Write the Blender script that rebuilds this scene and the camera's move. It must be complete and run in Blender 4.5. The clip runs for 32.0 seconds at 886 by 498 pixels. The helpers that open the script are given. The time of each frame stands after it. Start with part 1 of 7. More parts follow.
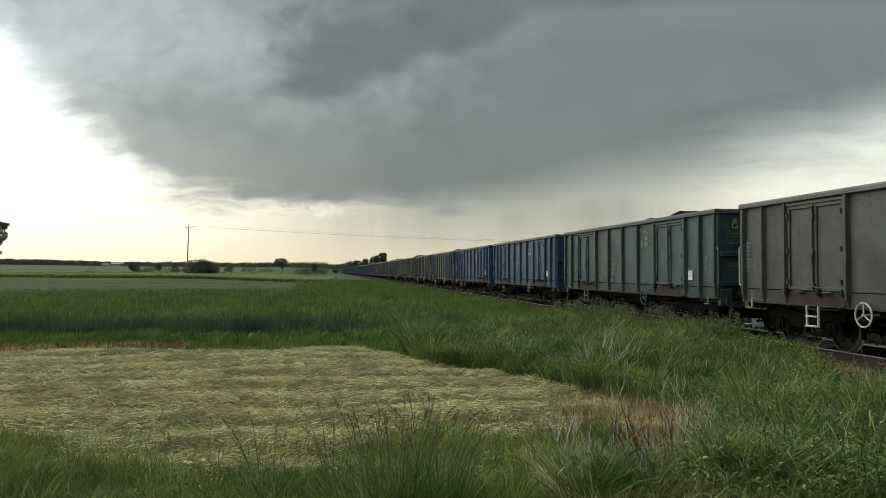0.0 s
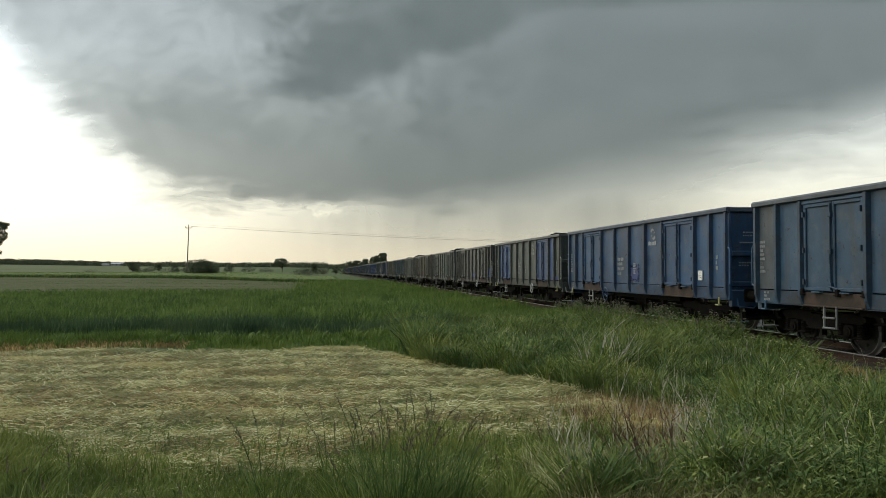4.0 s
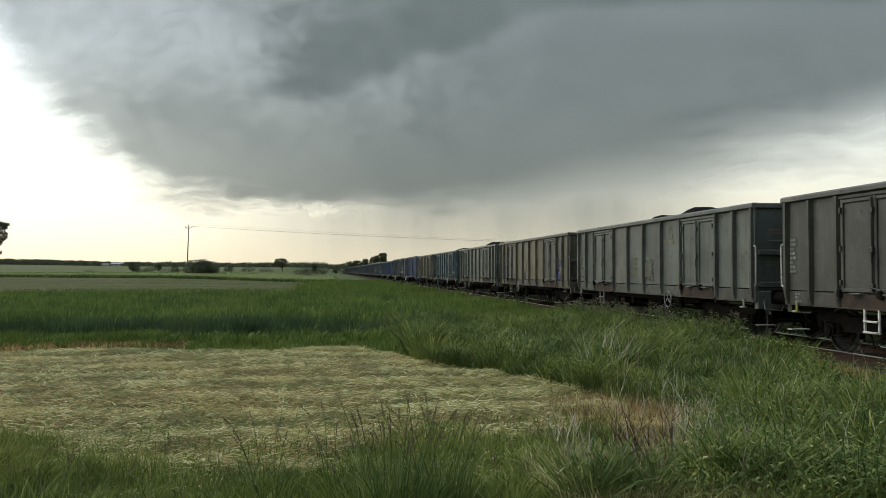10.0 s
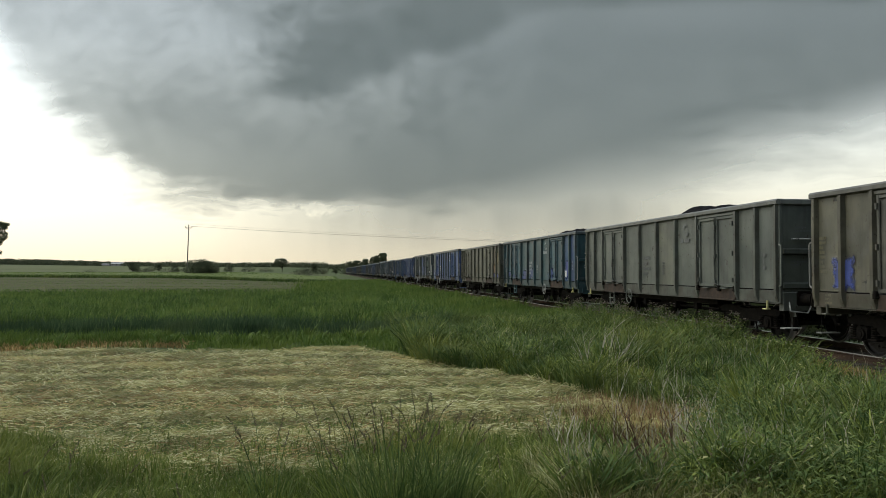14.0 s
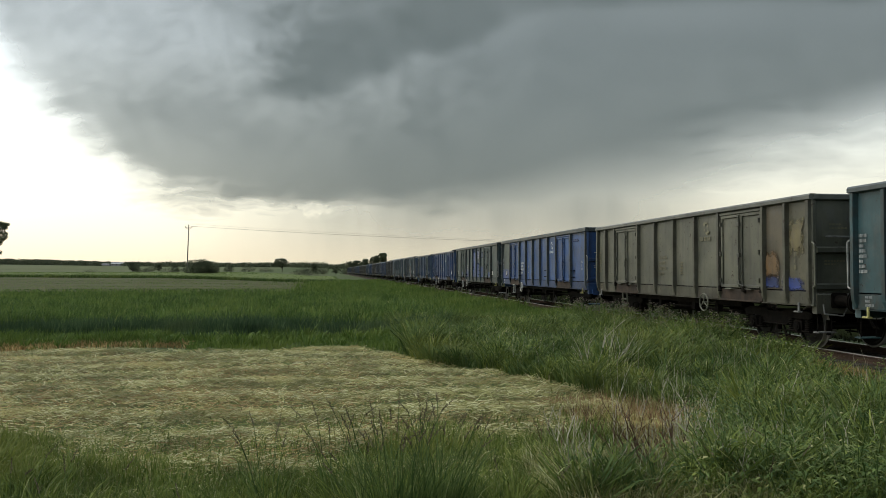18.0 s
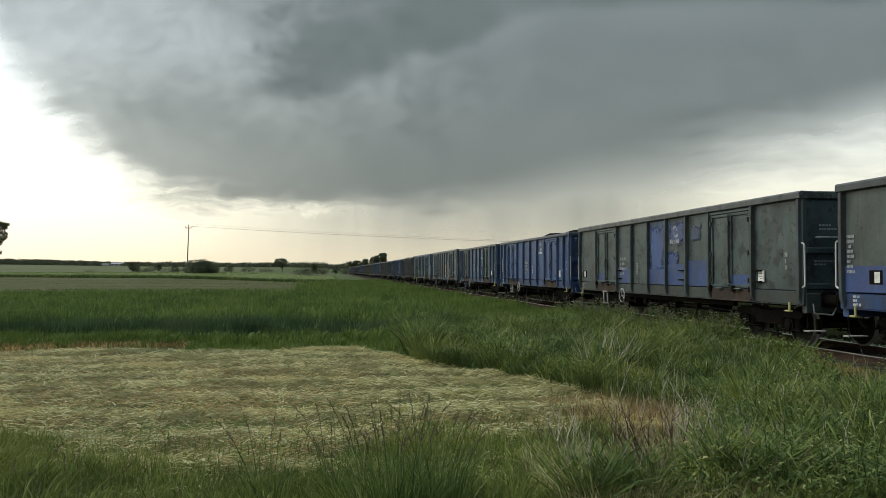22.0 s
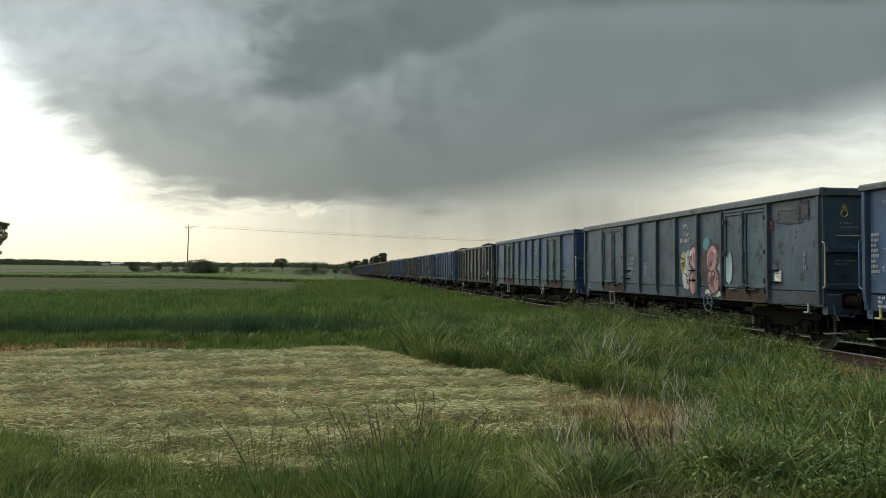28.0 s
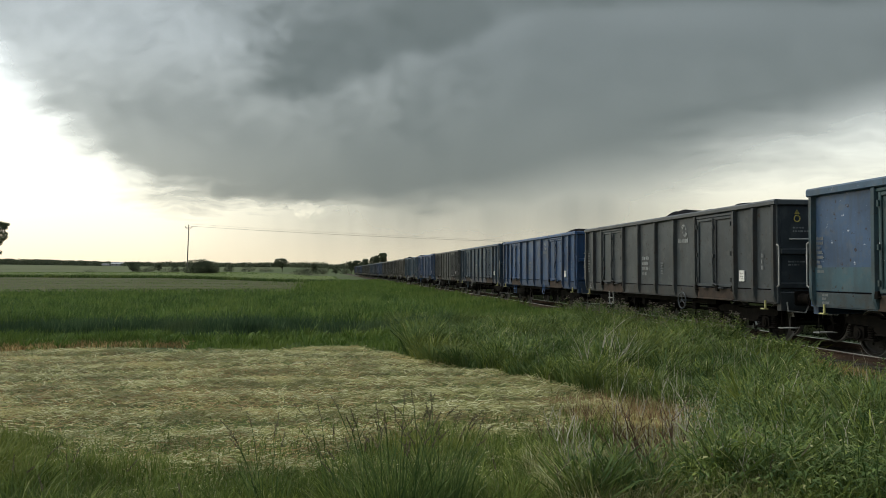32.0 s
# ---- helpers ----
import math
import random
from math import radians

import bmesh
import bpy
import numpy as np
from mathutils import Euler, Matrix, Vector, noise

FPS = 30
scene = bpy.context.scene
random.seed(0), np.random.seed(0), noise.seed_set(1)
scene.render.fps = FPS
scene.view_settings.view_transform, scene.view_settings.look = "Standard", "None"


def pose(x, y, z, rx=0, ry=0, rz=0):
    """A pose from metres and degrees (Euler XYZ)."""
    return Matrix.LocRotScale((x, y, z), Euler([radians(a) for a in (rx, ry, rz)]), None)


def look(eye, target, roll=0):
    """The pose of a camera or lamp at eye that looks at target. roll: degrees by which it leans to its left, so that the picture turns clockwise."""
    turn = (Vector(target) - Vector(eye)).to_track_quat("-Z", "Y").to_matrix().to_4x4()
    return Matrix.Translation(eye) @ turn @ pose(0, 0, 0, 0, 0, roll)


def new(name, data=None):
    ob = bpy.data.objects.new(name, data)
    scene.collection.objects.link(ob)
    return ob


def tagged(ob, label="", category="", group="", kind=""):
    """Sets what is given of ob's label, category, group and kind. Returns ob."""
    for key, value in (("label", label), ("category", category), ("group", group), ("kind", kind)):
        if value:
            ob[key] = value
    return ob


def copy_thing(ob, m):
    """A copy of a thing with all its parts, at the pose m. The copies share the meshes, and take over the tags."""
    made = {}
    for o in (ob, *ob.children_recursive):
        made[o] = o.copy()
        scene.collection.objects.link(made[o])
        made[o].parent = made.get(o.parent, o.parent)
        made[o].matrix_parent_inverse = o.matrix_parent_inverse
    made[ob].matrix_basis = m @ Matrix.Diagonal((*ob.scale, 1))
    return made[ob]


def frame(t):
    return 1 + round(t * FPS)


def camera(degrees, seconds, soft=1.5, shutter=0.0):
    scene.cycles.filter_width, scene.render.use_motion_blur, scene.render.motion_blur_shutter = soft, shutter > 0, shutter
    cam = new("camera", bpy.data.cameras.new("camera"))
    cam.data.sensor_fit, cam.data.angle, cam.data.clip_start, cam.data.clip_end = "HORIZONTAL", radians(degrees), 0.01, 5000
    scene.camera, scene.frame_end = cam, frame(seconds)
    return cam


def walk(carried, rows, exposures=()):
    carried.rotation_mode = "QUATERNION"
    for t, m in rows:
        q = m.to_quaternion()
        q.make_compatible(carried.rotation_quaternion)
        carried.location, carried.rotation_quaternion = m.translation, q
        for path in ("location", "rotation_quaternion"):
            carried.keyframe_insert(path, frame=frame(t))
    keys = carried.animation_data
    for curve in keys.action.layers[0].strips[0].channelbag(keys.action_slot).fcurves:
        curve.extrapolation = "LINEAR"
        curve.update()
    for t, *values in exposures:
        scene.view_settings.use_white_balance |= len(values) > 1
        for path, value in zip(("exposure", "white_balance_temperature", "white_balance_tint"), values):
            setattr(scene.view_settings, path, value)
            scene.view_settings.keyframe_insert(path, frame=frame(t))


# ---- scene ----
# ---------------------------------------------------------------- camera
EYE = Vector((0.0, 0.0, 2.0))
YAW = 8.47                       # degrees to the right of the track's line
PITCH = 1.63                     # degrees upwards
cam = camera(59.6, 32.0, soft=0.6)
aim = Vector((math.sin(radians(YAW)) * math.cos(radians(PITCH)),
              math.cos(radians(YAW)) * math.cos(radians(PITCH)), math.sin(radians(PITCH))))
walk(cam, [(0.0, look(EYE, EYE + aim)), (32.0, look(EYE, EYE + aim))])

# ---------------------------------------------------------------- plan
RAIL_Z = 0.333                   # top of the rails
TRACK_X = 11.31                  # centre line of the track, which runs along y
SIDE = 1.40                      # half width of a wagon's side sheet


def travelled(t):
    """How far the train has come at t seconds."""
    return 7.14 * t + 0.0055 * t * t


# ---------------------------------------------------------------- world and sun
def nodes_of(tree):
    tree.nodes.clear()

    def add(kind, **values):
        node = tree.nodes.new(kind)
        for key, value in values.items():
            if key in node.inputs:
                node.inputs[key].default_value = value
            else:
                setattr(node, key, value)
        return node

    def link(a, b):
        tree.links.new(a, b)
    return add, link


def math_node(add, link, op, a, b=None, c=None, clamp=False):
    node = add("ShaderNodeMath", operation=op, use_clamp=clamp)
    for k, v in enumerate((a, b, c)):
        if v is None:
            continue
        if isinstance(v, (int, float)):
            node.inputs[k].default_value = v
        else:
            link(v, node.inputs[k])
    return node.outputs[0]


def ramp_node(add, link, fac, stops, interpolation="EASE"):
    node = add("ShaderNodeValToRGB")
    node.color_ramp.interpolation = interpolation
    while len(node.color_ramp.elements) < len(stops):
        node.color_ramp.elements.new(0.5)
    for el, (pos, col) in zip(node.color_ramp.elements, stops):
        el.position = pos
        el.color = (*col, 1) if len(col) == 3 else col
    if fac is not None:
        link(fac, node.inputs[0])
    return node.outputs[0]


def mix_node(add, link, fac, a, b, blend="MIX"):
    node = add("ShaderNodeMix", data_type="RGBA", blend_type=blend)
    for k, v in ((0, fac), (6, a), (7, b)):
        if isinstance(v, (int, float)):
            node.inputs[k].default_value = v
        elif isinstance(v, tuple):
            node.inputs[k].default_value = (*v, 1) if len(v) == 3 else v
        else:
            link(v, node.inputs[k])
    return node.outputs[2]


SUN_AZ, SUN_EL = radians(-70), radians(50)      # azimuth from the track's line, to the left; height

world = bpy.data.worlds.new("overcast_evening_sky")
scene.world = world
world.use_nodes = True
add, link = nodes_of(world.node_tree)
coord = add("ShaderNodeTexCoord")
sep = add("ShaderNodeSeparateXYZ")
link(coord.outputs["Generated"], sep.inputs[0])
sky = add("ShaderNodeTexSky", sky_type="NISHITA", sun_disc=False, sun_elevation=SUN_EL, sun_rotation=SUN_AZ,
          air_density=1.5, dust_density=3.0)
sky_bg = add("ShaderNodeBackground", Strength=0.07)
link(sky.outputs[0], sky_bg.inputs[0])
# the bright band of clear air under the storm, ahead and to the left; heavier cloud overhead and behind
veil = ramp_node(add, link, sep.outputs[2], [(0.0, (0.98, 0.86, 0.62)), (0.05, (0.98, 0.92, 0.74)), (0.13, (0.98, 0.965, 0.85)),
                                             (0.28, (0.94, 0.985, 0.97)), (0.6, (0.90, 0.98, 1.0)), (1.0, (0.88, 0.97, 1.0))], "LINEAR")
dot = add("ShaderNodeVectorMath", operation="DOT_PRODUCT")
link(coord.outputs["Generated"], dot.inputs[0])
dot.inputs[1].default_value = (math.sin(radians(-58)), math.cos(radians(-58)), 0.0)
toward = math_node(add, link, "POWER", math_node(add, link, "MULTIPLY_ADD", dot.outputs["Value"], 0.5, 0.5, clamp=True), 2.0)
level = math_node(add, link, "MULTIPLY_ADD", toward, 1.22, 0.08)
gap = add("ShaderNodeVectorMath", operation="DOT_PRODUCT")          # the far clear sky past the right end of the storm
link(coord.outputs["Generated"], gap.inputs[0])
gap.inputs[1].default_value = (math.sin(radians(44)), math.cos(radians(44)), 0.10)
lobe = math_node(add, link, "POWER", math_node(add, link, "MULTIPLY_ADD", gap.outputs["Value"], 0.5, 0.5, clamp=True), 9.0)
level = math_node(add, link, "MULTIPLY_ADD", lobe, 0.38, level)
high = math_node(add, link, "MULTIPLY_ADD", sep.outputs[2], 2.5, -0.85, clamp=True)
strength = math_node(add, link, "ADD", math_node(add, link, "MULTIPLY", level, math_node(add, link, "SUBTRACT", 1.0, high)),
                     math_node(add, link, "MULTIPLY", high, math_node(add, link, "MULTIPLY_ADD", toward, 0.75, 0.60)))
veil_bg = add("ShaderNodeBackground")
link(veil, veil_bg.inputs[0])
link(strength, veil_bg.inputs[1])
both = add("ShaderNodeAddShader")
link(sky_bg.outputs[0], both.inputs[0])
link(veil_bg.outputs[0], both.inputs[1])
out = add("ShaderNodeOutputWorld")
link(both.outputs[0], out.inputs[0])

sun = new("sun", bpy.data.lights.new("sun", "SUN"))
sun.data.energy, sun.data.angle, sun.data.color = 1.3, radians(25), (1.0, 0.96, 0.86)
sun_way = Vector((math.sin(SUN_AZ) * math.cos(SUN_EL), math.cos(SUN_AZ) * math.cos(SUN_EL), math.sin(SUN_EL)))
sun.matrix_basis = look(sun_way * 60, (0, 0, 0))


# ---------------------------------------------------------------- materials
def material(name, base, rough=0.8, metal=0.0, build=None, gloss=0.15):
    """A node material; build(add, link, bsdf) may wire the base colour, roughness and normal."""
    m = bpy.data.materials.new(name)
    m.use_nodes = True
    add, link = nodes_of(m.node_tree)
    bsdf = add("ShaderNodeBsdfPrincipled")
    bsdf.inputs["Base Color"].default_value = (*base, 1)
    bsdf.inputs["Roughness"].default_value = rough
    bsdf.inputs["Metallic"].default_value = metal
    bsdf.inputs["Specular IOR Level"].default_value = gloss
    end = add("ShaderNodeOutputMaterial")
    link(bsdf.outputs[0], end.inputs[0])
    if build:
        build(add, link, bsdf)
    return m


def place_coord(add, link, own=True):
    """Object coordinates, shifted by the object's random number."""
    tc = add("ShaderNodeTexCoord")
    if not own:
        return tc.outputs["Object"]
    info = add("ShaderNodeObjectInfo")
    move = add("ShaderNodeVectorMath", operation="MULTIPLY_ADD")
    move.inputs[1].default_value = (1, 1, 1)
    spread = add("ShaderNodeCombineXYZ")
    for k in (0, 1, 2):
        link(math_node(add, link, "MULTIPLY", info.outputs["Random"], (31.0, 57.0, 83.0)[k]), spread.inputs[k])
    link(tc.outputs["Object"], move.inputs[0])
    link(spread.outputs[0], move.inputs[2])
    return move.outputs[0]


def noise_node(add, link, vector, scale, detail=6.0, rough=0.6):
    node = add("ShaderNodeTexNoise", Scale=scale, Detail=detail, Roughness=rough)
    link(vector, node.inputs["Vector"])
    return node.outputs["Fac"]


def bump(add, link, bsdf, height, strength=0.3, distance=0.01):
    node = add("ShaderNodeBump", Strength=strength, Distance=distance)
    link(height, node.inputs["Height"])
    link(node.outputs[0], bsdf.inputs["Normal"])


def paint_build(add, link, bsdf):
    info = add("ShaderNodeObjectInfo")
    v = place_coord(add, link)
    big = noise_node(add, link, v, 1.1, 5, 0.6)
    fine = noise_node(add, link, v, 9.0, 8, 0.7)
    stretch = add("ShaderNodeMapping")
    stretch.inputs["Scale"].default_value = (2.6, 2.6, 0.22)
    link(v, stretch.inputs["Vector"])
    runs = noise_node(add, link, stretch.outputs[0], 1.6, 6, 0.65)
    mid = noise_node(add, link, v, 3.2, 7, 0.65)
    tone = mix_node(add, link, ramp_node(add, link, big, [(0.3, (0.0,) * 3), (0.7, (1.0,) * 3)]),
                    mix_node(add, link, 1.0, info.outputs["Color"], (0.66, 0.69, 0.70), "MULTIPLY"),
                    mix_node(add, link, 1.0, info.outputs["Color"], (1.25, 1.23, 1.20), "MULTIPLY"))
    faded = mix_node(add, link, 0.55, tone, (0.080, 0.084, 0.080))
    tone = mix_node(add, link, ramp_node(add, link, mid, [(0.50, (0.0,) * 3), (0.66, (0.60,) * 3)]), tone, faded)
    dust = mix_node(add, link, math_node(add, link, "MULTIPLY", ramp_node(add, link, runs, [(0.46, (0.0,) * 3), (0.72, (1.0,) * 3)]), 0.55),
                    tone, (0.026, 0.025, 0.023))
    chips = noise_node(add, link, v, 4.6, 9, 0.72)
    gone = math_node(add, link, "MAXIMUM", ramp_node(add, link, fine, [(0.61, (0.0,) * 3), (0.67, (0.85,) * 3)]),
                     ramp_node(add, link, chips, [(0.635, (0.0,) * 3), (0.655, (0.9,) * 3)]))
    rust = mix_node(add, link, gone, dust, mix_node(add, link, big, (0.046, 0.026, 0.017), (0.022, 0.019, 0.017)))
    # the object colour's fourth number: below a half, dark flaking; above it, pale scratches
    flaked = math_node(add, link, "MULTIPLY", math_node(add, link, "SUBTRACT", 0.5, info.outputs["Alpha"]), 2.0, clamp=True)
    scraped = math_node(add, link, "MULTIPLY", math_node(add, link, "SUBTRACT", info.outputs["Alpha"], 0.5), 2.0, clamp=True)
    flake = noise_node(add, link, v, 2.7, 10, 0.70)
    flake = math_node(add, link, "MULTIPLY", math_node(add, link, "SUBTRACT", flake, math_node(add, link, "SUBTRACT", 0.68, math_node(add, link, "MULTIPLY", flaked, 0.16))), 40.0, clamp=True)
    flake = math_node(add, link, "MULTIPLY", flake, math_node(add, link, "GREATER_THAN", flaked, 0.05))
    rust = mix_node(add, link, math_node(add, link, "MULTIPLY", flake, 0.85), rust, (0.009, 0.011, 0.013))
    chip = noise_node(add, link, v, 6.5, 9, 0.72)
    chip = math_node(add, link, "MULTIPLY", math_node(add, link, "SUBTRACT", chip, math_node(add, link, "SUBTRACT", 0.655, math_node(add, link, "MULTIPLY", scraped, 0.05))), 40.0, clamp=True)
    chip = math_node(add, link, "MULTIPLY", chip, math_node(add, link, "GREATER_THAN", scraped, 0.05))
    rust = mix_node(add, link, math_node(add, link, "MULTIPLY", chip, 0.85), rust, (0.38, 0.42, 0.46))
    link(rust, bsdf.inputs["Base Color"])
    link(math_node(add, link, "MULTIPLY_ADD", gone, 0.35, 0.45), bsdf.inputs["Roughness"])
    bump(add, link, bsdf, fine, 0.3, 0.006)


def patch_material():
    """Overpaint with a ragged, flaking edge that lets the old paint show."""
    m = material("flaking_overpaint", (0.1, 0.1, 0.1), 0.5, 0.0, paint_build, 0.3)
    tree = m.node_tree
    bsdf = [n for n in tree.nodes if n.type == "BSDF_PRINCIPLED"][0]
    end = [n for n in tree.nodes if n.type == "OUTPUT_MATERIAL"][0]

    def add(kind, **values):
        node = tree.nodes.new(kind)
        for key, value in values.items():
            if key in node.inputs:
                node.inputs[key].default_value = value
            else:
                setattr(node, key, value)
        return node

    def link(a, b):
        tree.links.new(a, b)
    tc = add("ShaderNodeTexCoord")
    sp = add("ShaderNodeSeparateXYZ")
    link(tc.outputs["Object"], sp.inputs[0])
    far = math_node(add, link, "MAXIMUM", math_node(add, link, "ABSOLUTE", sp.outputs[1]), math_node(add, link, "ABSOLUTE", sp.outputs[2]))
    n = noise_node(add, link, place_coord(add, link), 2.4, 8, 0.68)
    depth = math_node(add, link, "ADD", math_node(add, link, "SUBTRACT", 0.88, far), math_node(add, link, "MULTIPLY", math_node(add, link, "SUBTRACT", n, 0.5), 1.5))
    cover = math_node(add, link, "MULTIPLY", depth, 3.2, clamp=True)
    tr = add("ShaderNodeBsdfTransparent")
    mx = add("ShaderNodeMixShader")
    link(cover, mx.inputs[0])
    link(tr.outputs[0], mx.inputs[1])
    link(bsdf.outputs[0], mx.inputs[2])
    link(mx.outputs[0], end.inputs[0])
    return m


def sill_build(add, link, bsdf, least=0.05, most=0.60):
    """The wagon's paint under a coat of brake dust and rust."""
    paint_build(add, link, bsdf)
    src = bsdf.inputs["Base Color"].links[0].from_socket
    v = place_coord(add, link)
    n = noise_node(add, link, v, 2.4, 8, 0.7)
    dirt = mix_node(add, link, noise_node(add, link, v, 7.0, 6, 0.7), (0.014, 0.012, 0.010), (0.045, 0.033, 0.024))
    c = mix_node(add, link, ramp_node(add, link, n, [(0.40, (least,) * 3), (0.64, (most,) * 3)]), src, dirt)
    link(c, bsdf.inputs["Base Color"])


SILL_PAINT = material("grimy_wagon_sill", (0.1, 0.1, 0.1), 0.7, 0.0, sill_build, 0.2)
POST_PAINT = material("rust_streaked_post_paint", (0.1, 0.1, 0.1), 0.6, 0.0, lambda add, link, bsdf: sill_build(add, link, bsdf, 0.10, 0.55), 0.3)
PAINT = material("weathered_wagon_paint", (0.1, 0.1, 0.1), 0.5, 0.0, paint_build, 0.35)
OVERPAINT = patch_material()


def dark_build(base, other, scale=6.0, bumps=0.4):
    def build(add, link, bsdf):
        v = place_coord(add, link)
        n = noise_node(add, link, v, scale, 8, 0.65)
        n2 = noise_node(add, link, v, scale * 0.17, 4, 0.5)
        c = mix_node(add, link, ramp_node(add, link, n, [(0.35, (0.0,) * 3), (0.7, (1.0,) * 3)]), base, other)
        c = mix_node(add, link, math_node(add, link, "MULTIPLY", n2, 0.5), c, tuple(0.6 * b for b in base))
        link(c, bsdf.inputs["Base Color"])
        bump(add, link, bsdf, n, bumps, 0.006)
    return build


IRON = material("grimy_brown_iron", (0.03, 0.026, 0.022), 0.75, 0.0, dark_build((0.006, 0.0056, 0.005), (0.015, 0.0125, 0.010)), 0.03)


def wheel_build(add, link, bsdf):
    """Grimy discs inside bright running rims."""
    dark_build((0.012, 0.011, 0.010), (0.030, 0.026, 0.023))(add, link, bsdf)
    grime = bsdf.inputs["Base Color"].links[0].from_socket
    tc = add("ShaderNodeTexCoord")
    flat = add("ShaderNodeVectorMath", operation="MULTIPLY")
    flat.inputs[1].default_value = (0, 1, 1)
    link(tc.outputs["Object"], flat.inputs[0])
    far = add("ShaderNodeVectorMath", operation="LENGTH")
    link(flat.outputs[0], far.inputs[0])
    rim = math_node(add, link, "MULTIPLY", math_node(add, link, "SUBTRACT", far.outputs["Value"], 0.440), 60.0, clamp=True)
    link(mix_node(add, link, rim, grime, (0.34, 0.33, 0.31)), bsdf.inputs["Base Color"])
    link(math_node(add, link, "MULTIPLY", rim, 0.6), bsdf.inputs["Metallic"])


WHEEL_STEEL = material("worn_wheel_steel", (0.05, 0.045, 0.04), 0.45, 0.0, wheel_build)
RAIL_STEEL = material("polished_rail_head", (0.35, 0.33, 0.31), 0.35, 0.8, dark_build((0.30, 0.28, 0.26), (0.42, 0.39, 0.36)))
RAIL_RUST = material("rusty_rail_web", (0.09, 0.06, 0.04), 0.85, 0.1, dark_build((0.045, 0.028, 0.019), (0.07, 0.046, 0.032), 14))
RUSTY = material("rust_brown_steel", (0.05, 0.035, 0.025), 0.8, 0.0, dark_build((0.026, 0.022, 0.018), (0.062, 0.043, 0.031), 3.5))
WHITE_PAINT = material("worn_white_paint", (0.6, 0.6, 0.57), 0.6, 0.0, dark_build((0.62, 0.62, 0.58), (0.40, 0.40, 0.37), 9, 0.1))
MARKING = material("faded_white_lettering", (0.45, 0.47, 0.47), 0.65, 0.0, dark_build((0.42, 0.45, 0.46), (0.20, 0.22, 0.23), 25, 0.05))
YELLOW = material("yellow_marking_paint", (0.36, 0.30, 0.07), 0.6, 0.0, dark_build((0.36, 0.30, 0.07), (0.14, 0.12, 0.05), 12, 0.05))
COAL = material("dull_black_coal", (0.012, 0.012, 0.013), 0.9, 0.0, dark_build((0.006, 0.006, 0.007), (0.018, 0.018, 0.019), 14, 0.9), 0.02)
SLEEPER = material("weathered_sleeper", (0.10, 0.085, 0.07), 0.9, 0.0, dark_build((0.026, 0.022, 0.018), (0.055, 0.047, 0.040), 8))
BALLAST = material("rusty_brown_ballast", (0.12, 0.095, 0.075), 0.95, 0.0, dark_build((0.020, 0.018, 0.011), (0.062, 0.054, 0.034), 22, 1.0))


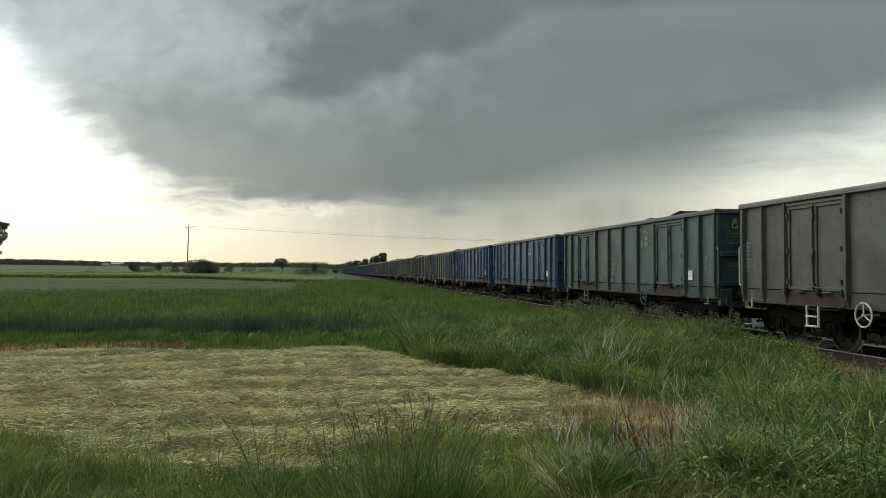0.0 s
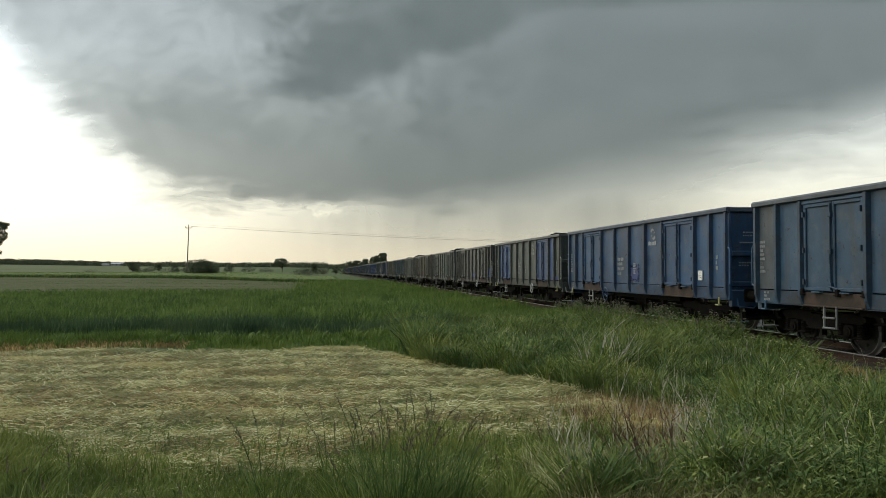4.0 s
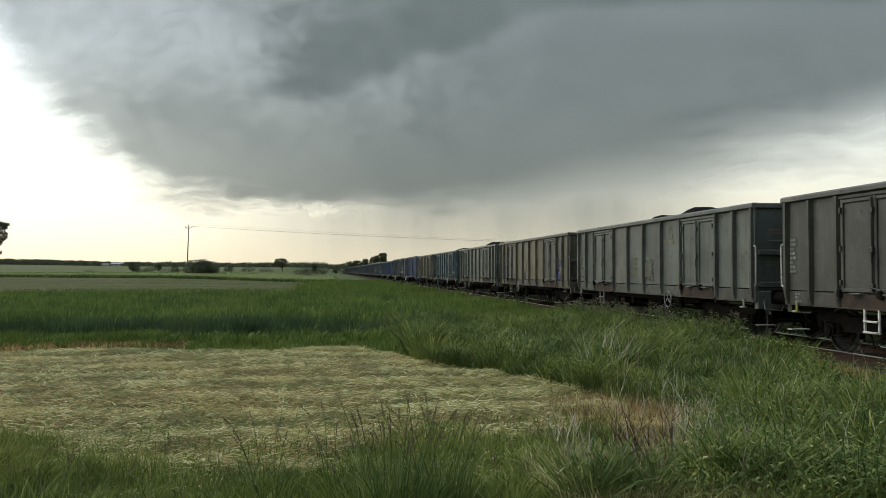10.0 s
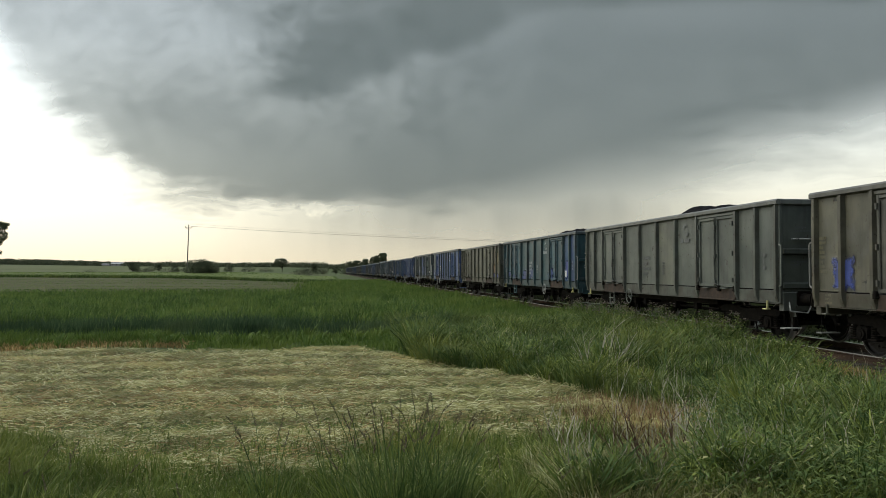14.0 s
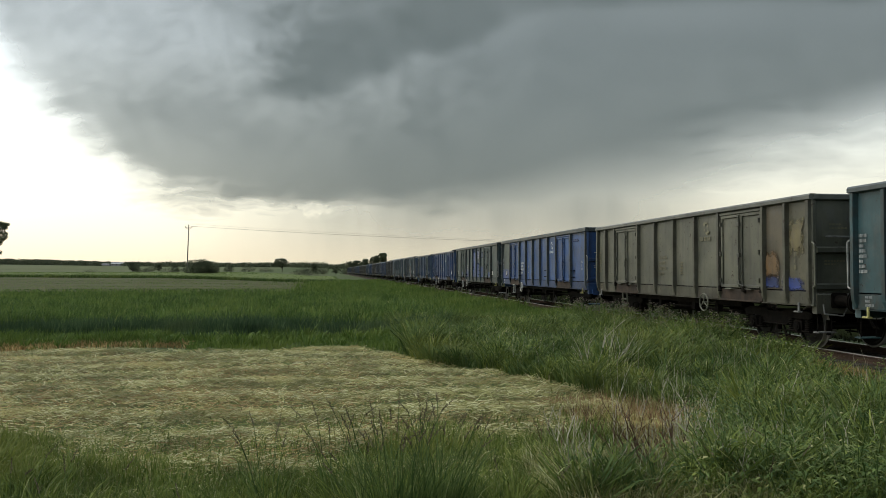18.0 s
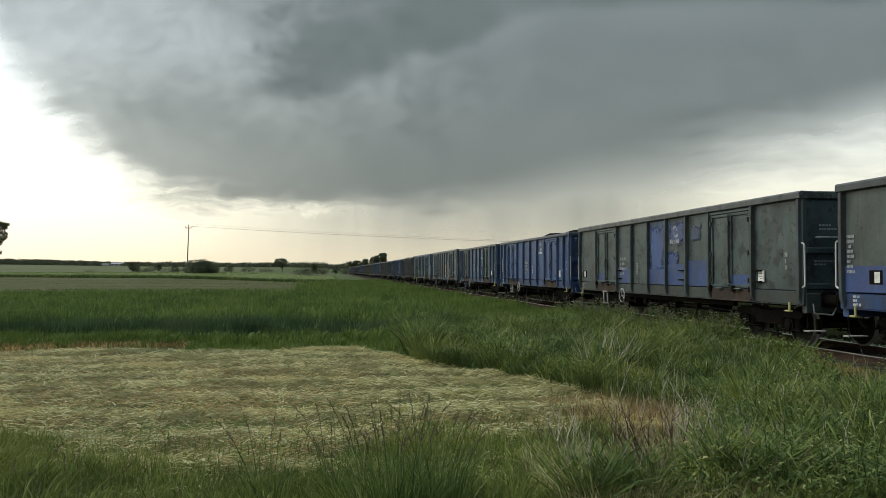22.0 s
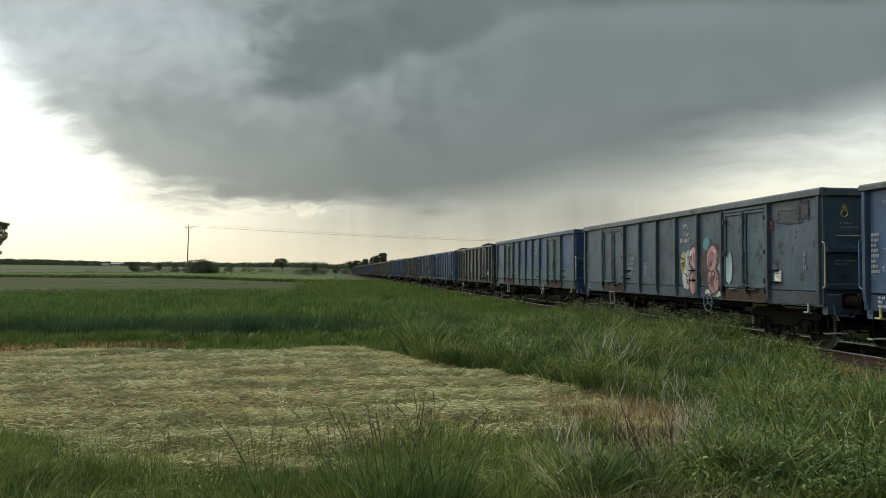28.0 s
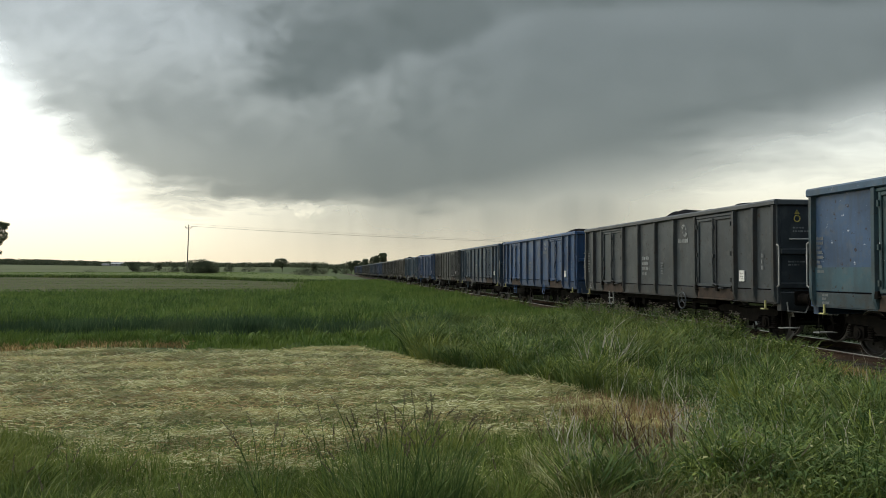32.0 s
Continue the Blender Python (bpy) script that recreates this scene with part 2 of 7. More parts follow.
# ---------------------------------------------------------------- mesh helpers
class Shape:
    """Collects vertices and faces for one mesh."""

    def __init__(self):
        self.v, self.f = [], []

    def add(self, verts, faces):
        n = len(self.v)
        self.v.extend(verts)
        self.f.extend([tuple(i + n for i in f) for f in faces])
        return self

    def box(self, x0, x1, y0, y1, z0, z1):
        return self.add([(x0, y0, z0), (x1, y0, z0), (x1, y1, z0), (x0, y1, z0), (x0, y0, z1), (x1, y0, z1), (x1, y1, z1), (x0, y1, z1)],
                        [(0, 3, 2, 1), (4, 5, 6, 7), (0, 1, 5, 4), (1, 2, 6, 5), (2, 3, 7, 6), (3, 0, 4, 7)])

    def prism(self, outline, axis, a, b):
        """An outline of (u, w) pushed along an axis from a to b; u, w are the other two axes in order."""
        def at(u, w, h):
            return {"x": (h, u, w), "y": (u, h, w), "z": (u, w, h)}[axis]
        n = len(outline)
        verts = [at(u, w, a) for u, w in outline] + [at(u, w, b) for u, w in outline]
        faces = [tuple(range(n))[::-1], tuple(range(n, 2 * n))]
        faces += [(i, (i + 1) % n, n + (i + 1) % n, n + i) for i in range(n)]
        return self.add(verts, faces)

    def soft_box(self, x0, x1, y0, y1, z0, z1, c=0.01, axis="y"):
        """A box whose four edges along the axis are bevelled."""
        (a0, a1), (b0, b1), (h0, h1) = {"x": ((y0, y1), (z0, z1), (x0, x1)), "y": ((x0, x1), (z0, z1), (y0, y1)),
                                        "z": ((x0, x1), (y0, y1), (z0, z1))}[axis]
        return self.prism([(a0 + c, b0), (a1 - c, b0), (a1, b0 + c), (a1, b1 - c), (a1 - c, b1), (a0 + c, b1), (a0, b1 - c), (a0, b0 + c)], axis, h0, h1)

    def rod(self, p, q, r, n=8, r2=None):
        p, q = Vector(p), Vector(q)
        way = (q - p).normalized()
        side = way.orthogonal().normalized()
        up = way.cross(side)
        r2 = r if r2 is None else r2
        verts = []
        for end, rad in ((p, r), (q, r2)):
            for k in range(n):
                a = 2 * math.pi * k / n
                verts.append(tuple(end + rad * (math.cos(a) * side + math.sin(a) * up)))
        faces = [tuple(range(n))[::-1], tuple(range(n, 2 * n))] + [(i, (i + 1) % n, n + (i + 1) % n, n + i) for i in range(n)]
        return self.add(verts, faces)

    def tube(self, points, r, n=6):
        for p, q in zip(points[:-1], points[1:]):
            self.rod(p, q, r, n)
        return self

    def ring(self, centre, radius, r, axis="x", n=20, m=6):
        verts, faces = [], []
        for i in range(n):
            a = 2 * math.pi * i / n
            for j in range(m):
                b = 2 * math.pi * j / m
                u, w, h = (radius + r * math.cos(b)) * math.cos(a), (radius + r * math.cos(b)) * math.sin(a), r * math.sin(b)
                d = {"x": (h, u, w), "y": (u, h, w), "z": (u, w, h)}[axis]
                verts.append(tuple(centre[k] + d[k] for k in range(3)))
        for i in range(n):
            for j in range(m):
                faces.append((i * m + j, ((i + 1) % n) * m + j, ((i + 1) % n) * m + (j + 1) % m, i * m + (j + 1) % m))
        return self.add(verts, faces)

    def lathe(self, profile, centre, axis="x", n=28):
        """Turned about an axis: profile of (along, radius)."""
        verts, faces, m = [], [], len(profile)
        for i in range(n):
            a = 2 * math.pi * i / n
            for h, r in profile:
                u, w = r * math.cos(a), r * math.sin(a)
                d = {"x": (h, u, w), "y": (u, h, w), "z": (u, w, h)}[axis]
                verts.append(tuple(centre[k] + d[k] for k in range(3)))
        for i in range(n):
            for j in range(m - 1):
                faces.append((i * m + j, ((i + 1) % n) * m + j, ((i + 1) % n) * m + j + 1, i * m + j + 1))
        return self.add(verts, faces)

    def mesh(self, name, mat, smooth=False):
        me = bpy.data.meshes.new(name)
        me.from_pydata(self.v, [], self.f)
        if smooth:
            me.polygons.foreach_set("use_smooth", [True] * len(me.polygons))
        me.materials.append(mat)
        me.update()
        return me


def part(name, shape, mat, parent, label="", at=(0, 0, 0), color=None, smooth=False):
    """Links a shape, or a mesh made before, as one part under a thing or a part."""
    data = shape if isinstance(shape, bpy.types.Mesh) else shape.mesh(name, mat, smooth)
    ob = new(name, data)
    ob.parent = parent
    ob.location = at
    if color:
        ob.color = (*color, 0.5)
    if label:
        ob["label"] = label
    return ob


def quick_mesh(name, verts, faces_flat, sizes, mat):
    """A large mesh from numpy arrays."""
    me = bpy.data.meshes.new(name)
    me.vertices.add(len(verts))
    me.vertices.foreach_set("co", np.asarray(verts, dtype=np.float32).ravel())
    me.loops.add(len(faces_flat))
    me.loops.foreach_set("vertex_index", np.asarray(faces_flat, dtype=np.int32))
    me.polygons.add(len(sizes))
    me.polygons.foreach_set("loop_start", np.concatenate(([0], np.cumsum(sizes)[:-1])).astype(np.int32))
    me.update(calc_edges=True)
    me.validate()
    me.materials.append(mat)
    return me


# ---------------------------------------------------------------- the ground
def smooth(a):
    a = np.clip(a, 0, 1)
    return a * a * (3 - 2 * a)


def ground_z(x, y):
    """Height of the land: flat by the track, rising a little far off to the left, with a low bank under the rails."""
    x, y = np.asarray(x, dtype=float), np.asarray(y, dtype=float)
    rise = 1.45 * smooth((y - 70) / 150) * smooth((0 - x) / 30)
    rise = rise + 5.0 * smooth((y - 520) / 450) + 4.5 * smooth((-x - 60) / 500) * smooth((y - 400) / 650)
    bank = 0.13 * (1 - smooth((np.abs(x - TRACK_X) - 2.2) / 2.0))
    rough = 0.05 * np.sin(x * 0.9 + 1.3 * np.sin(y * 0.31)) * np.sin(y * 0.63 + 0.7) * smooth((9.0 - x) / 2) * (1 - smooth((y - 40) / 40))
    return rise + bank + rough


def spot(px, fwd):
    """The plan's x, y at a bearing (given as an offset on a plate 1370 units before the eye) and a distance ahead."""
    right = (px - 784) / 1370 * fwd
    s, c = math.sin(radians(YAW)), math.cos(radians(YAW))
    return fwd * s + right * c, fwd * c - right * s


def axis_steps(lo, hi, fine, near):
    """Steps that are fine near 0 and widen outwards."""
    out, p, d = [0.0], 0.0, fine
    while p < hi:
        d = fine if p < near else d * 1.16
        p += d
        out.append(min(p, hi))
    neg, p, d = [], 0.0, fine
    while p > lo:
        d = fine if p > -near else d * 1.16
        p -= d
        neg.append(max(p, lo))
    return np.array(sorted(set(neg + out)))


def sheet(name, xs, ys, mat, lift=0.0, skew=0.0):
    gx, gy = np.meshgrid(xs, ys)
    gy = gy + skew * np.clip(-gx, 0, 90)
    v = np.stack([gx.ravel(), gy.ravel(), ground_z(gx, gy).ravel() + lift], 1)
    n, m = len(xs), len(ys)
    a = (np.arange(m - 1)[:, None] * n + np.arange(n - 1)[None, :]).ravel()
    f = np.stack([a, a + 1, a + n + 1, a + n], 1).ravel()
    return new(name, quick_mesh(name, v, f, np.full(len(a), 4), mat))


def soil_build(colours, scale, strip=None):
    """Ground cover in three tones at two scales; strip: stretched along one axis for mown or drilled rows."""
    def build(add, link, bsdf):
        tc = add("ShaderNodeTexCoord")
        v = tc.outputs["Object"]
        if strip:
            mp = add("ShaderNodeMapping")
            mp.inputs["Scale"].default_value = strip
            link(v, mp.inputs["Vector"])
            vs = mp.outputs[0]
        else:
            vs = v
        a = noise_node(add, link, vs, scale, 8, 0.7)
        b = noise_node(add, link, v, scale * 0.12, 5, 0.6)
        c = mix_node(add, link, ramp_node(add, link, a, [(0.35, (0.0,) * 3), (0.65, (1.0,) * 3)]), colours[0], colours[1])
        c = mix_node(add, link, ramp_node(add, link, b, [(0.42, (0.0,) * 3), (0.62, (1.0,) * 3)]), c, colours[2])
        link(c, bsdf.inputs["Base Color"])
        bump(add, link, bsdf, a, 0.8, 0.03)
    return build


MEADOW = material("meadow_soil_and_grass", (0.08, 0.11, 0.04), 0.95, 0, soil_build([(0.030, 0.045, 0.014), (0.060, 0.080, 0.026), (0.045, 0.065, 0.020)], 5.0))
STRAW_SOIL = material("mown_stubble_ground", (0.3, 0.26, 0.16), 0.95, 0, soil_build([(0.050, 0.050, 0.015), (0.140, 0.122, 0.044), (0.120, 0.082, 0.028)], 5.0, (0.25, 1.8, 1.0)))
CROP_SOIL = material("green_crop_ground", (0.05, 0.09, 0.03), 0.95, 0, soil_build([(0.022, 0.046, 0.014), (0.045, 0.078, 0.024), (0.032, 0.060, 0.018)], 2.0, (0.3, 1.0, 1.0)))
FALLOW = material("brownish_fallow_field", (0.12, 0.12, 0.06), 0.95, 0, soil_build([(0.032, 0.045, 0.011), (0.060, 0.053, 0.019), (0.046, 0.051, 0.015)], 0.8, (0.22, 1.0, 1.0)))
PASTURE = material("light_green_pasture", (0.13, 0.17, 0.05), 0.95, 0, soil_build([(0.060, 0.088, 0.020), (0.105, 0.128, 0.036), (0.080, 0.104, 0.028)], 0.3, (0.10, 1.0, 1.0)))
# near-black green, picked to keep the view under the wagons dark
FIELD_BEYOND = material("dark_ploughed_soil", (0.03, 0.025, 0.018), 0.95, 0, soil_build([(0.008, 0.010, 0.005), (0.016, 0.020, 0.008), (0.012, 0.015, 0.006)], 2.5, (1.0, 0.3, 1.0)), 0.0)
FAR_FIELD = material("pale_far_field", (0.13, 0.17, 0.05), 0.95, 0, soil_build([(0.048, 0.064, 0.022), (0.082, 0.088, 0.036), (0.062, 0.076, 0.028)], 0.06, (0.10, 1.0, 1.0)))


def straw_in(x, y):
    """Above 0 inside the mown strip; its far right corner is cut off and its edges are uneven."""
    x, y = np.asarray(x, dtype=float), np.asarray(y, dtype=float)
    wob = 0.35 * np.sin(x * 0.8 + 0.6) + 0.25 * np.sin(x * 2.1 + y * 0.7) + 0.22 * np.sin(y * 1.7 + 1.0)
    far = 20.0 - y + 0.6 * wob
    cut = (4.5 - x) - 0.62 * np.maximum(0, y - 13.2) + wob * 0.7
    near = y - 6.9 + wob * 0.5
    return np.minimum(np.minimum(far, cut), near)


def masked_sheet(name, xs, ys, mat, lift, inside):
    gx, gy = np.meshgrid(xs, ys)
    v = np.stack([gx.ravel(), gy.ravel(), ground_z(gx, gy).ravel() + lift], 1)
    n, m = len(xs), len(ys)
    a = (np.arange(m - 1)[:, None] * n + np.arange(n - 1)[None, :]).ravel()
    cx, cy = v[a, 0] + (xs[1] - xs[0]) / 2, v[a, 1] + (ys[1] - ys[0]) / 2
    a = a[inside(cx, cy) > 0]
    f = np.stack([a, a + 1, a + n + 1, a + n], 1).ravel()
    return new(name, quick_mesh(name, v, f, np.full(len(a), 4), mat))


ground = sheet("ground", axis_steps(-2400, 2400, 0.5, 26), axis_steps(-260, 4600, 0.5, 60), MEADOW)
tagged(ground, "green meadow and farmland reaching the horizon", "ground", kind="structure")
mown = masked_sheet("field_1", np.arange(-40, 5.6, 0.2), np.arange(6.2, 21.2, 0.2), STRAW_SOIL, 0.012, straw_in)
tagged(mown, "mown strip covered with dry pale cut grass", "field", kind="structure")
crop = sheet("field_2", np.concatenate((np.arange(-150, -20, 5.0), np.arange(-20, 4.3, 0.8))), np.arange(23.4, 60, 1.0), CROP_SOIL, 0.012)
tagged(crop, "field of young dark green grain", "field", kind="structure")
fallow = sheet("field_3", np.concatenate((np.arange(-420, -20, 8.0), np.arange(-20, 2.6, 1.5))), np.arange(58, 140, 2.0), FALLOW, 0.03, 0.29)
tagged(fallow, "brownish green fallow field", "field", kind="structure")
pasture = sheet("field_4", np.concatenate((np.arange(-700, -20, 12.0), np.arange(-20, 4, 2.0))), np.arange(137, 309, 4.0), PASTURE, 0.04, 0.29)
tagged(pasture, "light green pasture", "field", kind="structure")
field_beyond = sheet("field_6", np.concatenate((np.arange(14.2, 20, 1.0), np.arange(20, 240, 4.0))), np.arange(-60, 300, 6.0), FIELD_BEYOND, 0.03)
tagged(field_beyond, "dark green field beyond the track", "field", kind="structure")
far_field = sheet("field_5", np.concatenate((np.arange(-1400, -20, 30.0), np.arange(-20, 4, 4.0))), np.arange(329, 1100, 12.0), FAR_FIELD, 0.05)
tagged(far_field, "pale far pasture before the woods", "field", kind="structure")


# ---------------------------------------------------------------- grass
def leaf_build(dark, light, dry, dry_share=0.1):
    def build(add, link, bsdf):
        geo = add("ShaderNodeNewGeometry")
        r = geo.outputs["Random Per Island"]
        c = ramp_node(add, link, r, [(0.0, dark), (1.0 - dry_share, light), (1.0, dry)], "LINEAR")
        tc = add("ShaderNodeTexCoord")
        n = noise_node(add, link, tc.outputs["Object"], 0.9, 5, 0.6)
        n2 = noise_node(add, link, tc.outputs["Object"], 0.33, 3, 0.5)
        n3 = noise_node(add, link, tc.outputs["Object"], 3.6, 4, 0.6)
        c = mix_node(add, link, ramp_node(add, link, n, [(0.42, (0.0,) * 3), (0.62, (0.60,) * 3)]), c, tuple(0.80 * q for q in dark))
        c = mix_node(add, link, ramp_node(add, link, n3, [(0.46, (0.0,) * 3), (0.64, (0.32,) * 3)]), c, tuple(0.62 * q for q in dark))
        c = mix_node(add, link, ramp_node(add, link, n2, [(0.50, (0.0,) * 3), (0.70, (0.45,) * 3)]), c, (light[0] * 1.25, light[1] * 1.05, light[2]))
        link(c, bsdf.inputs["Base Color"])
    return build


def grass_material(name, dark, light, dry, share=0.1):
    dark, light, dry = (tuple(0.93 * c for c in tone) for tone in (dark, light, dry))
    m = material(name, light, 0.65, 0, leaf_build(dark, light, dry, share))
    tree = m.node_tree
    bsdf = [n for n in tree.nodes if n.type == "BSDF_PRINCIPLED"][0]
    end = [n for n in tree.nodes if n.type == "OUTPUT_MATERIAL"][0]
    tr = tree.nodes.new("ShaderNodeBsdfTranslucent")
    mixer = tree.nodes.new("ShaderNodeMixShader")
    mixer.inputs[0].default_value = 0.30
    src = bsdf.inputs["Base Color"].links[0].from_socket
    tree.links.new(src, tr.inputs["Color"])
    tree.links.new(bsdf.outputs[0], mixer.inputs[1])
    tree.links.new(tr.outputs[0], mixer.inputs[2])
    tree.links.new(mixer.outputs[0], end.inputs[0])
    return m


GRASS = grass_material("long_green_grass", (0.054, 0.094, 0.017), (0.225, 0.272, 0.060), (0.46, 0.43, 0.23), 0.10)
WEEDS = grass_material("dark_green_weeds", (0.040, 0.080, 0.021), (0.145, 0.200, 0.056), (0.30, 0.33, 0.15), 0.09)
GRAIN = grass_material("young_green_grain", (0.032, 0.074, 0.015), (0.160, 0.238, 0.052), (0.27, 0.30, 0.09), 0.10)
STRAW = grass_material("dry_cut_grass", (0.108, 0.110, 0.030), (0.385, 0.380, 0.145), (0.70, 0.68, 0.42), 0.42)
BLUE_GRAIN = grass_material("bluish_green_grain", (0.030, 0.064, 0.028), (0.095, 0.150, 0.062), (0.15, 0.21, 0.09), 0.08)
DIM_WEEDS = grass_material("dark_olive_weeds", (0.012, 0.015, 0.006), (0.030, 0.034, 0.012), (0.05, 0.045, 0.02), 0.1)
HEADLAND = grass_material("light_green_headland_grass", (0.055, 0.105, 0.018), (0.150, 0.215, 0.045), (0.27, 0.30, 0.10), 0.06)
DRY = grass_material("dry_reddish_stalks", (0.17, 0.105, 0.052), (0.36, 0.245, 0.130), (0.46, 0.36, 0.21), 0.2)
PALE = material("bleached_dead_stalks", (0.55, 0.52, 0.42), 0.8, 0, dark_build((0.30, 0.28, 0.21), (0.50, 0.47, 0.38), 5.0, 0.1))
WITHERED = grass_material("withered_brown_grass", (0.20, 0.130, 0.050), (0.42, 0.300, 0.125), (0.55, 0.45, 0.22), 0.3)
BLOSSOM = grass_material("pale_mauve_flowers", (0.15, 0.12, 0.10), (0.34, 0.28, 0.27), (0.45, 0.40, 0.36), 0.2)
TWIG = grass_material("reddish_brown_twigs", (0.075, 0.040, 0.028), (0.125, 0.072, 0.048), (0.20, 0.14, 0.10), 0.2)
SEED = grass_material("ripe_seed_heads", (0.08, 0.07, 0.04), (0.16, 0.14, 0.08), (0.22, 0.19, 0.12), 0.2)

gen = np.random.default_rng(5)


def thin_growth(x, y):
    """Near 1 where the green stands low, in front of the browned patch."""
    s, c = math.sin(radians(YAW)), math.cos(radians(YAW))
    fwd = np.maximum(x * s + y * c, 0.5)
    px = 784 + 1370 * (x * c - y * s) / fwd
    return np.exp(-((px - 1158) / 78) ** 4) * smooth((fwd - 6.2) / 1.2) * (1 - smooth((fwd - 11.0) / 1.0))


def blades(name, x, y, height, width, mat, lean=0.35, drop=0.0, base=None, label="", thing=None):
    """Many curved blades in one mesh, five vertices each."""
    n = len(x)
    if mat in (GRASS, WEEDS):
        height = height * (1 - 0.72 * thin_growth(x, y))
    z = ground_z(x, y) + (0.0 if base is None else base)
    a = gen.uniform(0, 2 * np.pi, n)
    face = gen.uniform(0, 2 * np.pi, n)
    ln = lean * gen.uniform(0.2, 1.3, n) * height
    wx, wy = np.cos(face) * width / 2, np.sin(face) * width / 2
    lx, ly = np.cos(a) * ln, np.sin(a) * ln
    v = np.zeros((n, 5, 3))
    v[:, 0] = np.stack([x - wx, y - wy, z - 0.02], 1)
    v[:, 1] = np.stack([x + wx, y + wy, z - 0.02], 1)
    mz = z + height * 0.58
    v[:, 2] = np.stack([x + lx * 0.3 + wx * 0.75, y + ly * 0.3 + wy * 0.75, mz], 1)
    v[:, 3] = np.stack([x + lx * 0.3 - wx * 0.75, y + ly * 0.3 - wy * 0.75, mz], 1)
    v[:, 4] = np.stack([x + lx, y + ly, z + height * (1 - drop * gen.uniform(0, 1, n))], 1)
    i = np.arange(n)[:, None] * 5
    f = np.concatenate([i + np.array([[0, 1, 2, 3]]), i + np.array([[3, 2, 4]])], 1).ravel()
    ob = new(name, quick_mesh(name, v.reshape(-1, 3), f, np.tile([4, 3], n), mat))
    tagged(ob, label, "grass", kind="stuff")
    return ob


def scatter(n, x0, x1, y0, y1, near_bias=1.0):
    x = gen.uniform(x0, x1, n)
    y = y0 + (y1 - y0) * gen.uniform(0, 1, n) ** near_bias
    return x, y


def patchy(x, y, scale, seed):
    """A cheap smooth pattern between 0 and 1."""
    s = np.sin(x * scale + seed) * np.cos(y * scale * 1.13 + seed * 1.7) + 0.6 * np.sin(x * scale * 2.3 - y * scale * 1.9 + seed * 2.1)
    return 0.5 + s / 3.2


def tussocks(name, cx, cy, per, height, radius, width, mat, fan, label):
    """Grass in clumps: the leaves of each lean outwards from its middle and arch over."""
    if mat in (GRASS, WEEDS):
        height = height * (1 - 0.72 * thin_growth(cx, cy))
    n = len(cx) * per
    i = np.repeat(np.arange(len(cx)), per)
    a, q = gen.uniform(0, 2 * np.pi, n), np.sqrt(gen.uniform(0, 1, n))
    rad = (radius * gen.uniform(0.6, 1.4, len(cx)))[i]
    hh = height[i] * gen.uniform(0.5, 1.15, n)
    lean_a = a + gen.normal(0, 0.5, n)
    x, y = cx[i] + np.cos(a) * q * rad, cy[i] + np.sin(a) * q * rad
    out = fan * (0.25 + q) * hh * gen.uniform(0.5, 1.3, n)
    wind = gen.normal(0.10, 0.12, len(cx))[i] * hh
    lx, ly = np.cos(lean_a) * out + wind, np.sin(lean_a) * out
    face = gen.uniform(0, 2 * np.pi, n)
    w = width * gen.uniform(0.6, 1.4, n)
    wx, wy = np.cos(face) * w / 2, np.sin(face) * w / 2
    z = ground_z(x, y)
    v = np.zeros((n, 7, 3))
    for k, (f, up, t) in enumerate(((0.0, 0.0, 1.0), (0.28, 0.55, 0.9), (0.70, 0.92, 0.6))):
        v[:, 2 * k] = np.stack([x + lx * f - wx * t, y + ly * f - wy * t, z - 0.02 + hh * up], 1)
        v[:, 2 * k + 1] = np.stack([x + lx * f + wx * t, y + ly * f + wy * t, z - 0.02 + hh * up], 1)
    v[:, 6] = np.stack([x + lx * 1.15, y + ly * 1.15, z + hh * gen.uniform(0.80, 1.05, n)], 1)
    j = np.arange(n)[:, None] * 7
    f = np.concatenate([j + np.array([[0, 1, 3, 2]]), j + np.array([[2, 3, 5, 4]]), j + np.array([[4, 5, 6]])], 1).ravel()
    ob = new(name, quick_mesh(name, v.reshape(-1, 3), f, np.tile([4, 4, 3], n), mat))
    tagged(ob, label, "grass", kind="stuff")


# the grain: a bluish front, lighter ears in streaks above it, thinner and wider blades further off
x, y = scatter(24000, -17, 3.9, 23.6, 27.0, 1.3)
h = 0.62 * (0.66 + 0.30 * patchy(x, y, 0.5, 1.0) + 0.26 * patchy(x, y, 3.1, 2.0)) * gen.uniform(0.72, 1.1, len(x)) * smooth((y - 24.6 + 1.3 * patchy(x * 0.6, y * 0.3, 0.9, 2.0) + 0.4 * patchy(x, y, 2.2, 1.0)) / 0.6 + 0.3)
blades("grain", x, y, h, gen.uniform(0.020, 0.034, len(x)), BLUE_GRAIN, 0.30, 0.15, label="bluish green standing grain at the field's front")
x, y = scatter(48000, -23, 4.2, 25.9, 36, 1.2)
h = (0.52 + 0.20 * patchy(x * 0.22, y, 1.1, 1.0)) * gen.uniform(0.82, 1.12, len(x))
blades("grain", x, y, h, gen.uniform(0.018, 0.038, len(x)), GRAIN, 0.45, 0.15, label="standing young green grain")
x, y = scatter(70000, -50, 4.1, 34, 62, 1.2)
h = (0.42 + 0.26 * patchy(x * 0.16, y, 0.55, 2.0)) * gen.uniform(0.8, 1.15, len(x))
blades("grain", x, y, h, np.full(len(x), 0.042), GRAIN, 0.5, 0.15, label="standing young green grain further off")
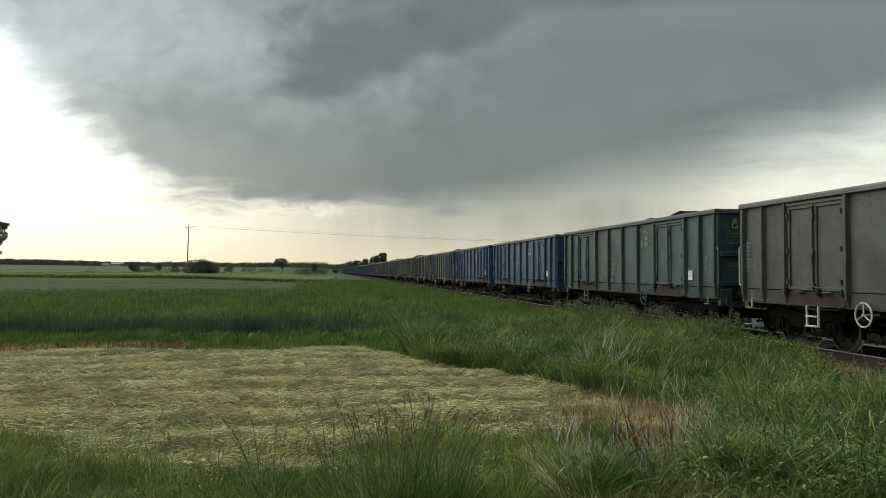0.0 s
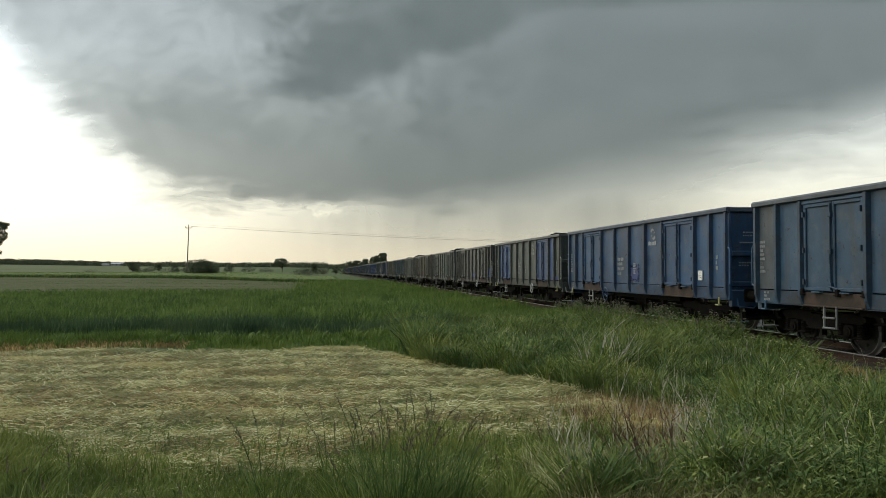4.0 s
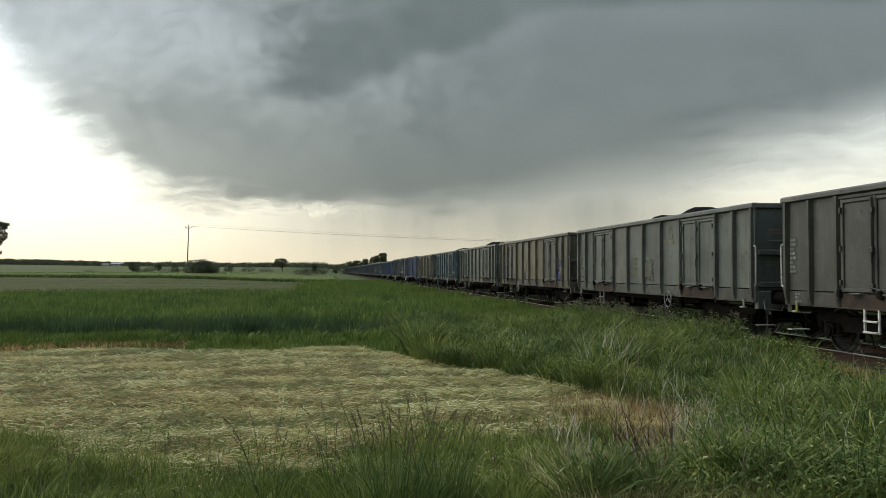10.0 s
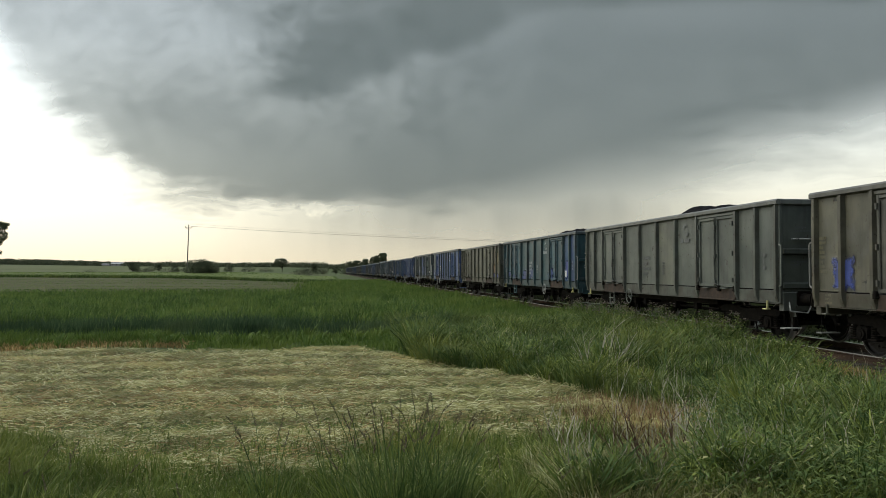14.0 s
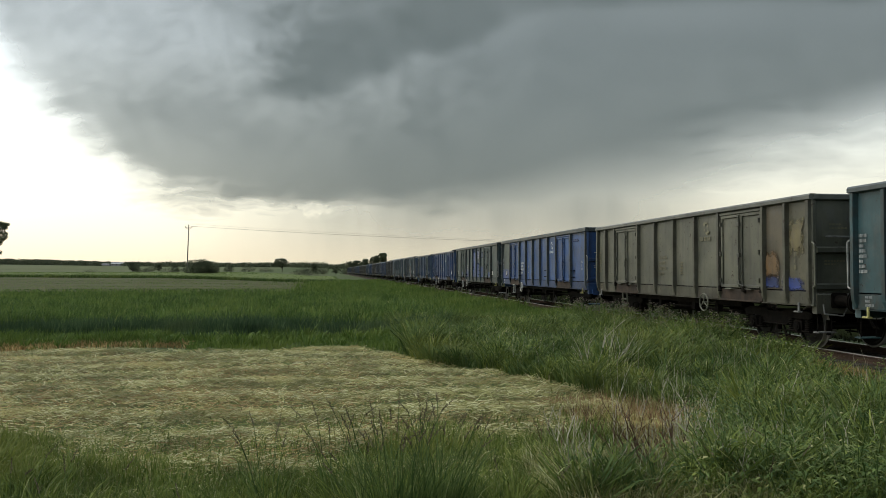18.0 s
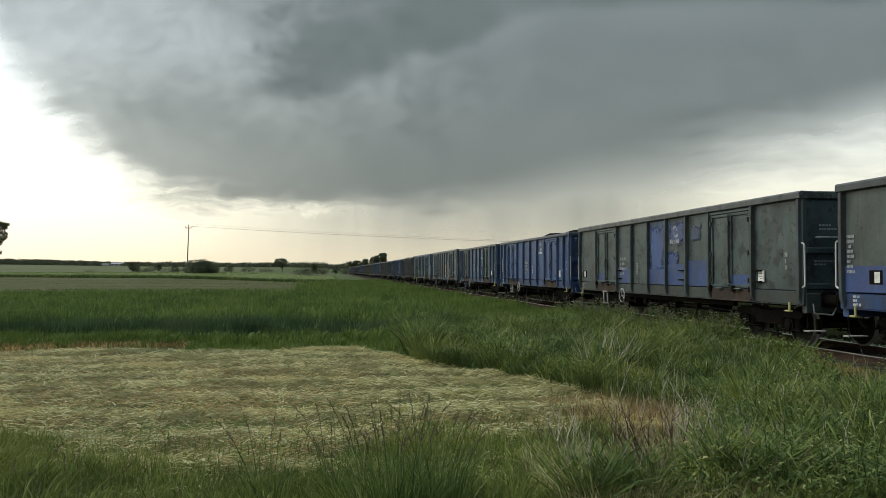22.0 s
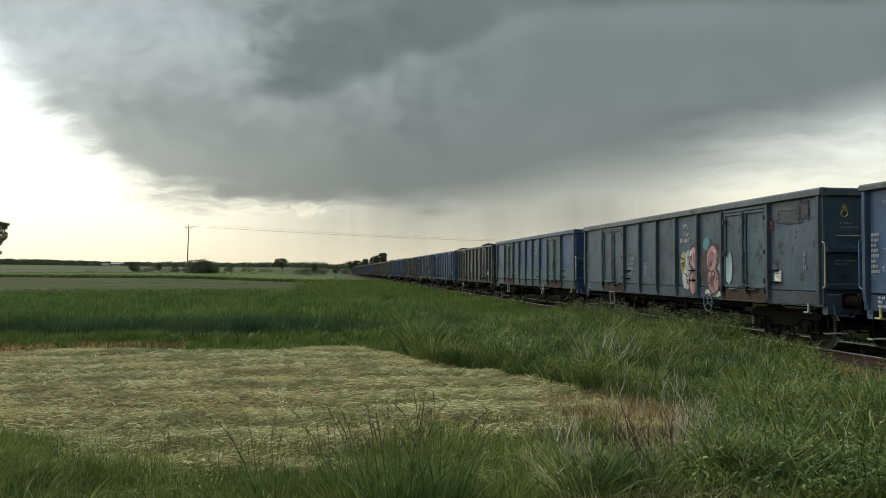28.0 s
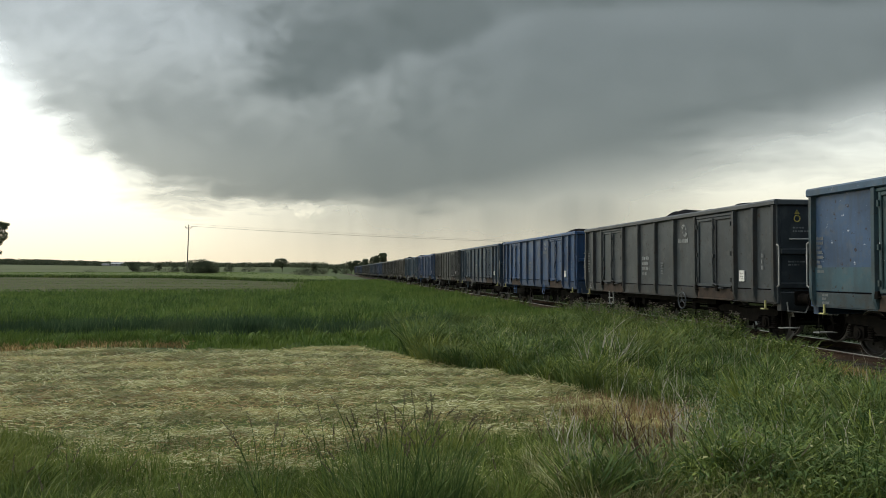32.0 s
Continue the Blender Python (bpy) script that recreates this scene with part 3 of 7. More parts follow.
# the grain thins out into the fallow
x, y = scatter(30000, -75, 2.5, 58, 100, 2.2)
h = (0.10 + 0.40 * patchy(x * 0.2, y, 0.35, 2.7)) * gen.uniform(0.6, 1.15, len(x)) * (1.1 - smooth((y - 60) / 40))
blades("grain", x, y, h, gen.uniform(0.06, 0.12, len(x)), GRAIN, 0.6, 0.15, label="thin green grain at the far end of its field")
# lighter grass along the front of the grain
x, y = scatter(34000, -16, 4.8, 20.0, 24.2, 1.0)
keep = straw_in(x, y) < 0.15
x, y = x[keep], y[keep]
h = (0.06 + 0.42 * patchy(x, y * 0.4, 0.8, 9.0) ** 2 * patchy(x, y, 2.3, 3.0) * 1.3 + 0.16 * smooth((-3.6 - x) / 1.5)) * gen.uniform(0.6, 1.25, len(x)) * smooth((y - 20.6) / 2.0)
blades("headland_grass", x, y, h, gen.uniform(0.012, 0.024, len(x)), HEADLAND, 0.6, 0.2, label="light green grass along the front of the grain")
x, y = scatter(9000, -16, -3.6, 20.7, 22.3, 1.0)
keep = gen.uniform(0, 1, len(x)) < 0.25 + 0.75 * patchy(x * 0.6, y, 1.4, 2.0)
x, y = x[keep], y[keep]
blades("withered_grass", x, y, gen.uniform(0.05, 0.20, len(x)), gen.uniform(0.014, 0.028, len(x)), WITHERED, 0.8, 0.4, label="browned grass at the foot of the grain")
# rough grass on the fallow and pasture
x, y = scatter(60000, -95, 0, 57, 136, 1.0)
blades("fallow_grass", x, y, gen.uniform(0.03, 0.13, len(x)) * (0.2 + 1.2 * patchy(x * 0.25, y, 0.35, 3.3)), gen.uniform(0.04, 0.11, len(x)), HEADLAND, 0.6, 0.2, label="thin green growth on the fallow field")
x, y = scatter(26000, -150, 3, 138, 300, 1.6)
y = y + 0.29 * np.clip(-x, 0, 90)
blades("pasture_grass", x, y, gen.uniform(0.08, 0.26, len(x)) * (0.3 + 0.8 * patchy(x * 0.1, y, 0.12, 5.3)), gen.uniform(0.06, 0.16, len(x)), HEADLAND, 0.5, 0.2, label="tall pasture grass")


def verge_height(x, y):
    """How tall the growth stands between the fields and the track: high in the middle, low by the ballast near the eye."""
    near = smooth((14.6 - y) / 1.6) * smooth((x - 7.7) / 1.0)
    px, py = spot(1170, 8.9)
    bald = np.exp(-(((x - px) / 0.9) ** 2 + ((y - py) / 1.3) ** 2))
    return (0.07 + 0.34 * patchy(x, y, 0.8, 3.0) + 0.24 * patchy(x, y, 2.4, 5.0)) * (1 - 0.8 * near) * (1 - 0.65 * bald)


def withered(x, y):
    """Above 0 on the browned patch at the end of the mown strip."""
    px, py = spot(1165, 10.1)
    wob = 0.30 * np.sin(x * 3.1 + y) + 0.25 * np.sin(y * 2.3 - x * 1.7)
    return 1.0 - ((x - px) / 1.05) ** 2 - ((y - py) / 2.1) ** 2 + wob


x, y = scatter(105000, 2.0, 9.75, 6.0, 30, 1.35)
keep = (straw_in(x, y) < 0.1) & (withered(x, y) + gen.normal(0, 0.25, len(x)) < 0.15) & ~((x > 9.0) & (y < 14.2))
x, y = x[keep], y[keep]
h = verge_height(x, y) * gen.uniform(0.55, 1.3, len(x))
dim = patchy(x, y, 1.5, 2.2) + gen.normal(0, 0.12, len(x)) > 0.56 - 0.28 * smooth((y - 9) / 5)
for where, mat, words in ((~dim, GRASS, "tangled long green grass on the verge"), (dim, WEEDS, "tangled darker green grass on the verge")):
    blades("verge_grass", x[where], y[where], h[where], gen.uniform(0.008, 0.020, int(where.sum())), mat, 0.65, 0.3, label=words)
cx, cy = scatter(2500, 2.0, 9.7, 6.0, 27, 1.15)
keep = (straw_in(cx, cy) < 0.0) & (withered(cx, cy) < 0.0) & ~((cx > 8.2) & (cy < 14.4))
cx, cy = cx[keep], cy[keep]
tussocks("verge_tussocks", cx, cy, 26, 0.06 + 1.15 * verge_height(cx, cy) * gen.uniform(0.6, 1.25, len(cx)), 0.14, 0.015, GRASS, 0.9, "clumps of arching green grass on the verge")
cx, cy = scatter(2500, 2.0, 9.7, 6.0, 27, 1.15)
keep = (straw_in(cx, cy) < 0.0) & (withered(cx, cy) < 0.0) & ~((cx > 8.2) & (cy < 14.4))
cx, cy = cx[keep], cy[keep]
tussocks("verge_weeds", cx, cy, 26, 0.06 + 1.1 * verge_height(cx, cy) * gen.uniform(0.6, 1.2, len(cx)), 0.16, 0.028, WEEDS, 0.8, "clumps of darker broad-leaved weeds on the verge")
# small leaves of clover, vetch and nettle in the verge, and pale flower heads above it
def leaf_litter(name, n, x0, x1, y0, y1, size, mat, low, high, label, bias=1.35):
    x, y = scatter(n, x0, x1, y0, y1, bias)
    keep = (straw_in(x, y) < 0.0) & (withered(x, y) < 0.0) & ~((x > 8.4) & (y < 14.2)) & (patchy(x, y, 1.9, 4.4) + 0.5 * patchy(x, y, 4.3, 1.1) > 0.70)
    x, y = x[keep], y[keep]
    n = len(x)
    hh = verge_height(x, y) * (1 - 0.72 * thin_growth(x, y))
    z = ground_z(x, y) + hh * gen.uniform(low, high, n)
    p = np.stack([x, y, z], 1)
    a, b = gen.normal(size=(n, 3)), gen.normal(size=(n, 3))
    b[:, 2] *= 0.4
    a[:, 2] *= 0.6
    s1 = (size * gen.uniform(0.6, 1.5, n))[:, None]
    a = a / np.linalg.norm(a, axis=1)[:, None] * s1
    b = b / np.linalg.norm(b, axis=1)[:, None] * s1 * 0.26
    v = np.stack([p - a, p + b, p + a, p - b], 1).reshape(-1, 3)
    tagged(new(name, quick_mesh(name, v, np.arange(n * 4), np.full(n, 4), mat)), label, "weeds", kind="stuff")


leaf_litter("verge_leaves", 90000, 2.6, 9.6, 6.0, 27, 0.040, GRASS, 0.35, 1.15, "small light green leaves of weeds in the verge")
leaf_litter("verge_leaves", 60000, 2.6, 9.6, 6.0, 27, 0.044, WEEDS, 0.25, 1.05, "small dark green leaves of weeds in the verge")
leaf_litter("flower_heads", 5000, 4.0, 9.6, 9.0, 30, 0.016, SEED, 1.0, 1.45, "pale seed and flower heads above the verge")
cx, cy = scatter(300, -16, 5.0, 20.8, 23.6, 1.0)
keep = straw_in(cx, cy) < 0.0
cx, cy = cx[keep], cy[keep]
tussocks("headland_tussocks", cx, cy, 30, gen.uniform(0.10, 0.40, len(cx)) * smooth((cy - 20.2) / 2.0 + 0.2), 0.20, 0.026, HEADLAND, 0.8, "clumps of light grass at the front of the grain")
cx, cy = scatter(1300, -20, 4.2, 25.5, 45, 1.4)
tussocks("grain_clumps", cx, cy, 26, gen.uniform(0.50, 0.74, len(cx)), 0.25, 0.026, GRAIN, 0.45, "uneven taller clumps in the grain")
x, y = scatter(52000, -6.0, 9.6, 28, 150, 1.8)
keep = x + 1.8 * (patchy(x, y * 0.4, 0.9, 3.0) - 0.5) + gen.normal(0, 0.5 + 0.012 * y, len(x)) > 3.6 - 5.0 * smooth((y - 52) / 14)
x, y = x[keep], y[keep]
h = (0.30 + 0.30 * patchy(x, y, 0.4, 4.0)) * gen.uniform(0.6, 1.25, len(x))
blades("verge_grass", x, y, h, gen.uniform(0.03, 0.06, len(x)) * (0.6 + y / 120), HEADLAND, 0.6, 0.25, label="long green grass along the track")
x, y = scatter(14000, 13.7, 24, -4, 60, 1.2)
h = gen.uniform(0.04, 0.16, len(x))
blades("verge_grass", x, y, h, gen.uniform(0.03, 0.07, len(x)), DIM_WEEDS, 0.7, 0.2, label="dark olive growth beyond the track")
x, y = scatter(2600, 8.3, 9.9, 6, 15, 1.0)
blades("shoulder_weeds", x, y, gen.uniform(0.04, 0.22, len(x)), gen.uniform(0.006, 0.014, len(x)), GRASS, 0.6, 0.3, label="sparse weeds on the ballast shoulder")

x, y = scatter(9000, 8.2, 9.7, 7.0, 15.5, 1.0)
keep = gen.uniform(0, 1, len(x)) < 0.25 + 0.75 * patchy(x, y, 1.6, 2.0)
x, y = x[keep], y[keep]
blades("shoulder_weeds", x, y, gen.uniform(0.04, 0.20, len(x)), gen.uniform(0.006, 0.014, len(x)), WITHERED, 0.8, 0.4, label="dry tan grass along the ballast shoulder")

# the meadow's edge in front
x, y = scatter(120000, -7.5, 7.5, 3.6, 10.4, 1.0)
edge = 8.9 + 1.8 * (patchy(x, y, 1.3, 7.0) - 0.5) + 1.2 * smooth((-2.2 - x) / 1.4) + 0.9 * smooth((x - 0.2) / 1.0) + 1.0 * smooth((x - 2.4) / 1.6)
keep = (y < edge) & (gen.uniform(0, 1, len(x)) < smooth((edge - y) / 1.2) + 0.12)
x, y = x[keep], y[keep]
h = (0.08 + 0.24 * patchy(x, y, 1.1, 5.0) + 0.05 * smooth((-2.0 - x) / 1.0) + 0.08 * smooth((x - 2.6) / 1.5)) * (0.35 + 0.65 * smooth((edge[keep] - y) / 1.5)) * gen.uniform(0.6, 1.3, len(x))
blades("meadow_grass", x, y, h, gen.uniform(0.005, 0.013, len(x)), GRASS, 0.60, 0.3, label="long uncut green grass at the meadow's edge")

cx, cy = scatter(900, -6.5, 6.5, 4.2, 8.6, 1.0)
edge = 7.4 + 1.2 * smooth((-2.2 - cx) / 1.4) + 0.8 * smooth((cx - 0.2) / 1.0) + 0.9 * smooth((cx - 2.4) / 1.6)
keep = cy < edge + gen.normal(0, 0.35, len(cx))
cx, cy = cx[keep], cy[keep]
tussocks("meadow_tussocks", cx, cy, 34, (0.18 + 0.07 * smooth((-2.2 - cx) / 1.0) + 0.10 * smooth((cx - 1.8) / 1.5)) * gen.uniform(0.7, 1.5, len(cx)), 0.14, 0.012, GRASS, 0.95, "clumps of arching green grass at the meadow's edge")

x, y = scatter(26000, -9, 9, -5, 4.0, 1.0)
blades("meadow_grass", x, y, gen.uniform(0.08, 0.30, len(x)), gen.uniform(0.006, 0.013, len(x)), GRASS, 0.6, 0.3, label="uncut green meadow grass")

x, y = scatter(34000, -8, 5.0, 6.6, 10.6, 1.7)
keep = gen.uniform(0, 1, len(x)) < 1.15 - 0.27 * (y - 6.6) + 0.7 * (patchy(x, y, 1.2, 2.0) - 0.5)
x, y = x[keep], y[keep]
blades("regrowth", x, y, gen.uniform(0.06, 0.26, len(x)), gen.uniform(0.005, 0.011, len(x)), GRASS, 0.7, 0.3, label="short green regrowth at the meadow's edge")
# grass in the strip's far corner
x, y = scatter(16000, -3.5, 4.6, 15.5, 20.6, 1.0)
keep = straw_in(x, y) < 0.1
x, y = x[keep], y[keep]
h = (0.10 + 0.26 * patchy(x, y, 0.9, 9.0)) * gen.uniform(0.6, 1.25, len(x)) * smooth(0.35 - straw_in(x, y) / 1.5)
blades("headland_grass", x, y, h, gen.uniform(0.008, 0.016, len(x)), HEADLAND, 0.6, 0.2, label="light green grass round the corner of the mown strip")

# sparse regrowth among the cut grass
x, y = scatter(30000, -14, 4.6, 6.8, 20.2, 1.3)
keep = (straw_in(x, y) > 0) & (patchy(x * 0.5, y * 1.6, 0.9, 8.0) > 0.42)
x, y = x[keep], y[keep]
blades("regrowth", x, y, gen.uniform(0.03, 0.13, len(x)), gen.uniform(0.004, 0.009, len(x)), WEEDS, 0.7, 0.3, label="short green regrowth in the mown strip")


def lying(name, n, mat, x0, x1, y0, y1, spread, keep_at, long, label, stout=1.0, up=0.0):
    """Cut stalks lying about in wavy swaths."""
    x, y = scatter(n, x0, x1, y0, y1, 1.25)
    swath = 0.5 + 0.5 * np.sin(y * 4.2 + 0.9 * np.sin(x * 0.7) + 0.5 * np.sin(x * 2.3 + 1.0) + 0.35 * x * 0.2)
    keep = (straw_in(x, y) > -0.05) & (gen.uniform(0, 1, n) < keep_at(x, y, swath))
    x, y, swath = x[keep], y[keep], swath[keep]
    n = len(x)
    a = gen.normal(0.05, spread, n)
    ln, wd = gen.uniform(0.4, 1.0, n) * long, gen.uniform(0.0026, 0.0062, n) * (1 + (stout - 1) * np.clip((y - 8) / 6, 0, 1.2))
    zz = ground_z(x, y) + 0.016 + gen.uniform(0.0, 0.03 + up, n) + 0.06 * swath ** 2 * gen.uniform(0.2, 1, n)
    dx, dy = np.cos(a) * ln / 2, np.sin(a) * ln / 2
    px, py = -np.sin(a) * wd, np.cos(a) * wd
    tilt = gen.normal(0.0, 0.022, n)
    bow = gen.uniform(-0.02, 0.03, n)
    v = np.stack([np.stack([x - dx - px, y - dy - py, zz - tilt], 1), np.stack([x - px, y + bow - py, zz + 0.012], 1), np.stack([x + dx - px, y + dy - py, zz + tilt], 1),
                  np.stack([x + dx + px, y + dy + py, zz + tilt + 0.004], 1), np.stack([x + px, y + bow + py, zz + 0.016], 1), np.stack([x - dx + px, y - dy + py, zz - tilt + 0.004], 1)], 1)
    i = np.arange(n)[:, None] * 6
    f = np.concatenate([i + np.array([[0, 1, 4, 5]]), i + np.array([[1, 2, 3, 4]])], 1).ravel()
    ob = new(name, quick_mesh(name, v.reshape(-1, 3), f, np.full(2 * n, 4), mat))
    tagged(ob, label, "hay", kind="stuff")


# the browned patch at the end of the strip
px, py = spot(1165, 10.1)
x, y = px + gen.uniform(-1.6, 1.6, 42000), py + gen.uniform(-2.4, 2.4, 42000)
keep = withered(x, y) + gen.normal(0, 0.15, len(x)) > 0
x, y = x[keep], y[keep]
blades("withered_grass", x[::2], y[::2], gen.uniform(0.04, 0.20, len(x[::2])), gen.uniform(0.005, 0.010, len(x[::2])), DRY, 0.8, 0.4, label="withered brown grass at the end of the mown strip")
blades("withered_grass", x[1::7], y[1::7], gen.uniform(0.08, 0.30, len(x[1::7])), gen.uniform(0.004, 0.008, len(x[1::7])), STRAW, 0.6, 0.4, label="bleached dry grass at the end of the mown strip")
x, y = scatter(7500, 1.9, 3.5, 5.5, 7.4, 1.0)
blades("withered_grass", x, y, gen.uniform(0.14, 0.46, len(x)), gen.uniform(0.005, 0.009, len(x)), STRAW, 0.9, 0.4, label="dry pale grass mixed into the meadow's edge")
# the dark bank at the far side of the fallow
x, y = scatter(15000, -140, 2, 134.5, 138.5, 1.0)
y = y + 0.29 * np.clip(-x, 0, 90)
blades("bank_grass", x, y, gen.uniform(0.3, 0.75, len(x)), gen.uniform(0.10, 0.22, len(x)), WEEDS, 0.4, 0.2, label="dark green grass on the far bank")

lying("cut_grass", 190000, STRAW, -16, 4.8, 6.6, 20.6, 0.55, lambda x, y, s: 0.12 + 0.75 * s, 0.20, "dry pale cut grass lying in swaths")
lying("hay_wisps", 46000, STRAW, -16, 4.8, 6.8, 20.4, 0.8, lambda x, y, s: 0.06 + 0.75 * s * patchy(x * 0.5, y, 1.6, 3.0) + 0.5 * np.exp(-((y - 9.8) / 0.8) ** 2) * patchy(x, y, 1.1, 4.0), 0.18, "pale wisps of hay on top of the swaths", 1.5, 0.04)
lying("cut_grass", 56000, WITHERED, -16, 4.8, 6.6, 20.6, 0.9, lambda x, y, s: 0.7 * patchy(x * 0.6, y * 1.5, 0.6, 2.0) ** 2 + 0.9 * np.exp(-((y - 12.2 + 0.15 * x) / 1.0) ** 2) * smooth((1.5 - x) / 3) + 0.5 * np.exp(-((y - 17.8) / 0.8) ** 2) * patchy(x, y, 0.8, 3.0), 0.22, "browned cut grass between the swaths")
lying("cut_grass", 60000, WEEDS, -16, 4.8, 6.6, 20.6, 0.8, lambda x, y, s: 0.8 * (1 - s) * patchy(x * 0.7, y, 0.5, 6.0), 0.2, "half-green cut grass between the swaths")


# ---------------------------------------------------------------- single plants that stand out
def stalk(s, x, y, height, lean_x, lean_y, r, n=5, start=0.0):
    """A thin curved stem as a three-sided tube; returns its tip."""
    pts = []
    for k in range(n + 1):
        f = k / n
        pts.append((x + lean_x * f ** 1.8, y + lean_y * f ** 1.8, start + height * f))
    for p, q in zip(pts[:-1], pts[1:]):
        s.rod(p, q, r, 3)
    return pts


def long_blade(s, x, y, height, lean_x, lean_y, w, turn, n=5):
    """A long arching leaf in n pieces."""
    cx, cy = math.cos(turn) * w / 2, math.sin(turn) * w / 2
    verts, faces = [], []
    for k in range(n + 1):
        f = k / n
        px, py, pz = x + lean_x * f ** 1.9, y + lean_y * f ** 1.9, height * (f - 0.18 * f ** 4)
        t = 1 - f ** 2.2 * 0.96
        verts += [(px - cx * t, py - cy * t, pz), (px + cx * t, py + cy * t, pz)]
    for k in range(n):
        faces.append((2 * k, 2 * k + 1, 2 * k + 3, 2 * k + 2))
    s.add(verts, faces)


def seed_head(s, tip, way, length, r):
    """A narrow ear of overlapping grains at a stem's tip."""
    g = random.Random(int(tip[0] * 1000) + 7)
    for k in range(14):
        f = k / 14
        p = Vector(tip) + Vector(way) * (f * length)
        side = Vector((g.uniform(-1, 1), g.uniform(-1, 1), 0.8)).normalized()
        s.rod(tuple(p), tuple(p + side * r * (1.1 - 0.6 * f) * 2.2), r * 0.55, 3, r * 0.12)


SWAYING = []


def grass_tuft(x, y, leaves, height, radius, fan, stems, seed, label, mat=None, pull=0.0, stem_len=1.0):
    """A tuft of long leaves and seeding stems, one thing that sways as a whole."""
    g = random.Random(seed)
    ob = new("grass_tuft")
    ob.matrix_basis = pose(x, y, float(ground_z(x, y)))
    tagged(ob, label, "grass", "grass tufts at the meadow's edge")
    s = Shape()
    for k in range(leaves):
        a, q = g.uniform(0, 6.28), radius * math.sqrt(g.random())
        h = height * g.uniform(0.55, 1.08)
        out = fan * g.uniform(0.25, 1.1) * h
        dirn = a + g.uniform(-0.5, 0.5)
        long_blade(s, q * math.cos(a), q * math.sin(a), h, out * math.cos(dirn) + pull * h, out * math.sin(dirn), g.uniform(0.007, 0.014), g.uniform(0, 3.14))
    part("foliage", s, mat or GRASS, ob)["kind"] = "stuff"
    st, sd = Shape(), Shape()
    for k in range(stems):
        a, q = g.uniform(0, 6.28), radius * g.random()
        h = height * stem_len * g.uniform(0.85, 1.18)
        out = fan * g.uniform(0.15, 0.6) * h
        pts = stalk(st, q * math.cos(a), q * math.sin(a), h, out * math.cos(a) + pull * h, out * math.sin(a), 0.0032)
        w = (Vector(pts[-1]) - Vector(pts[-2])).normalized()
        seed_head(sd, pts[-1], (w + Vector((w.x, w.y, -0.25)) * g.uniform(0.2, 1.2)).normalized(), 0.13 * g.uniform(0.8, 1.3), 0.0095)
    if stems:
        part("stemwork", st, WEEDS, ob)["kind"] = "stuff"
        part("seeding_top", sd, SEED, ob, "brownish seed heads")["kind"] = "stuff"
    SWAYING.append((ob, seed))
    return ob


def dead_stalks(x, y, count, height, spread, mat, seed, label, twigs=3):
    """Upright dead stems with a few side twigs."""
    g = random.Random(seed)
    ob = new("dead_plant")
    ob.matrix_basis = pose(x, y, float(ground_z(x, y)))
    tagged(ob, label, "dead plant", "dead plants on the verge")
    s = Shape()
    for k in range(count):
        px, py = g.uniform(-spread, spread), g.uniform(-spread, spread)
        h = height * g.uniform(0.55, 1.1)
        lx, ly = g.uniform(-0.35, 0.35) * h, g.uniform(-0.3, 0.3) * h
        pts = stalk(s, px, py, h, lx, ly, 0.0032, 4)
        for q in range(twigs):
            b = pts[g.randrange(1, 4)]
            l = h * g.uniform(0.15, 0.4)
            a = g.uniform(0, 6.28)
            s.rod(b, (b[0] + l * 0.6 * math.cos(a), b[1] + l * 0.6 * math.sin(a), b[2] + l), 0.0024, 3, 0.0012)
    part("dead_growth", s, mat, ob)["kind"] = "stuff"
    return ob


def herb(x, y, count, height, seed, label, leafy=1.0, bloom=False):
    """A leafy weed: stems set with narrow leaves."""
    g = random.Random(seed)
    ob = new("weed_plant")
    ob.matrix_basis = pose(x, y, float(ground_z(x, y)))
    tagged(ob, label, "weed", "leafy weeds on the verge")
    st, lf, fl = Shape(), Shape(), Shape()
    for k in range(count):
        px, py = g.uniform(-0.22, 0.22), g.uniform(-0.22, 0.22)
        h = height * g.uniform(0.6, 1.1)
        pts = stalk(st, px, py, h, g.uniform(-0.12, 0.12), g.uniform(-0.12, 0.12), 0.004, 4)
        for q in range(16):
            f = 0.2 + 0.8 * q / 16
            i = min(3, int(f * 4))
            b = Vector(pts[i]).lerp(Vector(pts[i + 1]), f * 4 - i)
            a = q * 2.4 + g.uniform(-0.3, 0.3)
            l, w = 0.21 * g.uniform(0.7, 1.2) * (1.15 - 0.6 * f), 0.011 * leafy * g.uniform(0.8, 1.3)
            d = Vector((math.cos(a), math.sin(a), 0.35)).normalized()
            e = Vector((-math.sin(a), math.cos(a), 0)) * w
            m = b + d * l * 0.5 + Vector((0, 0, 0.01))
            t = b + d * l - Vector((0, 0, 0.03))
            lf.add([tuple(b), tuple(m - e), tuple(t), tuple(m + e)], [(0, 1, 2, 3)])
        if bloom:
            top = Vector(pts[-1])
            for q in range(9):
                c = top + Vector((g.uniform(-0.07, 0.07), g.uniform(-0.07, 0.07), g.uniform(-0.05, 0.04)))
                w = g.uniform(0.010, 0.020)
                fl.rod(tuple(c), tuple(c + Vector((0, 0, w))), w * 0.5, 5, w)
    part("stemwork", st, WEEDS, ob)["kind"] = "stuff"
    part("foliage", lf, GRASS if seed % 3 == 0 or (leafy > 1 and not bloom) else WEEDS, ob)["kind"] = "stuff"
    if bloom:
        part("blossom", fl, BLOSSOM, ob, "pale mauve flower heads")["kind"] = "stuff"
    return ob


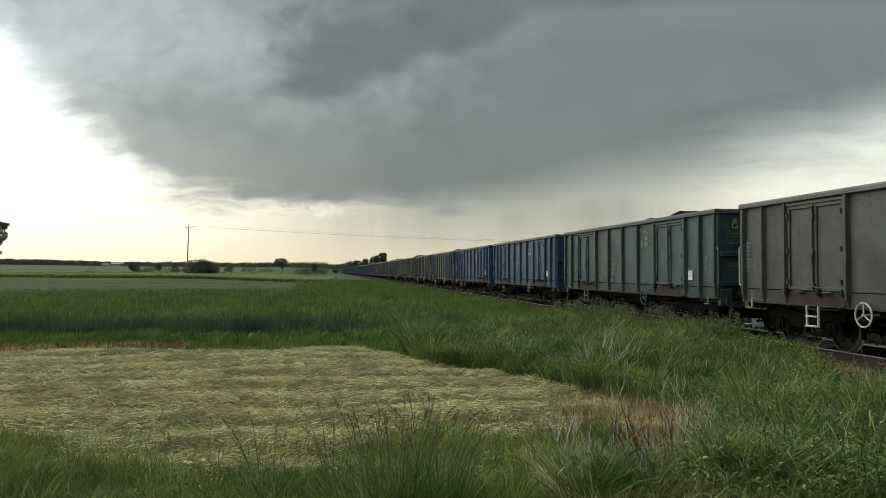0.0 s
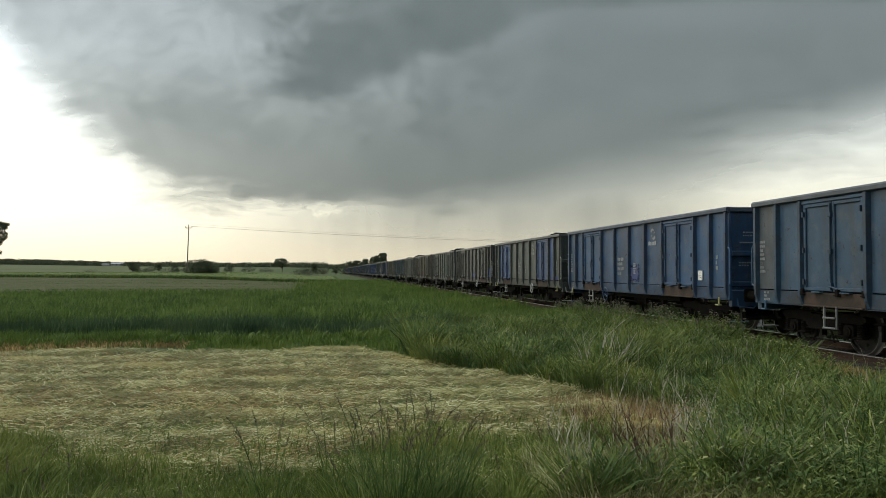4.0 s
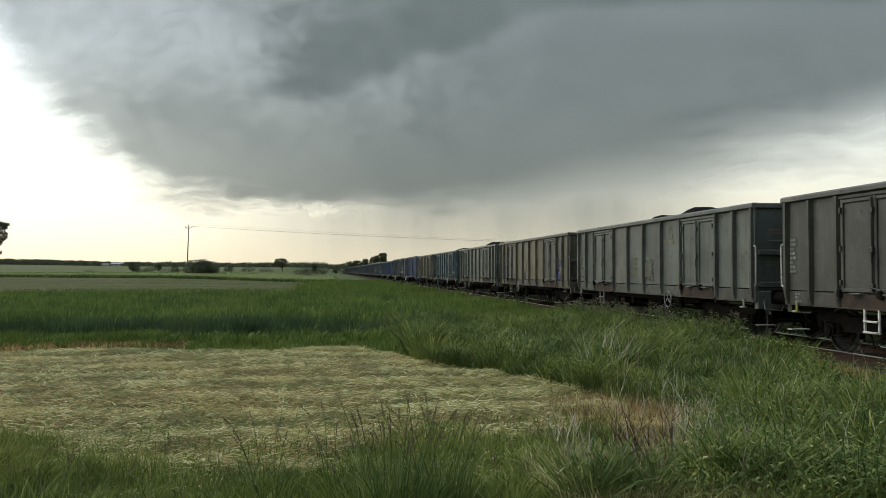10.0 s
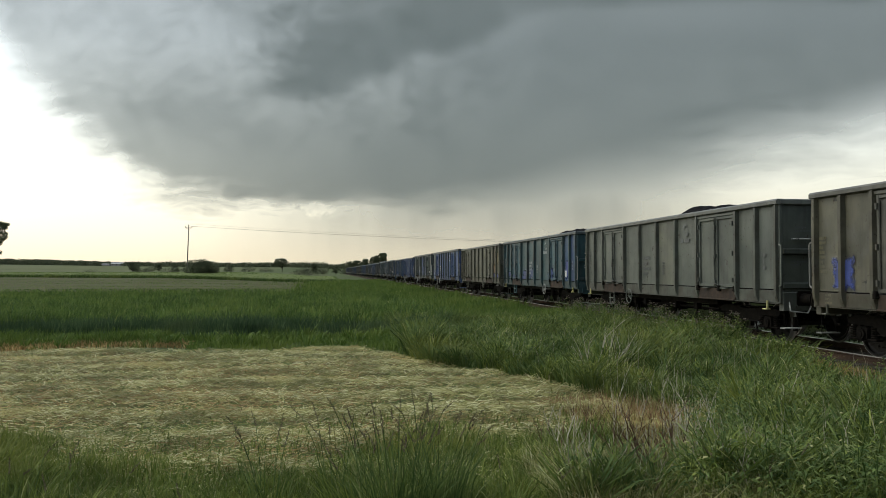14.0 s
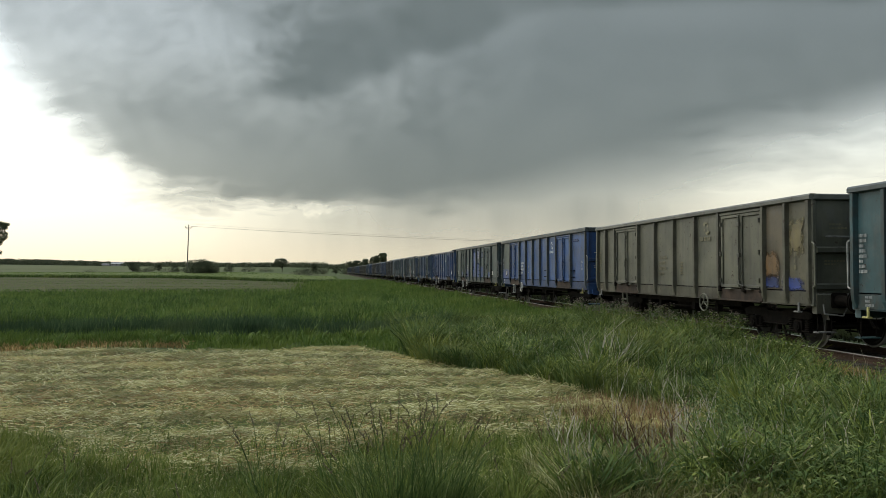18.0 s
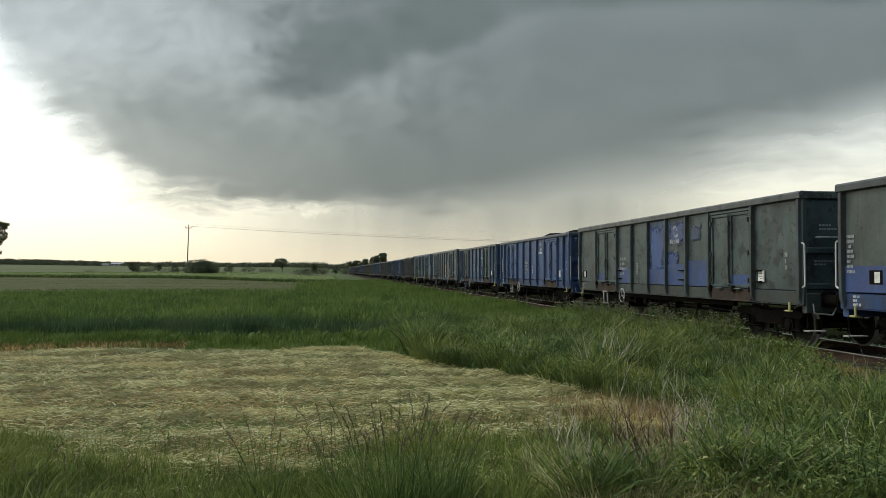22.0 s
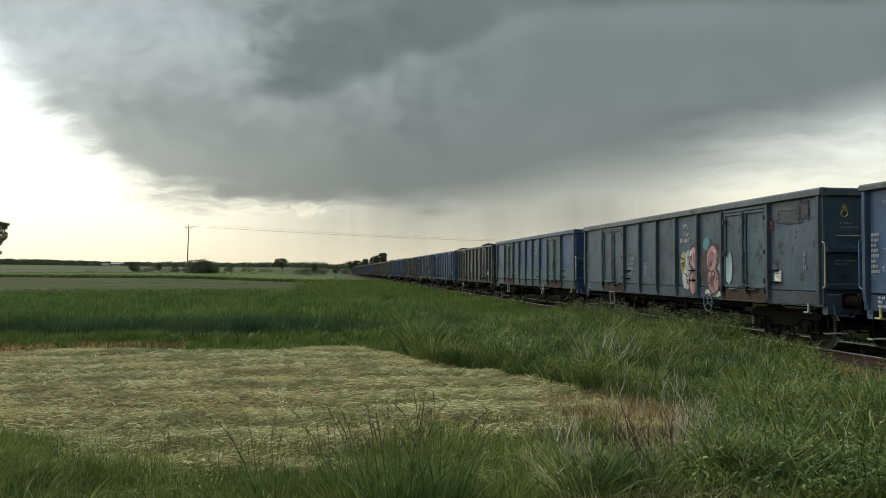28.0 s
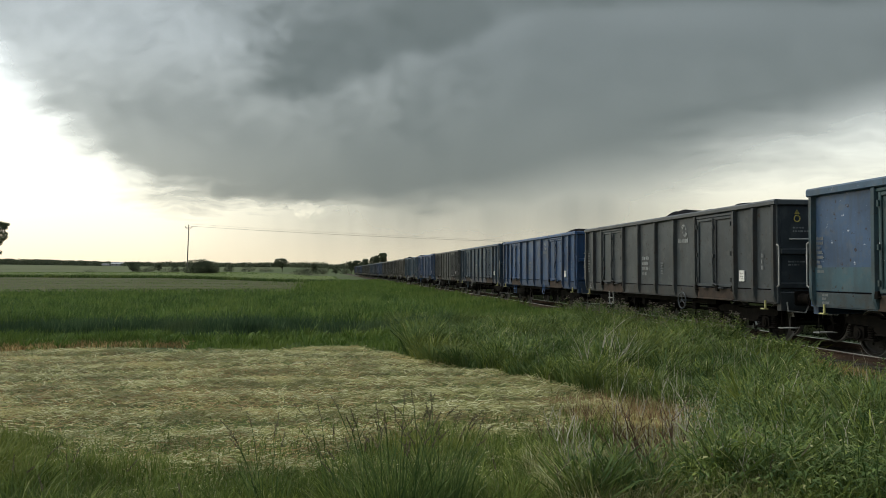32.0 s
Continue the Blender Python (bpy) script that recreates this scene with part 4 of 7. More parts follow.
# the big tuft in the middle, others beside it and at the left edge
for k, (px, fwd, leaves, hh, rad, fan, stems, words) in enumerate([
        (700, 6.0, 250, 0.82, 0.30, 0.60, 26, "large tuft of tall green grass with seeding stems"),
        (775, 6.25, 160, 0.80, 0.26, 0.55, 18, "tall green grass tuft with seeding stems"),
        (640, 6.1, 110, 0.66, 0.26, 0.65, 9, "tuft of green grass at the meadow's edge"),
        (20, 5.9, 120, 0.46, 0.40, 0.60, 5, "tuft of green grass with a few seeding stems"),
        (130, 5.8, 110, 0.42, 0.36, 0.65, 3, "low tuft of green grass"),
        (900, 6.2, 110, 0.42, 0.34, 0.70, 2, "low tuft of green grass"),
        (480, 6.4, 36, 0.66, 0.14, 0.55, 7, "thin tuft of grass with nodding stems"),
        (590, 6.6, 20, 0.72, 0.10, 0.50, 5, "thin tuft of grass with nodding stems"),
        (1330, 6.1, 110, 0.50, 0.40, 0.70, 3, "arching tuft of green grass on the verge"),
        (1480, 6.2, 150, 0.52, 0.40, 0.70, 2, "arching tuft of green grass on the verge"),
        (1120, 6.0, 70, 0.36, 0.34, 0.65, 2, "low tuft of green grass on the verge"),
        (330, 5.9, 70, 0.34, 0.34, 0.70, 1, "low tuft of green grass"),
        (1010, 6.1, 60, 0.30, 0.36, 0.75, 1, "low tuft of green grass")]):
    tx, ty = spot(px, fwd)
    grass_tuft(tx, ty, leaves, hh, rad, fan, stems, 300 + k, words, WEEDS if k in (0, 1, 6, 7) else None)

def branchy(x, y, height, stems, lean, r, mat, seed, label):
    """A dead branched plant: crooked stems that fork twice."""
    g = random.Random(seed)
    ob = new("dead_plant")
    ob.matrix_basis = pose(x, y, float(ground_z(x, y)))
    tagged(ob, label, "dead plant", "dead plants on the verge")
    s = Shape()

    def grow(p, way, length, rad, depth):
        for k in range(3):
            way = (way + Vector((g.uniform(-0.22, 0.22), g.uniform(-0.22, 0.22), g.uniform(-0.05, 0.16)))).normalized()
            q = p + way * (length / 3)
            s.rod(tuple(p), tuple(q), rad, 4, rad * 0.82)
            p, rad = q, rad * 0.82
            if depth and (k or g.random() < 0.5):
                side = (way + Vector((g.uniform(-0.9, 0.9), g.uniform(-0.9, 0.9), g.uniform(0.0, 0.4)))).normalized()
                grow(p, side, length * g.uniform(0.4, 0.65), rad * 0.75, depth - 1)

    for k in range(stems):
        way = Vector((lean + g.uniform(-0.45, 0.45), g.uniform(-0.4, 0.4), 1.0)).normalized()
        grow(Vector((g.uniform(-0.1, 0.1), g.uniform(-0.1, 0.1), 0.0)), way, height * g.uniform(0.7, 1.05), r * g.uniform(0.8, 1.2), 2)
    part("dead_growth", s, mat, ob)["kind"] = "stuff"


for k, (px, fwd, hh, n, lean, r, mat, words) in enumerate([
        (1165, 7.3, 0.66, 5, -0.95, 0.0075, TWIG, "reddish brown dead plant with forked twigs"),
        (1145, 7.1, 0.62, 4, -0.80, 0.0075, TWIG, "reddish brown dead plant with forked twigs"),
        (1190, 7.3, 0.58, 5, -0.20, 0.0070, TWIG, "reddish brown dead plant with forked twigs"),
        (1085, 7.4, 0.72, 2, -0.1, 0.0065, PALE, "bleached crooked dead stem"),
        (1215, 8.0, 0.62, 2, 0.2, 0.0055, PALE, "bleached crooked dead stem"),
        (1040, 6.7, 0.40, 2, 0.2, 0.0034, PALE, "bleached crooked dead stem"), (1075, 6.5, 0.52, 3, -0.2, 0.0045, PALE, "bleached crooked dead stem"),
        (1130, 6.4, 0.42, 2, 0.1, 0.0034, PALE, "bleached crooked dead stem"), (1175, 6.6, 0.40, 2, 0.3, 0.0034, PALE, "bleached crooked dead stem"),
        (1225, 6.9, 0.50, 3, -0.2, 0.0042, PALE, "bleached crooked dead stem"), (1005, 7.2, 0.50, 2, 0.0, 0.0045, PALE, "bleached crooked dead stem"),
        (1160, 6.9, 0.54, 4, -0.4, 0.0065, TWIG, "reddish brown dead plant with forked twigs"),
        (1310, 7.0, 0.50, 2, 0.2, 0.0040, PALE, "bleached crooked dead stem")]):
    tx, ty = spot(px, fwd)
    branchy(tx, ty, hh, n, lean, r, mat, 640 + k, words)


# bleached stems, the dry stalks by the strip's end and single pale stems
for k, (px, fwd, n, hh, lean, r) in enumerate([(1054, 14.0, 2, 0.88, 0.45, 0.0120), (1068, 14.1, 3, 0.84, 0.85, 0.0115), (1036, 13.9, 2, 0.86, -0.10, 0.0105), (1082, 14.2, 2, 0.76, 0.95, 0.0110)]):
    tx, ty = spot(px, fwd)
    branchy(tx, ty, hh, n, lean, r, PALE, 520 + k, "bleached crooked dead stems standing in the grass")
for k, (px, fwd, n, hh, sp, mat, words) in enumerate([
        (1262, 8.3, 3, 0.80, 0.05, PALE, "tall pale dead stems"),
        (1285, 8.4, 2, 0.70, 0.05, PALE, "tall pale dead stems"),
        (1190, 11.8, 9, 0.50, 0.40, PALE, "pale dead grass stalks"),
        (1215, 9.8, 7, 0.40, 0.35, PALE, "clump of dry brown stalks"),
        (1140, 10.2, 7, 0.36, 0.40, PALE, "clump of dry brown stalks"),
        (1378, 9.6, 4, 0.75, 0.15, PALE, "tall pale dead stems")]):
    tx, ty = spot(px, fwd)
    dead_stalks(tx, ty, n, hh, sp, mat, 500 + k, words, 4 if mat is TWIG else 1)

for k in range(26):
    g = random.Random(900 + k)
    px, fwd = g.uniform(980, 1330), g.uniform(6.2, 9.0)
    tx, ty = spot(px, fwd)
    dead_stalks(tx, ty, g.randrange(3, 8), g.uniform(0.35, 0.60), 0.22, TWIG if k % 3 == 0 else PALE, 1000 + k,
                "thin reddish dead twigs in the grass" if k % 3 == 0 else "thin pale dead stems in the grass", 3)
# seeding stems standing above the verge
x, y = scatter(700, 2.6, 8.6, 6.2, 20, 1.4)
keep = straw_in(x, y) < 0
x, y = x[keep], y[keep]
blades("seeding_stems", x, y, gen.uniform(0.45, 0.9, len(x)), np.full(len(x), 0.006), PALE, 0.25, 0.1, label="thin pale seeding stems above the verge")

# leafy weeds on the verge, and taller flowering ones along the foot of the ballast
for k in range(96):
    g = random.Random(700 + k)
    px, fwd = g.uniform(1230, 1600), 6.0 + 6.5 * g.random() ** 1.4
    tx, ty = spot(px, fwd)
    herb(tx, ty, g.randrange(4, 8), g.uniform(0.36, 0.62), 800 + k, "bushy green weed with narrow leaves")
for k in range(44):
    g = random.Random(1700 + k)
    tx, ty = g.uniform(8.75, 9.5), 13.4 + k * 0.36 + g.uniform(-0.3, 0.3)
    tall = ty > 16.8
    herb(tx, ty, g.randrange(6, 10), g.uniform(0.62, 0.92) if tall else g.uniform(0.38, 0.60), 2400 + k,
         "tall weed with pale flower heads beside the ballast" if tall else "bushy light green weed beside the ballast", 1.5, tall)


# ---------------------------------------------------------------- the track
def build_track():
    bed = Shape()
    ys = [-240, 420 + 300]
    prof = [(TRACK_X - 2.5, 0.02), (TRACK_X - 1.75, 0.17), (TRACK_X + 1.75, 0.17), (TRACK_X + 2.5, 0.02), (TRACK_X + 2.5, -0.3), (TRACK_X - 2.5, -0.3)]
    bed.prism(prof[::-1], "y", ys[0], ys[1])
    tagged(new("track_bed", bed.mesh("track_bed", BALLAST)), "low brown ballast bed of the railway", "track bed", kind="structure")
    for sg in (-1, 1):
        cx = TRACK_X + sg * 0.7535
        rail = new("rail")
        rail.location = (cx, 0, 0)
        tagged(rail, "steel rail with a polished head", "rail", "rails of the track", kind="structure")
        z = RAIL_Z
        web = [(-0.075, z - 0.16), (0.075, z - 0.16), (0.075, z - 0.148), (0.012, z - 0.125), (0.009, z - 0.045), (0.034, z - 0.034), (0.034, z - 0.012),
               (-0.034, z - 0.012), (-0.034, z - 0.034), (-0.009, z - 0.045), (-0.012, z - 0.125), (-0.075, z - 0.148)]
        part("rail_web", Shape().prism(web, "y", ys[0], ys[1]), RAIL_RUST, rail)
        part("rail_head", Shape().prism([(-0.034, z - 0.012), (0.034, z - 0.012), (0.032, z - 0.003), (0.024, z), (-0.024, z), (-0.032, z - 0.003)], "y", ys[0], ys[1]), RAIL_STEEL, rail)
    # sleepers
    me = Shape().soft_box(-1.25, 1.25, -0.12, 0.12, 0.06, 0.185, 0.015, "x").mesh("sleeper", SLEEPER)
    bedob = bpy.data.objects["track_bed"]
    for k in range(120):
        part("sleeper", me, SLEEPER, bedob, at=(TRACK_X, 2 + k * 0.62, 0))
    # loose stones on the shoulders
    n = 16000
    x = TRACK_X + gen.uniform(-2.4, 1.9, n)
    y = 6 + 50 * gen.uniform(0, 1, n) ** 1.5
    zt = np.interp(np.abs(x - TRACK_X), [0, 1.75, 2.5], [0.17, 0.17, 0.03])
    r = gen.uniform(0.018, 0.042, n)
    base = np.array([(1, 0, 0), (-0.5, 0.85, 0), (-0.5, -0.85, 0), (0.1, 0.1, 0.8)])
    turn = gen.uniform(0, 6.28, n)
    c, s = np.cos(turn), np.sin(turn)
    q = base[None] * r[:, None, None] * gen.uniform(0.7, 1.3, (n, 4, 1))
    v = np.stack([q[..., 0] * c[:, None] - q[..., 1] * s[:, None] + x[:, None], q[..., 0] * s[:, None] + q[..., 1] * c[:, None] + y[:, None], q[..., 2] + zt[:, None]], -1)
    i = np.arange(n)[:, None] * 4
    f = np.concatenate([i + np.array([[0, 1, 3]]), i + np.array([[1, 2, 3]]), i + np.array([[2, 0, 3]])], 1).ravel()
    tagged(new("ballast_stones", quick_mesh("ballast_stones", v.reshape(-1, 3), f, np.full(n * 3, 3), BALLAST)), "loose brown ballast stones", "gravel", kind="stuff")


build_track()


def build_marker():
    """A squat white distance stone beyond the rails, its figures given as bars."""
    ob = new("distance_marker")
    mx, my = spot(1340, 26.2)
    ob.matrix_basis = pose(mx, my, float(ground_z(mx, my)) + 0.03, 0, 0, -YAW - 12)
    tagged(ob, "squat white distance stone beside the railway", "distance marker")
    part("stone", Shape().soft_box(-0.17, 0.17, -0.09, 0.09, -0.2, 0.54, 0.03, "z"), WHITE_PAINT, ob)
    bar = Shape().box(-0.012, 0.012, -0.094, -0.091, 0.0, 0.12).mesh("figure", IRON)
    for x, z in ((-0.10, 0.34), (-0.04, 0.34), (0.03, 0.34), (0.09, 0.34), (-0.03, 0.14), (0.03, 0.14)):
        part("figure", bar, IRON, ob, at=(x, 0, z))


build_marker()


# ---------------------------------------------------------------- the goods train
def dented_panel(width, z0, z1, seed, nx=7, nz=9):
    """A side sheet of one bay, slightly buckled, its outer face at -SIDE."""
    s = Shape()
    verts, faces = [], []
    for k in range(nz + 1):
        for i in range(nx + 1):
            y, z = -width / 2 + width * i / nx, z0 + (z1 - z0) * k / nz
            d = 0.0
            if 0 < i < nx and 0 < k < nz:
                d = 0.022 * noise.noise(Vector((y * 1.4 + seed * 7.1, z * 1.3, seed))) + 0.008 * noise.noise(Vector((y * 4, z * 4, seed + 5)))
            verts.append((-SIDE + d, y, z))
    for k in range(nz):
        for i in range(nx):
            a = k * (nx + 1) + i
            faces.append((a, a + nx + 1, a + nx + 2, a + 1))
    s.add(verts, faces)
    s.box(-SIDE + 0.030, -SIDE + 0.036, -width / 2, width / 2, z0, z1)
    return s


def post_shape(z0, z1, w=0.125):
    """A pressed channel post, straight to its foot, where it runs in to the sill."""
    s = Shape()
    rows = []
    for z, ww, out in ((z0 + 0.02, w * 0.9, 0.030), (z0 + 0.16, w, 0.085), (z0 + 0.30, w, 0.100), (z1 - 0.5, w, 0.100), (z1, w * 0.95, 0.092)):
        rows.append([(-SIDE + 0.004, -ww / 2, z), (-SIDE - out, -ww / 2 + 0.020, z), (-SIDE - out, ww / 2 - 0.020, z), (-SIDE + 0.004, ww / 2, z)])
    verts = [p for r in rows for p in r]
    faces = [(0, 1, 2, 3), tuple(len(verts) - 4 + k for k in (3, 2, 1, 0))]
    for k in range(len(rows) - 1):
        for j in range(4):
            a, b = k * 4 + j, k * 4 + (j + 1) % 4
            faces.append((a, a + 4, b + 4, b))
    return s.add(verts, faces)


def door_leaf_shape(width, z0, z1):
    """A door leaf with a raised pressed border round a sunk sheet."""
    s = Shape()
    x = -SIDE - 0.012
    s.box(x, x + 0.02, -width / 2 + 0.01, width / 2 - 0.01, z0, z1)
    b = 0.075
    for y0, y1, c0, c1 in ((-width / 2 + 0.01, -width / 2 + 0.01 + b, z0, z1), (width / 2 - 0.01 - b, width / 2 - 0.01, z0, z1)):
        s.soft_box(x - 0.038, x - 0.001, y0, y1, c0, c1, 0.012, "z")
    for c0, c1 in ((z0, z0 + b), (z1 - b, z1)):
        s.soft_box(x - 0.036, x - 0.001, -width / 2 + 0.01 + b, width / 2 - 0.01 - b, c0, c1, 0.012, "y")
    return s


def bogie_side(sign):
    """A welded side frame; each axle box hangs between two coil springs."""
    s = Shape()
    x0, x1 = sorted((sign * 0.96, sign * 1.08))
    beam = [(-1.36, 0.67), (-1.24, 0.62), (-0.64, 0.62), (-0.44, 0.47), (0.44, 0.47), (0.64, 0.62), (1.24, 0.62), (1.36, 0.67), (1.36, 0.75), (1.12, 0.80),
            (0.40, 0.80), (0.30, 0.76), (-0.30, 0.76), (-0.40, 0.80), (-1.12, 0.80), (-1.36, 0.75)]
    s.prism(beam, "x", x0, x1)
    f0, f1 = sorted((sign * 0.92, sign * 1.13))
    s.box(f0, f1, -0.46, 0.46, 0.455, 0.475).box(f0, f1, -1.10, 1.10, 0.80, 0.818)
    for y in (-0.9, 0.9):
        b0, b1 = sorted((sign * 0.94, sign * 1.12))
        s.soft_box(b0, b1, y - 0.15, y + 0.15, 0.32, 0.60, 0.04, "x")
        s.rod((sign * 1.12, y, 0.46), (sign * 1.16, y, 0.46), 0.105, 14).rod((sign * 1.16, y, 0.46), (sign * 1.175, y, 0.46), 0.06, 10)
        w0, w1 = sorted((sign * 0.98, sign * 1.12))
        s.soft_box(w0, w1, y - 0.40, y + 0.40, 0.335, 0.375, 0.012, "y")
        for q in (-0.29, 0.29):
            for z in (0.40, 0.445, 0.49, 0.535, 0.58):
                s.ring((sign * 1.05, y + q, z), 0.072, 0.015, "z", 12, 5)
            s.rod((sign * 1.05, y + q, 0.375), (sign * 1.05, y + q, 0.62), 0.030, 8)
            g0, g1 = sorted((sign * 0.96, sign * 1.04))
            s.box(g0, g1, y + q * 0.62 - 0.02, y + q * 0.62 + 0.02, 0.34, 0.63)
    s.rod((sign * 1.02, -0.20, 0.50), (sign * 1.02, -0.34, 0.20), 0.022, 6).rod((sign * 1.02, 0.20, 0.50), (sign * 1.02, 0.34, 0.20), 0.022, 6)
    s.rod((sign * 1.02, -0.46, 0.24), (sign * 1.02, 0.46, 0.24), 0.020, 6)
    return s


def wheelset_shape():
    s = Shape()
    s.rod((-1.05, 0, 0), (1.05, 0, 0), 0.08, 12)
    for sign in (-1, 1):
        prof = [(sign * 0.74, 0.08), (sign * 0.735, 0.14), (sign * 0.715, 0.16), (sign * 0.72, 0.36), (sign * 0.745, 0.40), (sign * 0.80, 0.40),
                (sign * 0.80, 0.455), (sign * 0.71, 0.462), (sign * 0.685, 0.492), (sign * 0.665, 0.48), (sign * 0.665, 0.40), (sign * 0.69, 0.36), (sign * 0.68, 0.16),
                (sign * 0.67, 0.08)]
        s.lathe(prof, (0, 0, 0), "x", 36)
        for k in range(6):
            a = k * math.pi / 3
            s.rod((sign * 0.705, 0.26 * math.cos(a), 0.26 * math.sin(a)), (sign * 0.735, 0.26 * math.cos(a), 0.26 * math.sin(a)), 0.035, 8)
    return s


def text_rows(rows, x, y0, z0, size, seed=0):
    """Rows of short bars that stand for lettering. rows: word lengths, in letters, from the top down."""
    s = Shape()
    rng = random.Random(seed)
    for r, words in enumerate(rows):
        y = y0
        z = z0 - r * size * 1.55
        for n in words:
            for _ in range(n):
                h = size * rng.choice((1.0, 1.0, 0.86))
                w = size * rng.uniform(0.30, 0.46)
                s.box(x, x + 0.003, y - w, y, z, z + h)
                y -= w + size * 0.20
            y -= size * 0.35
    return s


def swirl_shape(x, y, z, r):
    """A round mark of two curved strokes with a bar beneath."""
    s = Shape()
    for a0 in (0.5, 0.5 + math.pi):
        pts = [(a0 + k * 0.34, r * (1.0 - 0.015 * k * k), r * (0.50 + 0.020 * k)) for k in range(8)]
        verts, faces = [], []
        for a, ro, ri in pts:
            for q in (ro, ri):
                verts.append((x, y + q * math.cos(a), z + q * math.sin(a)))
        for k in range(7):
            faces.append((2 * k, 2 * k + 1, 2 * k + 3, 2 * k + 2))
        n = len(verts)
        verts += [(vx + 0.003, vy, vz) for vx, vy, vz in verts]
        faces += [tuple(n + i for i in f[::-1]) for f in faces]
        s.add(verts, faces)
    return s


PANEL_CACHE = {}
SHORT_BAYS = [0.88, 0.88, 2.02, 1.30, 1.30, 1.30, 1.30, 2.02, 0.88, 0.88]
LONG_BAYS = [1.90, 2.06, 1.31, 1.31, 1.31, 1.31, 1.31, 2.06, 1.90]
Z_SILL0, Z_SILL1, Z_SHEET = 0.95, 1.235, 1.262


def build_wagon(kind):
    """An open bogie wagon; x across (the near side is -x), y along, z from the rail. kind: 'short' or 'long'."""
    if kind == "short":
        bays, top, over = SHORT_BAYS, 3.27, 14.04
    else:
        bays, top, over = LONG_BAYS, 3.36, 15.74
    doors = [i for i, b in enumerate(bays) if abs(b - 2.04) < 0.05]
    half = sum(bays) / 2
    rim = 0.13 if kind == "short" else 0.17
    z_top = top - rim
    wagon = new("freight_wagon")
    wagon.empty_display_size = 0.5
    y = half                                   # from the far end, which the viewer sees at the left, towards the near end
    post_mesh = post_shape(Z_SILL0, z_top).mesh("post", POST_PAINT)
    edges = [y]
    for i, b in enumerate(bays):
        mid = y - b / 2
        if i in doors:
            leaf = door_leaf_shape((b - 0.16) / 2, Z_SHEET, z_top - 0.09).mesh("door_leaf", PAINT)
            for k in (-1, 1):
                part("door_leaf", leaf, PAINT, wagon, at=(0, mid + k * (b - 0.16) / 4, 0))["bay"] = i + (0.5 if k < 0 else 0.0)
            hd = Shape().soft_box(-SIDE - 0.06, -SIDE + 0.02, mid - b / 2 + 0.05, mid + b / 2 - 0.05, z_top - 0.085, z_top - 0.01, 0.012, "y")
            part("door_header", hd, PAINT, wagon)
            lock = Shape().rod((-SIDE - 0.085, mid, Z_SHEET + 0.02), (-SIDE - 0.085, mid, z_top - 0.12), 0.019, 8)
            for z in (Z_SHEET + 0.12, 2.05, z_top - 0.35):
                lock.soft_box(-SIDE - 0.11, -SIDE - 0.045, mid - 0.05, mid + 0.05, z - 0.05, z + 0.05, 0.01, "y")
            lock.rod((-SIDE - 0.10, mid, 2.08), (-SIDE - 0.12, mid - 0.03, 1.80), 0.013, 6)
            lock.rod((-SIDE - 0.10, mid + 0.03, Z_SHEET + 0.10), (-SIDE - 0.12, mid - 0.26, Z_SHEET + 0.05), 0.016, 6)
            part("lock_bar", lock, PAINT, wagon)
            hinge = Shape().soft_box(-SIDE - 0.10, -SIDE - 0.05, -0.025, 0.025, -0.055, 0.055, 0.01, "z").mesh("hinge", PAINT)
            for k in (-1, 1):
                for z in (Z_SHEET + 0.18, 2.1, z_top - 0.3):
                    part("hinge", hinge, PAINT, wagon, at=(0, mid + k * (b / 2 - 0.13), z))
            foot = Shape().soft_box(-SIDE - 0.035, -SIDE - 0.013, mid - b / 2 + 0.08, mid + b / 2 - 0.08, Z_SILL0 + 0.005, Z_SILL1 - 0.01, 0.006, "y")
            foot.soft_box(-SIDE - 0.085, -SIDE - 0.030, mid - b / 2 + 0.10, mid + b / 2 - 0.10, Z_SILL0 - 0.015, Z_SILL0 + 0.02, 0.008, "y")
            part("door_threshold", foot, RUSTY, wagon, "rusty brown threshold under the doors")
            latch = Shape().soft_box(-SIDE - 0.10, -SIDE - 0.014, -0.05, 0.05, 1.16, 1.30, 0.014, "z")
            latch = latch.rod((-SIDE - 0.07, -0.10, 1.19), (-SIDE - 0.07, 0.10, 1.19), 0.014, 6).mesh("latch", IRON)
            for k in (-0.47, -0.09, 0.47):
                part("latch", latch, IRON, wagon, at=(0, mid + k * b, 0))
            stop = Shape().soft_box(-SIDE - 0.12, -SIDE - 0.03, -0.14, 0.14, Z_SILL1 - 0.008, Z_SILL1 + 0.014, 0.006, "y").mesh("door_stop", PAINT)
            for k in (-1, 1):
                part("door_stop", stop, PAINT, wagon, at=(0, mid + k * 0.45, 0))
        else:
            key = (round(b, 2), z_top, i % 3)
            if key not in PANEL_CACHE:
                PANEL_CACHE[key] = dented_panel(b, Z_SHEET, z_top, i + len(PANEL_CACHE)).mesh("panel", PAINT, True)
            part("panel", PANEL_CACHE[key], PAINT, wagon, at=(0, mid, 0))["bay"] = i
        y -= b
        edges.append(y)
    for k, e in enumerate(edges):
        shift = -0.05 if k == 0 else 0.05 if k == len(edges) - 1 else 0
        part("post", post_mesh, PAINT, wagon, at=(0, e + shift, 0))["bay"] = k
    part("side_sill", Shape().soft_box(-SIDE - 0.012, -SIDE + 0.06, -half, half, Z_SILL0, Z_SILL1, 0.012).box(-SIDE - 0.05, -SIDE + 0.05, -half, half, Z_SILL0 - 0.012, Z_SILL0), SILL_PAINT, wagon)
